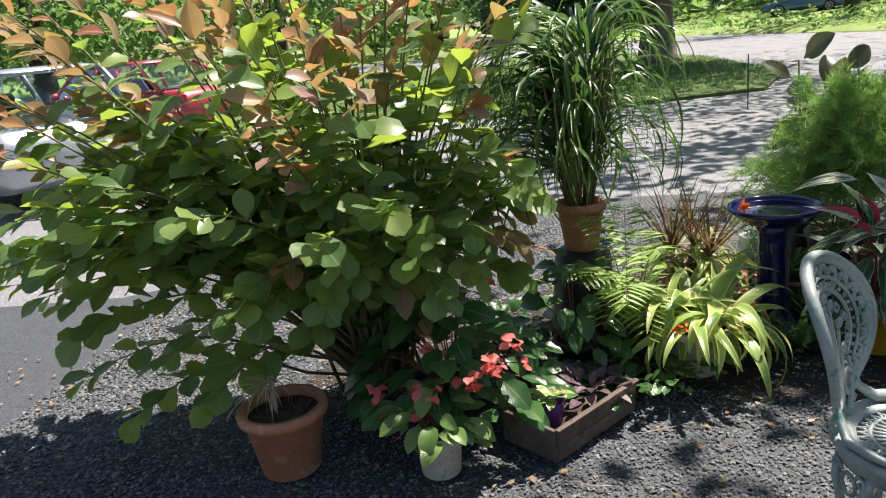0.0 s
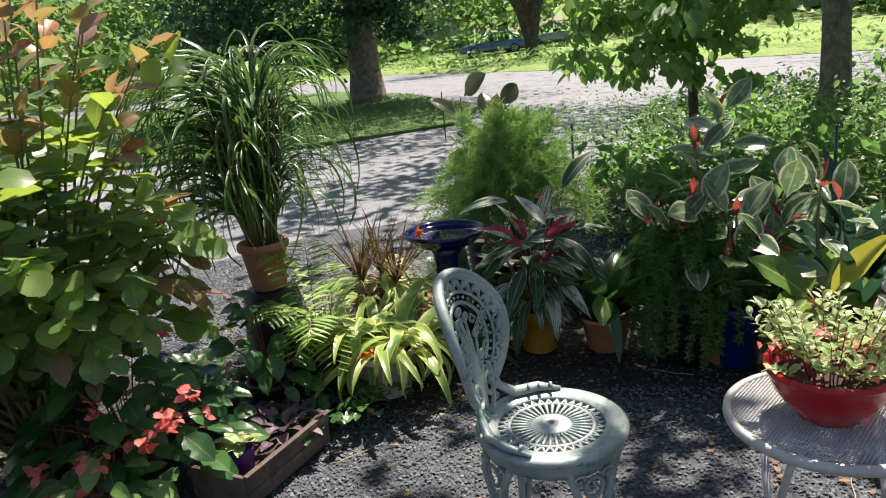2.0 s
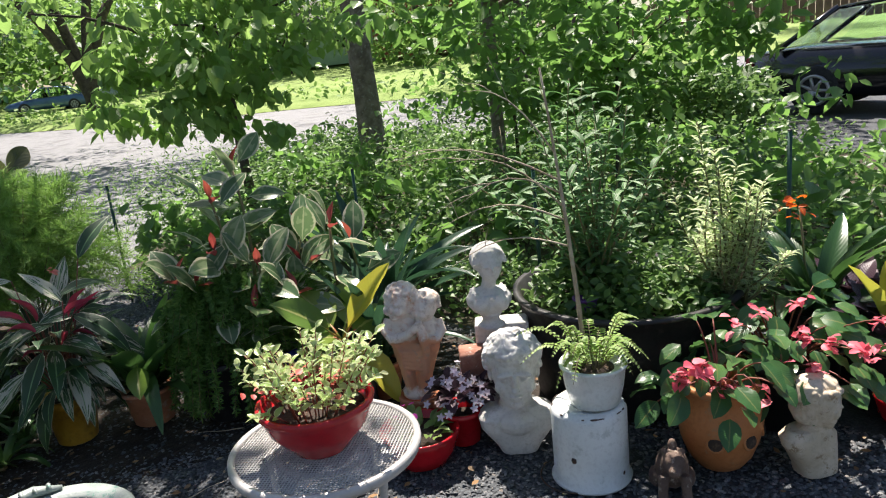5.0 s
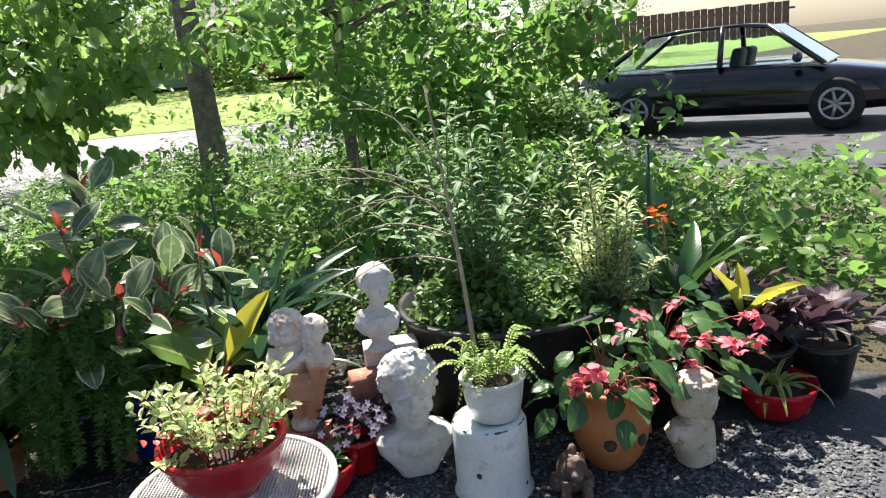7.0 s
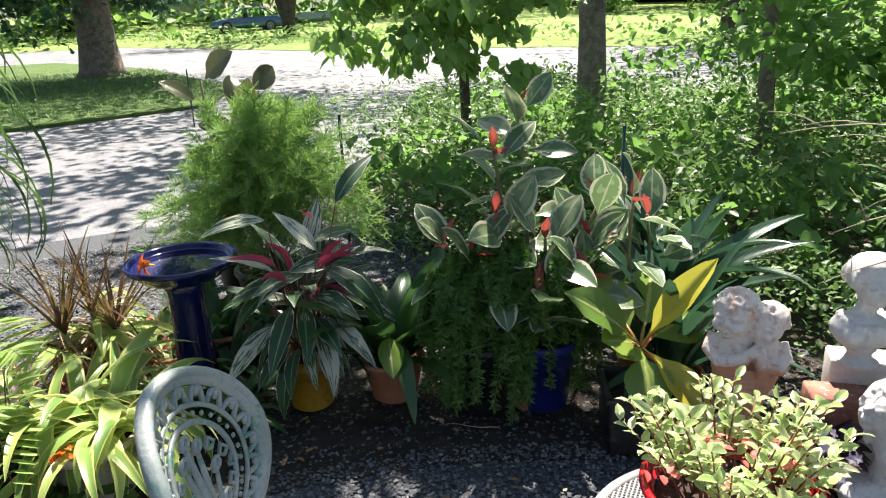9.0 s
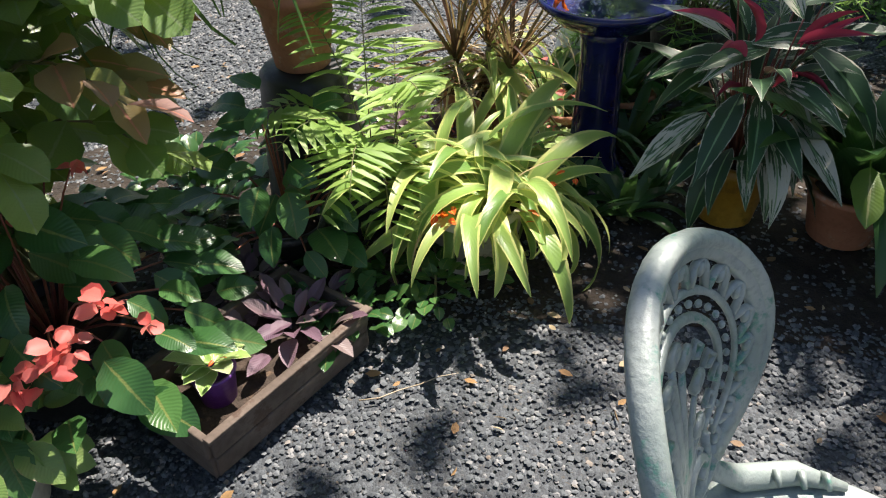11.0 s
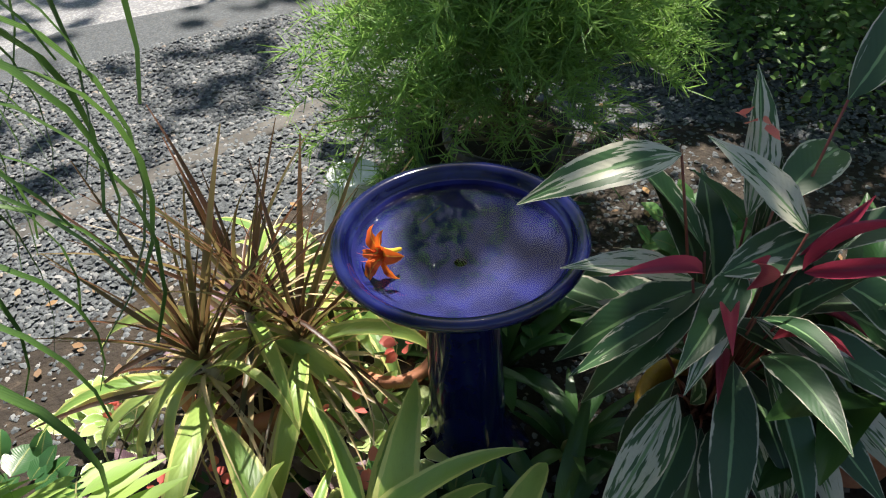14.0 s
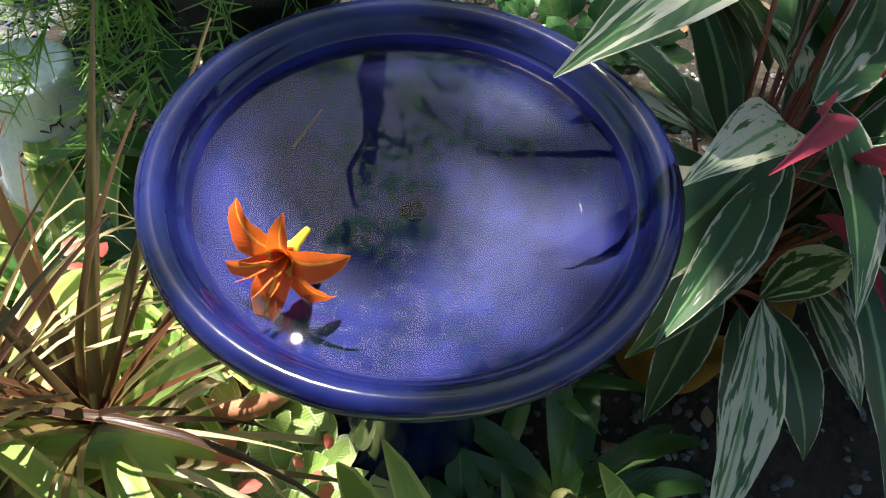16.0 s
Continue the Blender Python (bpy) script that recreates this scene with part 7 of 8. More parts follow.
# ---- variegated rubber plants ----
def rubber_plant(at, tops, seed, dark=False, scale=1.0, r1=0.12, h=0.22):
    t = pot("rubber_plant", "dark-leaved rubber plant in a pot" if dark else "rubber plant with cream-edged variegated leaves in a pot", at, r1 * 0.75, r1, h, M_TERRA if not dark else M_BLACKPOT, 0.01, 0.025, True, "potted plant")
    r = random.Random(seed)
    items = []
    for k, top in enumerate(tops):
        pts = stem_curve((r.gauss(0, 0.03), r.gauss(0, 0.03), h - 0.03), top, (r.gauss(0, 0.02), r.gauss(0, 0.02), 0), 6)
        Geo().tube(pts, [0.009, 0.0085, 0.008, 0.007, 0.006, 0.005], 7).part("stem", M_STEM, t)
        n = 6 if dark else max(5, int(top[2] * 12))
        for i in range(n):
            s = 0.42 + 0.58 * i / (n - 1)
            p, d = along(pts, s)
            a = i * 2.4 + r.uniform(-0.5, 0.5) + k
            e = r.uniform(-0.45, 0.5) if i < n - 2 else r.uniform(0.5, 1.1)
            L = r.uniform(0.16, 0.21) * scale
            items.append((r.choice(RUBBERY if dark else RUBBER), aim(p + Vector((math.cos(a), math.sin(a), 0.3)) * 0.03, ring_dir(a, e), (Vector((-0.3, -1.2, 0.5)) if dark else UP + Vector((-0.15, -0.4, 0))), L, r.uniform(0.9, 1.15), r.uniform(-0.7, 0.7))))
        if not dark:
            items.append((RUBBERR[0], aim(Vector(top), ring_dir(r.uniform(0, 6.28), 1.1), UP, 0.1, 1.0)))
            if k % 2 == 0:
                items.append((RUBBERR[0], aim(Vector(top) - Vector((0, 0, 0.02)), ring_dir(r.uniform(3.6, 5.6), 0.4), UP, 0.11, 1.1)))
    leaves(t, items, "leaf", 200)


rubber_plant((2.5, 2.42, 0.0), [(-0.12, 0.02, 0.88), (0.04, 0.1, 0.98), (-0.32, 0.02, 0.6), (0.14, -0.2, 0.7), (-0.2, -0.1, 0.7)], 51)
rubber_plant((2.42, 2.3, 0.0), [(-0.2, 0.05, 0.58), (0.0, -0.08, 0.62), (0.2, -0.06, 0.58), (-0.08, -0.15, 0.48), (0.1, -0.16, 0.5)], 52, r1=0.1)
rubber_plant((2.85, 2.2, 0.0), [(-0.12, -0.05, 0.72), (0.02, 0.02, 0.62)], 53, r1=0.1)
rubber_plant((1.9, 3.95, 0.0), [(-0.08, -0.02, 1.06), (0.12, 0.0, 0.98), (0.02, -0.1, 0.9)], 54, True, 1.15)


def paddle_plant():
    t = thing("paddle_plant", "yellow-green paddle-leaved plant in a square black pot", "potted plant", (2.56, 1.93, 0.0), -35)
    b = 0.105
    g = Geo()
    for q in range(4):
        g.box(2 * b, 0.012, 0.19, pose(0, 0, 0.095, 0, 0, 90 * q) @ pose(0, b - 0.006, 0), 0.003)
        g.box(2 * b + 0.016, 0.022, 0.018, pose(0, 0, 0.185, 0, 0, 90 * q) @ pose(0, b, 0), 0.003)
    g.part("pot_body", M_BLACKPOT, t)
    Geo().box(2 * b - 0.026, 2 * b - 0.026, 0.02, pose(0, 0, 0.15), 0.004).part("soil", M_SOIL, t)
    Geo().box(0.022, 0.0015, 0.075, pose(-0.03, -0.06, 0.185, -35, 20, 15), 0.0004).part("tag", M_TRIM, t, "white plastic plant tag")
    inv = Matrix.Rotation(radians(35), 3, "Z")
    c = Vector((0, 0, 0.32))
    Geo().tube([(0, 0, 0.15), (0.004, 0, 0.25), c], [0.012, 0.011, 0.009], 8).part("stem", M_REDSTEM, t)
    items = []
    def leafy(me, tip, w):
        e = inv @ Vector(tip)
        items.append((me, aim(c, e - c, UP + Vector((0, 0, 0.2)) + (inv @ Vector((-0.3, -0.7, 0))), (e - c).length * 1.03, w)))
        Geo().tube([c - Vector((0, 0, 0.02)), c.lerp(e, 0.14), c.lerp(e, 0.27) + Vector((0, 0, 0.004))], [0.007, 0.0058, 0.004], 7).part("petiole", M_PETIOLE, t, "orange-red leaf stalk")
    leafy(PHILO[0], (-0.16, -0.02, 0.4), 1.3)
    leafy(PHILO[0], (-0.22, 0.06, 0.54), 0.75)
    leafy(PHILOY[0], (0.16, -0.12, 0.6), 0.62)
    leafy(PHILOY[1], (0.05, -0.27, 0.14), 0.8)
    leafy(PHILO[1], (-0.1, -0.16, 0.2), 1.2)
    leafy(PHILO[0], (0.25, 0.0, 0.38), 1.25)
    leafy(PHILO[0], (-0.14, -0.06, 0.36), 1.2)
    leafy(PHILO[1], (0.22, 0.16, 0.5), 1.0)
    leafy(PHILO[0], (-0.02, 0.22, 0.5), 1.0)
    leaves(t, items, "leaf", 30)


paddle_plant()


# ---- feathery plants ----
def sprays(n_shoots, origin, ends, per, length, seed, width=0.0016):
    """Needles along many thin shoots, as arrays."""
    g = np.random.RandomState(seed)
    P, D = [], []
    for i in range(n_shoots):
        a = np.array(origin(g))
        b = np.array(ends(g, a))
        s = g.uniform(0.15, 1.0, per)[:, None]
        droop = np.array([0, 0, 0.12]) * np.sin(np.pi * s)
        p = a + (b - a) * s + droop
        axis = (b - a) / np.linalg.norm(b - a)
        d = g.normal(size=(per, 3))
        d = d - (d @ axis)[:, None] * axis * 0.6 + axis * 0.9
        P.append(p)
        D.append(d / np.linalg.norm(d, axis=1)[:, None])
    P, D = np.concatenate(P), np.concatenate(D)
    n = len(P)
    side = np.cross(D, g.normal(size=(n, 3)))
    side /= np.linalg.norm(side, axis=1)[:, None]
    L = length * g.uniform(0.6, 1.2, n)[:, None]
    w = width
    V2 = np.stack([P - side * w, P + side * w, P + D * L + side * w * 0.25, P + D * L - side * w * 0.25], 1).reshape(-1, 3)
    F2 = np.arange(n * 4).reshape(-1, 4)
    U2 = np.tile([(0.3, 0), (0.7, 0), (0.6, 1), (0.4, 1)], (n, 1))
    return V2, F2, U2


def feathery_bush():
    at = (1.95, 3.62, 0.0)
    t = pot("feathery_bush", "large light green feathery-leaved bush in a dark pot", at, 0.12, 0.16, 0.24, M_BLACKPOT, 0.01, 0.03, True, "potted plant")
    g = np.random.RandomState(4)
    def ends(q, a):
        th = q.uniform(0, 6.283)
        rr = math.sqrt(q.uniform(0, 1))
        x, y = 0.56 * rr * math.cos(th), 0.4 * rr * math.sin(th)
        z = 0.97 - 0.3 * rr * rr + q.normal(0, 0.05)
        if x < -0.2:
            z -= 0.12
        return (x, y, z - (q.uniform(0, 0.42) if rr > 0.6 else 0))
    V, F, U = sprays(330, lambda q: (q.normal(0, 0.05), q.normal(0, 0.05), 0.4 + q.uniform(-0.15, 0.15)), ends, 120, 0.06, 4, 0.0019)
    tagged(link("foliage", bulk("foliage", V, F, U, M_NEEDLE), t), kind="stuff")
    for i in range(26):
        e = ends(g, None)
        Geo().tube(stem_curve((g.normal(0, 0.03), g.normal(0, 0.03), 0.2), e, (0, 0, 0.04), 5), [0.005, 0.004, 0.003, 0.002, 0.001], 5).part("stem", M_STEM, t)


feathery_bush()


def asparagus_fern(at, n, seed, drop, label, m, wide=0.32):
    t = pot("asparagus_fern", label, at, 0.085, 0.115, 0.26, m, 0.01, 0.03, True, "potted plant")
    g = np.random.RandomState(seed)
    V, F, U = [], [], []
    off = 0
    for i in range(n):
        a = g.uniform(math.pi * 0.85, math.pi * 2.15)
        q = wide * g.uniform(0.25, 1.0)
        top = Vector((0.05 * math.cos(a), 0.05 * math.sin(a), 0.24))
        e = Vector((q * math.cos(a), q * math.sin(a) * 0.75, max(0.03, 0.46 - drop * g.uniform(0.0, 1.0))))
        pts = stem_curve(top, e, (0, 0, 0.22), 14)
        Geo().tube(pts, 0.0018, 4).part("stem", M_STEM, t)
        k = 46
        for s in range(k):
            p, d = along(pts, 0.12 + 0.88 * s / k)
            w = 0.038 * (1 - 0.5 * s / k)
            for j in range(9):
                v = Vector(g.normal(size=3)).normalized()
                v = (v + d * 0.5 + Vector((0, 0, 0.25))).normalized()
                x = v.orthogonal().normalized() * 0.0032
                pp = p + v * 0.004
                ee = p + v * (w + g.uniform(0, 0.008))
                V += [pp - x, pp + x, ee + x * 0.5, ee - x * 0.5]
    V = np.array([tuple(v) for v in V])
    F = np.arange(len(V)).reshape(-1, 4)
    U = np.tile([(0.3, 0), (0.7, 0), (0.6, 1), (0.4, 1)], (len(F), 1))
    tagged(link("foliage", bulk("foliage", V, F, U, M_ASPAR), t), kind="stuff")


asparagus_fern((2.27, 2.38, 0.0), 115, 61, 0.42, "trailing asparagus fern spilling over its pot", M_BLACKPOT, 0.24)
asparagus_fern((2.45, 2.27, 0.0), 100, 62, 0.44, "asparagus fern in a dark blue pot", M_BLUEPOT, 0.26)


# ---- flowers in pots ----
def begonia(at, label, r0, r1, h, m, n, size, petals, clusters, seed, kind=BEG, wide=0.3, high=0.3, lip=0.008, belly=0.0):
    t = pot("potted_begonia", label, at, r0, r1, h, m, lip, 0.025, True, "potted plant", 40, belly)
    r = random.Random(seed)
    items = []
    for i in range(n):
        a = i * 2.399 + r.uniform(-0.4, 0.4)
        q = math.sqrt(r.random()) * wide
        z = h + high * (1 - (q / wide) ** 2) * r.uniform(0.5, 1.0) + r.uniform(-0.06, 0.04)
        p = Vector((q * math.cos(a), q * math.sin(a), max(0.05, z)))
        e = r.uniform(-0.7, 0.2)
        items.append((r.choice(kind), aim(p, ring_dir(a + r.uniform(-0.5, 0.5), e), UP + Vector((-0.15, -0.4, 0)), size * r.uniform(0.7, 1.2), r.uniform(0.9, 1.15), r.uniform(-0.4, 0.4))))
        if i % 3 == 0:
            Geo().tube(stem_curve((q * 0.15 * math.cos(a), q * 0.15 * math.sin(a), h - 0.03), p, (0, 0, 0.03), 5), [0.004, 0.0035, 0.003, 0.0025, 0.002], 5).part("stem", M_REDSTEM, t)
    leaves(t, items, "leaf", 260)
    fl = []
    for k, (x, y, z, c) in enumerate(clusters):
        far = min(1.1, wide * 1.0 / max(0.01, math.hypot(x, y)))
        c0 = Vector((x * far, y * far, z + 0.02))
        fl += cluster(t, petals, c0, c, 0.032, seed + k, 0.5)
        Geo().tube(stem_curve((x * 0.15, y * 0.15, h - 0.03), c0, (0, 0, 0.05), 6), [0.003, 0.0028, 0.0025, 0.0022, 0.002, 0.0016], 5).part("flower_stalk", M_REDSTEM, t)
    if fl:
        leaves(t, fl, "petal", 260)
    return t


begonia((0.14, 2.24, 0.0), "leafy begonia with clusters of coral red flowers", 0.12, 0.16, 0.18, M_BLACKPOT, 120, 0.12, PETR,
        [(0.2, -0.32, 0.34, 20), (0.13, -0.34, 0.3, 16), (0.24, -0.22, 0.39, 8), (-0.06, -0.3, 0.29, 9), (-0.03, -0.2, 0.4, 8), (-0.32, -0.38, 0.26, 7), (-0.36, -0.42, 0.2, 5), (-0.22, -0.42, 0.17, 7), (-0.1, -0.4, 0.1, 6), (0.15, 0.0, 0.52, 6), (0.36, -0.2, 0.28, 3), (0.04, -0.05, 0.48, 4)], 71, BEG, 0.34, 0.34)
begonia((0.6, 2.6, 0.0), "dark green leafy plant in a black pot before the potted grass", 0.07, 0.09, 0.16, M_BLACKPOT, 60, 0.105, PETR, [], 75, BEG, 0.22, 0.34)
begonia((0.13, 1.93, 0.0), "young light green begonia in a lichened white pot", 0.065, 0.078, 0.155, M_WHITEPOT, 36, 0.1, PETR, [(0.01, -0.06, 0.29, 7), (-0.02, -0.07, 0.23, 3)], 72, BEGL, 0.13, 0.18, 0.004)
begonia((3.06, 0.66, 0.0), "pink-flowered begonia in an orange terracotta strawberry pot", 0.075, 0.108, 0.285, M_ORANGE, 44, 0.095, PETP, [(-0.15, -0.02, 0.37, 22), (-0.16, 0.03, 0.33, 20), (-0.12, -0.06, 0.31, 9), (-0.03, -0.12, 0.28, 8), (-0.09, -0.11, 0.27, 5)], 73, BEG, 0.2, 0.17, 0.012, 0.131)
begonia((3.42, 0.62, 0.0), "large begonia with dark leaves and hot pink flowers", 0.11, 0.14, 0.24, M_BLACKPOT, 120, 0.105, PETP,
        [(-0.2, -0.14, 0.4, 14), (-0.15, -0.2, 0.37, 14), (-0.05, -0.3, 0.43, 14), (-0.1, -0.26, 0.33, 12), (-0.24, -0.1, 0.3, 8), (-0.18, -0.16, 0.29, 12), (-0.12, -0.1, 0.47, 8), (-0.2, -0.02, 0.45, 8), (0.0, -0.34, 0.32, 12), (-0.26, 0.02, 0.42, 5)], 74, BEG, 0.34, 0.24)


def strawberry_openings():
    for a in (200, 250, 300, 350):
        q = radians(a)
        c = (3.06 + 0.122 * math.cos(q), 0.66 + 0.122 * math.sin(q), 0.125)
        ob = link("pot_pocket", Geo().tube([(0.024 * math.cos(s), 0.0, 0.024 * math.sin(s)) for s in (i * 0.449 for i in range(14))], 0.0055, 6, closed=True).ball((0, 0.006, 0), (0.022, 0.008, 0.022)).mesh("pot_pocket", M_ORANGE))
        ob.matrix_world = pose(*c, -6, 0, a + 90)
        host = [o for o in scene.objects if o.name.startswith("potted_begonia") and (o.location.xy - Vector((3.06, 0.66))).length < 0.02][0]
        ob.parent = host
        ob.matrix_parent_inverse = host.matrix_world.inverted()
        # soil-dark ball gives the opening the darkness of a shaded hollow
        dark = link("pocket_soil", Geo().ball((0, -0.003, 0), (0.022, 0.009, 0.022)).mesh("pocket_soil", M_SOIL), ob)


strawberry_openings()


def red_bowl():
    at = (1.898, 1.1, 0.4655)
    t = thing("planter_bowl", "glossy red bowl with cream-edged leafy plant and red flowers", "potted plant", at)
    R, h = 0.142, 0.148  # the whole is set 0.86 high below
    Geo().lathe([(0.05, 0.0), (0.066, 0.002), (0.07, 0.012), (0.095, 0.04), (0.118, 0.075), (0.13, 0.11), (0.134, 0.124), (R - 0.002, 0.13), (R, 0.138), (R - 0.002, h), (R - 0.01, h + 0.001), (R - 0.013, 0.13), (0.122, 0.115), (0.11, 0.11)], 64).part("bowl", M_REDGLAZE, t)
    Geo().lathe([(0.12, 0.112), (0.08, 0.122), (0.02, 0.128)], 24).part("soil", M_SOIL, t)
    r = random.Random(81)
    items = []
    for i in range(60):
        a = i * 2.399
        q = 0.03 + 0.15 * math.sqrt(r.random())
        top = Vector((q * math.cos(a), q * math.sin(a), 0.13 + r.uniform(0.06, 0.2) * (1.3 - q * 3)))
        if i in (3, 11):
            top = Vector((0.07, 0.06, 0.31)) if i == 3 else Vector((0.05, 0.04, 0.27))
        pts = stem_curve((q * 0.5 * math.cos(a), q * 0.5 * math.sin(a), 0.12), top, (0, 0, 0.015), 5)
        Geo().tube(pts, [0.002, 0.0018, 0.0016, 0.0014, 0.0012], 5).part("stem", M_REDSTEM, t)
        for k in range(11):
            p, d = along(pts, 0.3 + 0.7 * k / 10)
            b = k * 2.2 + i
            items.append((r.choice(CREAM), aim(p, Vector((math.cos(b), math.sin(b), 0.25)) + d * 0.7, UP + Vector((r.gauss(0, 0.5), r.gauss(0, 0.5), 0)), r.uniform(0.021, 0.036), r.uniform(0.85, 1.1), r.uniform(-0.6, 0.6))))
    leaves(t, items, "leaf", 300)
    fl = []
    for k in range(14):
        a, q = r.uniform(0, 6.28), r.uniform(0.04, 0.14)
        fl += cluster(t, PETR, (q * math.cos(a), q * math.sin(a), 0.2 + r.uniform(-0.03, 0.03)), 5, 0.018, 90 + k)
    leaves(t, fl, "petal", 60)
    t.scale = (1.0, 1.0, 0.87)


red_bowl()


def low_bowls():
    t = thing("planter_bowl", "low red glazed bowl with a small leafy plant and magenta flower", "potted plant", (2.5, 1.46, 0.0))
    prof = [(0.08, 0.0), (0.095, 0.008), (0.12, 0.05), (0.135, 0.1), (0.14, 0.115), (0.137, 0.122), (0.127, 0.118), (0.12, 0.1), (0.1, 0.095)]
    Geo().lathe(prof, 48).part("bowl", M_REDGLAZE, t)
    Geo().lathe([(0.118, 0.096), (0.05, 0.104), (0.01, 0.106)], 24).part("soil", M_SOIL, t)
    items = rosette(t, BEGL, 26, (0, 0, 0.11), 0.075, (0.1, 1.0), 91, 0.8, 0.1) + cluster(t, PETM, (-0.02, 0.05, 0.19), 6, 0.022, 92)
    leaves(t, items, "leaf", 60)
    t2 = thing("planter_bowl", "low dark red bowl with a spider plant", "potted plant", (3.6, 0.24, 0.0))
    Geo().lathe(prof, 48).part("bowl", M_REDGLAZE, t2)
    Geo().lathe([(0.118, 0.096), (0.05, 0.104), (0.01, 0.106)], 24).part("soil", M_SOIL, t2)
    leaves(t2, rosette(t2, LILY, 22, (0, 0, 0.1), 0.2, (0.3, 1.3), 93, 0.9, 0.02), "leaf", 40)
    t3 = pot("potted_phlox", "dark-leaved plant with starry lilac flowers in a red pot", (2.68, 1.43, 0.0), 0.06, 0.078, 0.13, M_REDGLAZE, 0.006, 0.02, True, "potted plant")
    it = rosette(t3, DARKL, 120, (0, 0, 0.2), 0.06, (-0.6, 1.2), 94, 1.0, 0.1)
    leaves(t3, it, "leaf", 130)
    r = random.Random(95)
    fl = []
    for i in range(34):
        a, q = r.uniform(0, 6.28), 0.14 * math.sqrt(r.random())
        c = Vector((q * math.cos(a), q * math.sin(a), 0.3 - q * 0.9 + r.uniform(-0.03, 0.03)))
        n = (Vector((math.cos(a) * 0.6 - 0.3, math.sin(a) * 0.6 - 0.4, 0.7))).normalized()
        s1 = n.orthogonal().normalized()
        for k in range(5):
            d = Matrix.Rotation(k * 1.2566, 3, n) @ s1
            fl.append((PETL[k % 2], aim(c, d + n * 0.15, n, 0.017, 0.8)))
    leaves(t3, fl, "petal", 200)


low_bowls()


def bucket_fern():
    t = thing("bucket_fern", "small fern in a white bucket on the enamel can", "potted plant", (2.775, 0.925, 0.257))
    Geo().lathe([(0.07, 0.0), (0.078, 0.004), (0.09, 0.06), (0.098, 0.122), (0.104, 0.126), (0.104, 0.134), (0.096, 0.136), (0.093, 0.12), (0.085, 0.115)], 48).part("bucket", M_ENAMEL, t)
    Geo().lathe([(0.088, 0.112), (0.04, 0.118), (0.01, 0.12)], 20).part("soil", M_SOIL, t)
    items = []
    r = random.Random(101)
    small = leaf_mesh("small_pinna", M_FERN, "oval", 0.55, 0.2, 0.3, 3, seed=4, cols=1)
    for k in range(30):
        a = k * 2.4
        q, z = r.uniform(0.1, 0.24), r.uniform(0.04, 0.26)
        items += frond(t, (0.03 * math.cos(a), 0.03 * math.sin(a), 0.12), (q * math.cos(a), q * math.sin(a), z), (0, 0, 0.07), 16, 0.019, small, k)
    leaves(t, items, "pinna", 300)


bucket_fern()


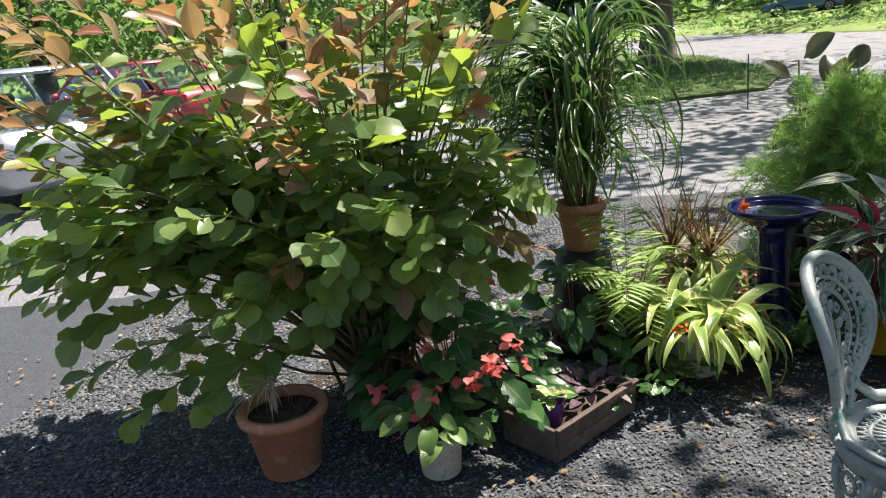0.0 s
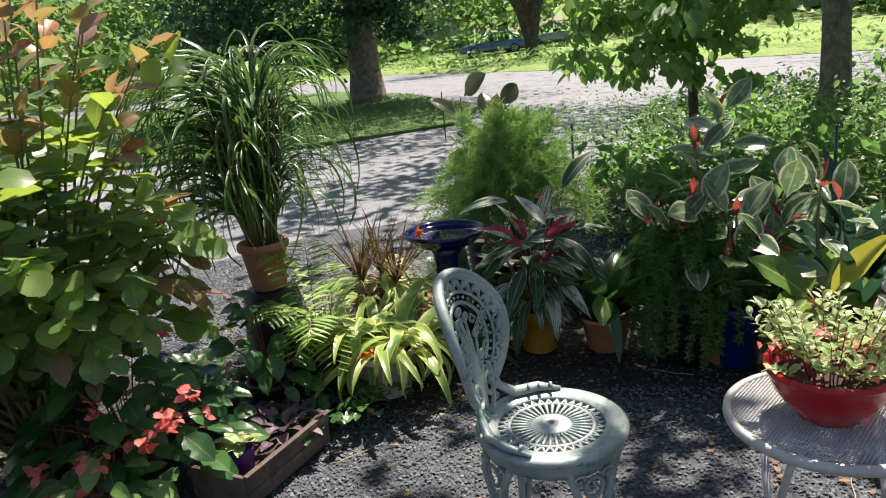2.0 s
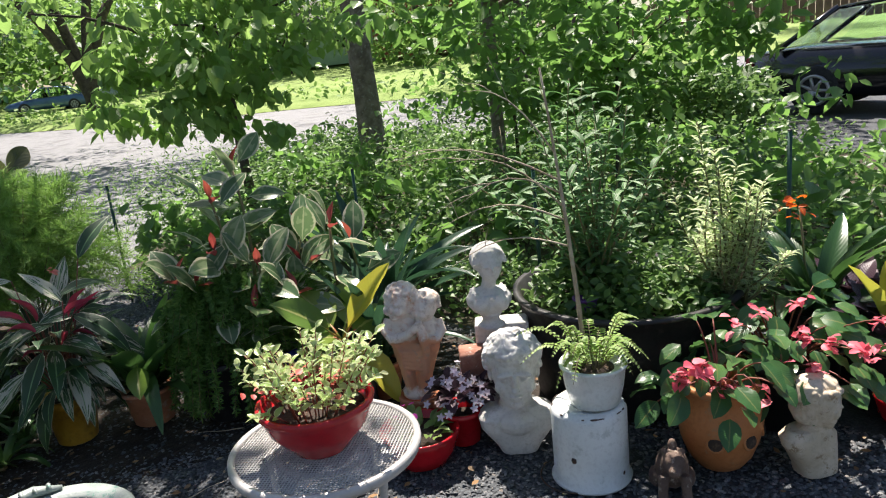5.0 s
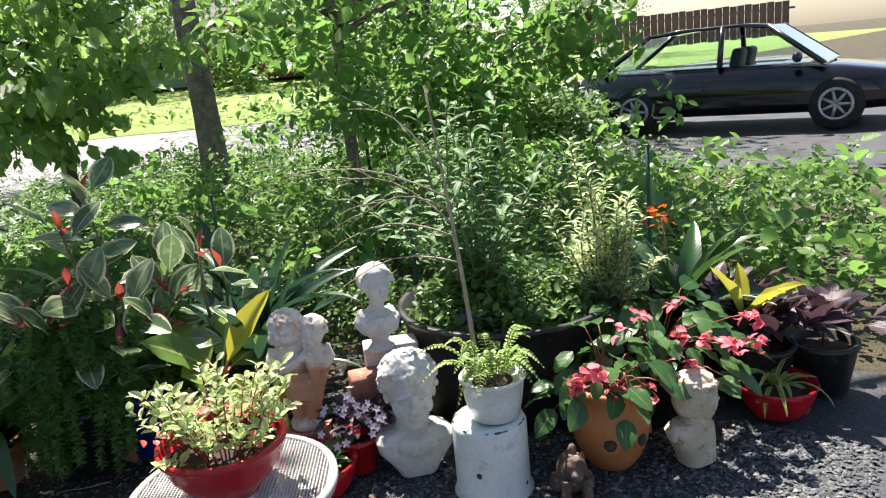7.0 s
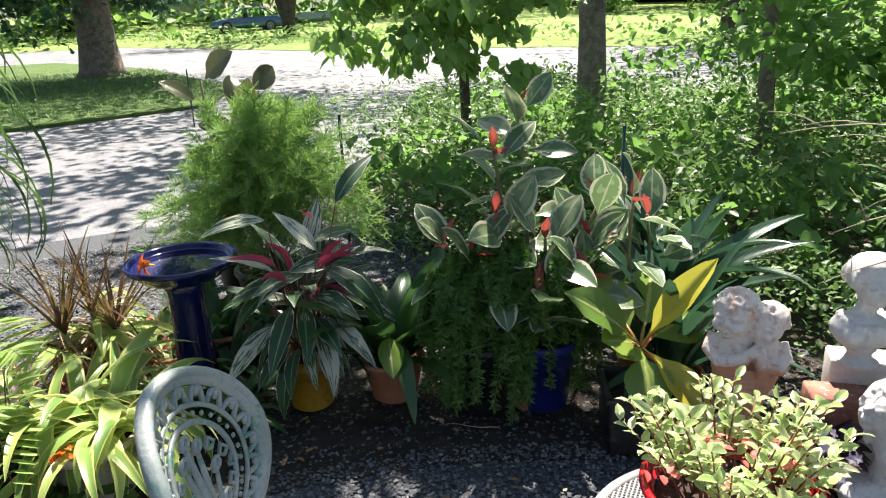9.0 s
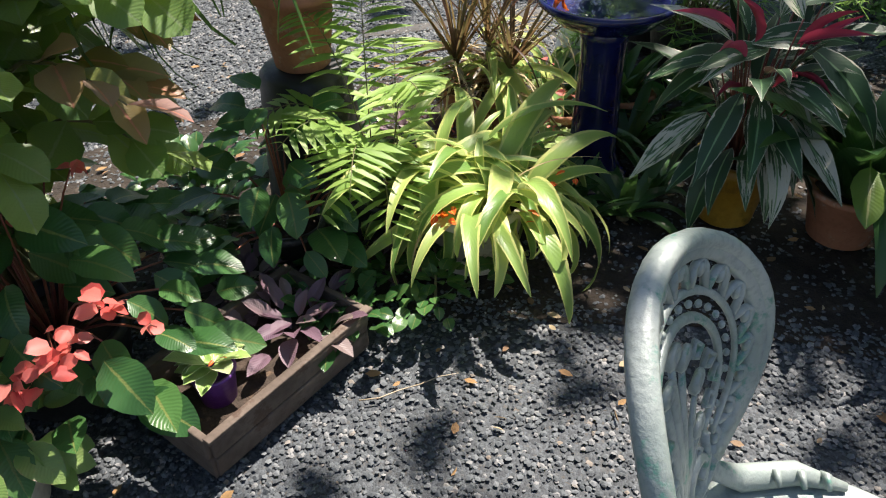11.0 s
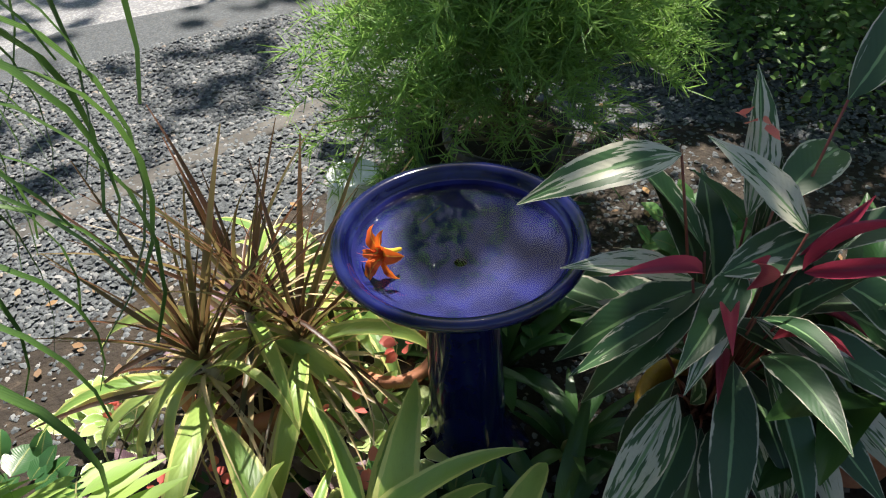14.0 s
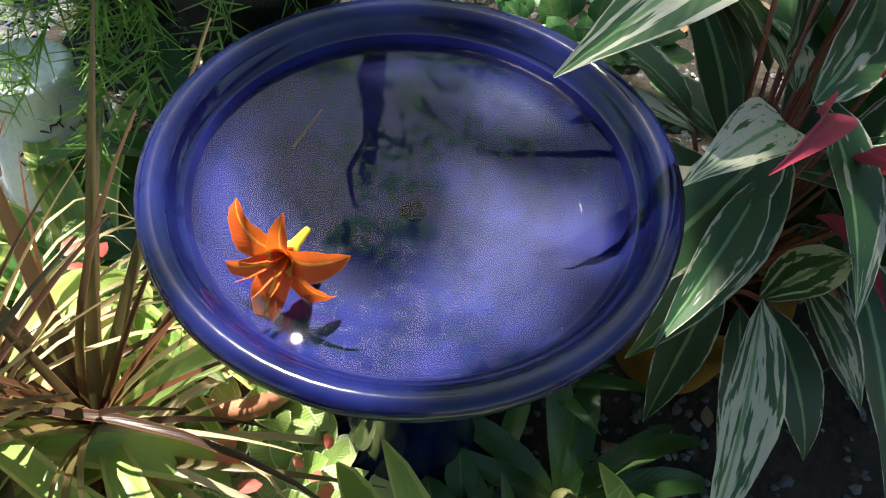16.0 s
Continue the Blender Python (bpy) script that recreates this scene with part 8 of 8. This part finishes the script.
# ---- black tub with tall shrubs ----
def black_tub():
    at = Vector((3.4, 1.2, 0.0))
    t = thing("planter_tub", "large round black plastic tub holding tall shrubs", "tub", at)
    Geo().lathe([(0.34, 0.0), (0.36, 0.01), (0.4, 0.3), (0.42, 0.4), (0.435, 0.405), (0.435, 0.42), (0.41, 0.42), (0.395, 0.36), (0.38, 0.35)], 56).part("tub_body", M_BLACKPOT, t)
    Geo().lathe([(0.385, 0.345), (0.2, 0.37), (0.02, 0.375)], 30).part("soil", M_SOIL, t)
    r = random.Random(111)
    def shrub(name, label, ends, mesh_set, size, per, stem_m, seed, foot):
        s = thing(name, label, "shrub", at + Vector((*foot, 0.36)))
        q = random.Random(seed)
        items = []
        for e in ends:
            pts = stem_curve((q.gauss(0, 0.02), q.gauss(0, 0.02), 0), e, (q.gauss(0, 0.03), q.gauss(0, 0.03), 0), 8)
            Geo().tube(pts, [0.006 - 0.004 * k / 7 for k in range(8)], 5).part("stem", stem_m, s)
            n = int(per * Vector(e).length)
            for k in range(n):
                p, d = along(pts, 0.15 + 0.85 * k / n)
                a = k * 2.4 + q.uniform(-0.3, 0.3)
                items.append((q.choice(mesh_set), aim(p, ring_dir(a, q.uniform(-0.2, 0.6)) + d * 0.3, UP, size * q.uniform(0.7, 1.2), 1.0, q.uniform(-0.3, 0.3))))
        q.shuffle(items)
        leaves(s, items, "leaf", 300)
    shrub("variegated_shrub", "upright shrub with cream-edged narrow leaves in the tub", [(r.gauss(-0.02, 0.11), r.gauss(-0.02, 0.1), r.uniform(0.15, 0.4)) for _ in range(26)] + [(-0.06, 0.1, 0.66), (-0.02, 0.06, 0.56), (0.03, 0.0, 0.5), (0.08, -0.08, 0.44), (-0.05, 0.03, 0.5), (0.06, -0.04, 0.42), (0.0, 0.04, 0.46)], WSHRUB, 0.052, 135, M_STEM, 112, (0.13, -0.37))
    shrub("willowy_shrub", "tall grey-green shrub with willow-like leaves", [(r.gauss(0, 0.2), r.gauss(0.06, 0.2), r.uniform(0.4, 0.85)) for _ in range(26)] + [(-0.1, 0.0, 0.85), (0.05, -0.12, 0.82)], GSHRUB, 0.088, 46, M_STEM, 113, (-0.05, 0.1))
    s = thing("bare_sapling", "thin pale sapling with bare twigs", "sapling", (2.97, 1.1, 0.42))
    main = stem_curve((0, 0, -0.05), (-0.06, 0.06, 0.85), (0.01, 0, 0), 8)
    Geo().tube(main, [0.009 - 0.006 * k / 7 for k in range(8)], 6).part("stem", M_TWIG, s)
    for k, (u, e) in enumerate(((0.45, (-0.3, 0.34, 0.36)), (0.5, (-0.26, 0.3, 0.58)), (0.55, (-0.34, 0.2, 0.46)), (0.7, (-0.2, 0.26, 0.8)), (0.35, (-0.2, 0.42, 0.18)), (0.6, (-0.4, 0.44, 0.6)))):
        p, _d = along(main, u)
        q = stem_curve(p, e, (0, 0, 0.07), 7)
        Geo().tube(q, [0.0036 - 0.0027 * i / 6 for i in range(7)], 5).part("twig", M_TWIG, s)
        for j in (3, 4, 5):
            Geo().tube(stem_curve(q[j], q[j] + Vector((r.gauss(-0.05, 0.05), r.gauss(0.05, 0.05), r.gauss(0.04, 0.04))), (0, 0, 0.01), 4), [0.0016, 0.0013, 0.001, 0.0007], 4).part("twig", M_TWIG, s)
    g = np.random.RandomState(116)
    n = 2600
    a, q = g.uniform(0, 6.283, n), 0.37 * np.sqrt(g.uniform(0, 1, n))
    V, F, U = leaf_cloud(n, np.stack([q * np.cos(a), q * np.sin(a), 0.37 + 0.2 * g.uniform(0, 1, n) ** 1.5 * (1.1 - q * 1.6)], 1), 0.042, 1.0, 0.1, 117, 0.6)
    tagged(link("foliage", bulk("foliage", V, F, U, M_COVER), t), kind="stuff")
    pot("small_pot", "small purple plastic pot behind the tub rim", (3.12, 1.19, 0.37), 0.035, 0.045, 0.075, M_PURPLE, 0.003, 0.01)
    c = thing("heart_leaved_plant", "low round-leaved plant at the tub rim", "plant", at + Vector((-0.2, -0.1, 0.37)))
    leaves(c, rosette(c, BEGL, 40, (0, 0, 0.02), 0.08, (-0.2, 0.9), 115, 1.3, 0.16), "leaf", 60)
    Geo().tube([(0, 0, -0.02), (0, 0, 0.04)], [0.004, 0.003], 5).part("stem", M_STEM, c)


black_tub()


def dark_corner_plants():
    for k, (x, y, n, L) in enumerate(((3.75, 0.32, 60, 0.15), (3.95, 0.55, 60, 0.17), (3.85, 0.12, 40, 0.13))):
        t = pot("coleus", "dark purple-leaved foliage plant in a black pot", (x, y, 0.0), 0.09, 0.12, 0.2, M_BLACKPOT, 0.008, 0.02, True, "potted plant")
        leaves(t, rosette(t, DARKL, n, (0, 0, 0.3), L, (-0.5, 1.2), 120 + k, 1.0, 0.2), "leaf", 90)
        Geo().tube([(0, 0, 0.15), (0, 0, 0.36)], [0.006, 0.004], 5).part("stem", M_REDSTEM, t)
    t = pot("croton", "plant with bright yellow arching leaves in a black pot", (3.66, 0.36, 0.0), 0.07, 0.09, 0.3, M_BLACKPOT, 0.006, 0.02, True, "potted plant")
    leaves(t, [(PHILOY[0], aim((0, 0, 0.28), (-0.5, 0.5, 1.6), UP, 0.3, 0.5)), (PHILOY[1], aim((0, 0, 0.28), (0.3, -0.7, 0.9), UP, 0.28, 0.5)), (PHILOY[1], aim((0, 0, 0.28), (-0.2, -0.6, 1.1), UP, 0.24, 0.5)), (PHILOY[0], aim((0, 0, 0.28), (0.5, 0.2, 1.0), UP, 0.26, 0.5))], "leaf", 20)


dark_corner_plants()


# ---- first corner: terracotta pot, trough ----
def dry_pot():
    t = pot("dry_pot", "terracotta pot with dried stalks on the gravel", (-0.4, 1.965, 0.0), 0.1, 0.138, 0.245, M_TERRA, 0.016, 0.04, True)
    r = random.Random(131)
    items = []
    for i in range(34):
        a = r.uniform(0, 6.28)
        items.append((r.choice(STRAWB), aim((-0.03 + r.gauss(0, 0.012), r.gauss(0, 0.012), 0.33 - r.random() * 0.03), ring_dir(a, r.uniform(-0.2, 0.8)), UP, r.uniform(0.1, 0.18), 1.1)))
    leaves(t, items, "dry_blade", 60)
    for i in range(9):
        x, y = r.gauss(-0.03, 0.012), r.gauss(0, 0.012)
        Geo().tube([(x, y, 0.2), (x + r.gauss(0, 0.006), y, 0.34)], [0.005, 0.0035], 5).part("dry_stalk", M_TWIG, t)
    leaves(t, rosette(t, DARKL, 7, (0.06, 0.0, 0.215), 0.05, (0.1, 0.7), 133, 1.0, 0.04), "dead_leaf", 10)


dry_pot()


def trough():
    t = thing("planter_trough", "weathered timber planter trough with mixed small plants", "planter", (0.56, 2.2, 0.0), 50)
    L, W, h = 0.43, 0.23, 0.125
    for s in (-1, 1):
        for k, z in enumerate((0.034, 0.094)):
            Geo().box(L, 0.016, 0.058, pose(0, s * W / 2, z, s * -8, 0, 0) @ pose(0, s * 0.006 * k, 0), 0.003).part("side_board", M_WOODBOX, t)
            Geo().box(0.016, W + 0.004, 0.058, pose(s * (L / 2 + 0.004 * k), 0, z, 0, 0, 0), 0.003).part("end_board", M_WOODBOX, t)
        Geo().box(L + 0.02, 0.02, 0.01, pose(0, s * (W / 2 + 0.012), h), 0.002).part("cap_board", M_WOODBOX, t)
    Geo().box(L - 0.02, W - 0.02, 0.02, pose(0, 0, 0.06), 0.004).part("soil", M_SOIL, t)
    Geo().lathe(pot_profile(0.035, 0.045, 0.09, 0.006, 0.003, 0.01), 24, pose(-0.11, -0.01, 0.06)).part("inner_pot", M_PURPLE, t, "purple plastic pot")
    items = rosette(t, CREAM, 16, (-0.1, 0.0, 0.15), 0.085, (0.0, 0.9), 141, 1.1, 0.02) + rosette(t, PURPL, 26, (0.11, 0.0, 0.1), 0.09, (0.1, 1.0), 142, 1.0, 0.12)
    leaves(t, items, "leaf", 60)
    leaves(t, cluster(t, PETO, (-0.09, -0.03, 0.19), 4, 0.018, 5), "petal", 8)


trough()


def shade_plants():
    """Low dark plants that fill the bed between the pots."""
    r = random.Random(151)
    for k, (x, y, n, s, ms) in enumerate(((0.75, 2.55, 60, 0.055, DARKL), (0.95, 2.42, 50, 0.05, BEG), (0.55, 2.62, 70, 0.06, BEG), (0.35, 2.75, 60, 0.07, BEG), (0.72, 2.36, 60, 0.06, BEG), (0.5, 2.46, 60, 0.06, PURPL), (0.9, 2.56, 50, 0.06, BEG), (0.62, 3.2, 60, 0.08, BEG), (0.25, 3.0, 60, 0.08, BEG), (1.75, 3.25, 60, 0.08, BEG), (2.2, 3.1, 60, 0.08, BEG), (1.28, 2.78, 50, 0.07, BEG), (1.2, 3.35, 40, 0.08, CREAM), (1.45, 3.4, 46, 0.09, BEG), (0.95, 2.95, 50, 0.07, BEG))):
        t = thing("low_plant", "low leafy plant in the shade between the pots", "plant", (x, y, 0.0), group="low plants")
        leaves(t, rosette(t, ms, n, (0, 0, 0.09), s, (-0.3, 1.0), 152 + k, 1.2, 0.16), "leaf", 80)
        Geo().tube([(0, 0, -0.01), (0.004, 0, 0.1)], [0.005, 0.003], 5).part("stem", M_STEM, t)
    t = pot("empty_pot", "red-brown clay pot behind the bird bath column", (1.4, 3.18, 0.0), 0.06, 0.085, 0.14, M_TERRA, 0.01, 0.025)


shade_plants()


def pale_pot():
    t = thing("tapered_pot", "pale blue-white crackled ceramic pot standing behind the bird bath", "flower pot", (1.54, 3.68, 0.0))
    Geo().lathe([(0.105, 0.0), (0.11, 0.012), (0.102, 0.03), (0.082, 0.11), (0.062, 0.2), (0.066, 0.215), (0.058, 0.222), (0.05, 0.2), (0.01, 0.19)], 36).part("pot_body", M_ENAMEL, t)
    r = random.Random(161)
    for i in range(16):
        a, z = r.uniform(3.4, 5.9), r.uniform(0.05, 0.17)
        q = 0.107 - z * 0.225
        n = r.randint(3, 6)
        p = [((q + 0.001) * math.cos(a + 0.08 * k + r.gauss(0, 0.04)), (q + 0.001) * math.sin(a + 0.08 * k), z + r.gauss(0, 0.012)) for k in range(n)]
        Geo().tube(p, 0.0016, 4).part("crack", M_RUST, t)


pale_pot()

# ---- stakes ----
def stake(x, y, h):
    t = thing("garden_stake", "dark green steel garden stake", "stake", (x, y, 0.0), group="garden stakes")
    g = Geo().tube([(0, 0, -0.05), (0.0, 0, h * 0.5), (0, 0, h)], 0.009, 8)
    g.part("rod", M_STAKE, t)
    Geo().ball((0, 0, h), (0.0095, 0.0095, 0.006)).part("cap", M_BLACKPOT, t)


for _x, _y, _h in ((2.69, 4.44, 0.76), (3.5, 2.98, 0.77), (3.6, 1.78, 0.8), (3.9, 0.78, 0.93), (4.2, -0.1, 0.8), (3.15, 10.3, 0.7)):
    stake(_x, _y, _h)
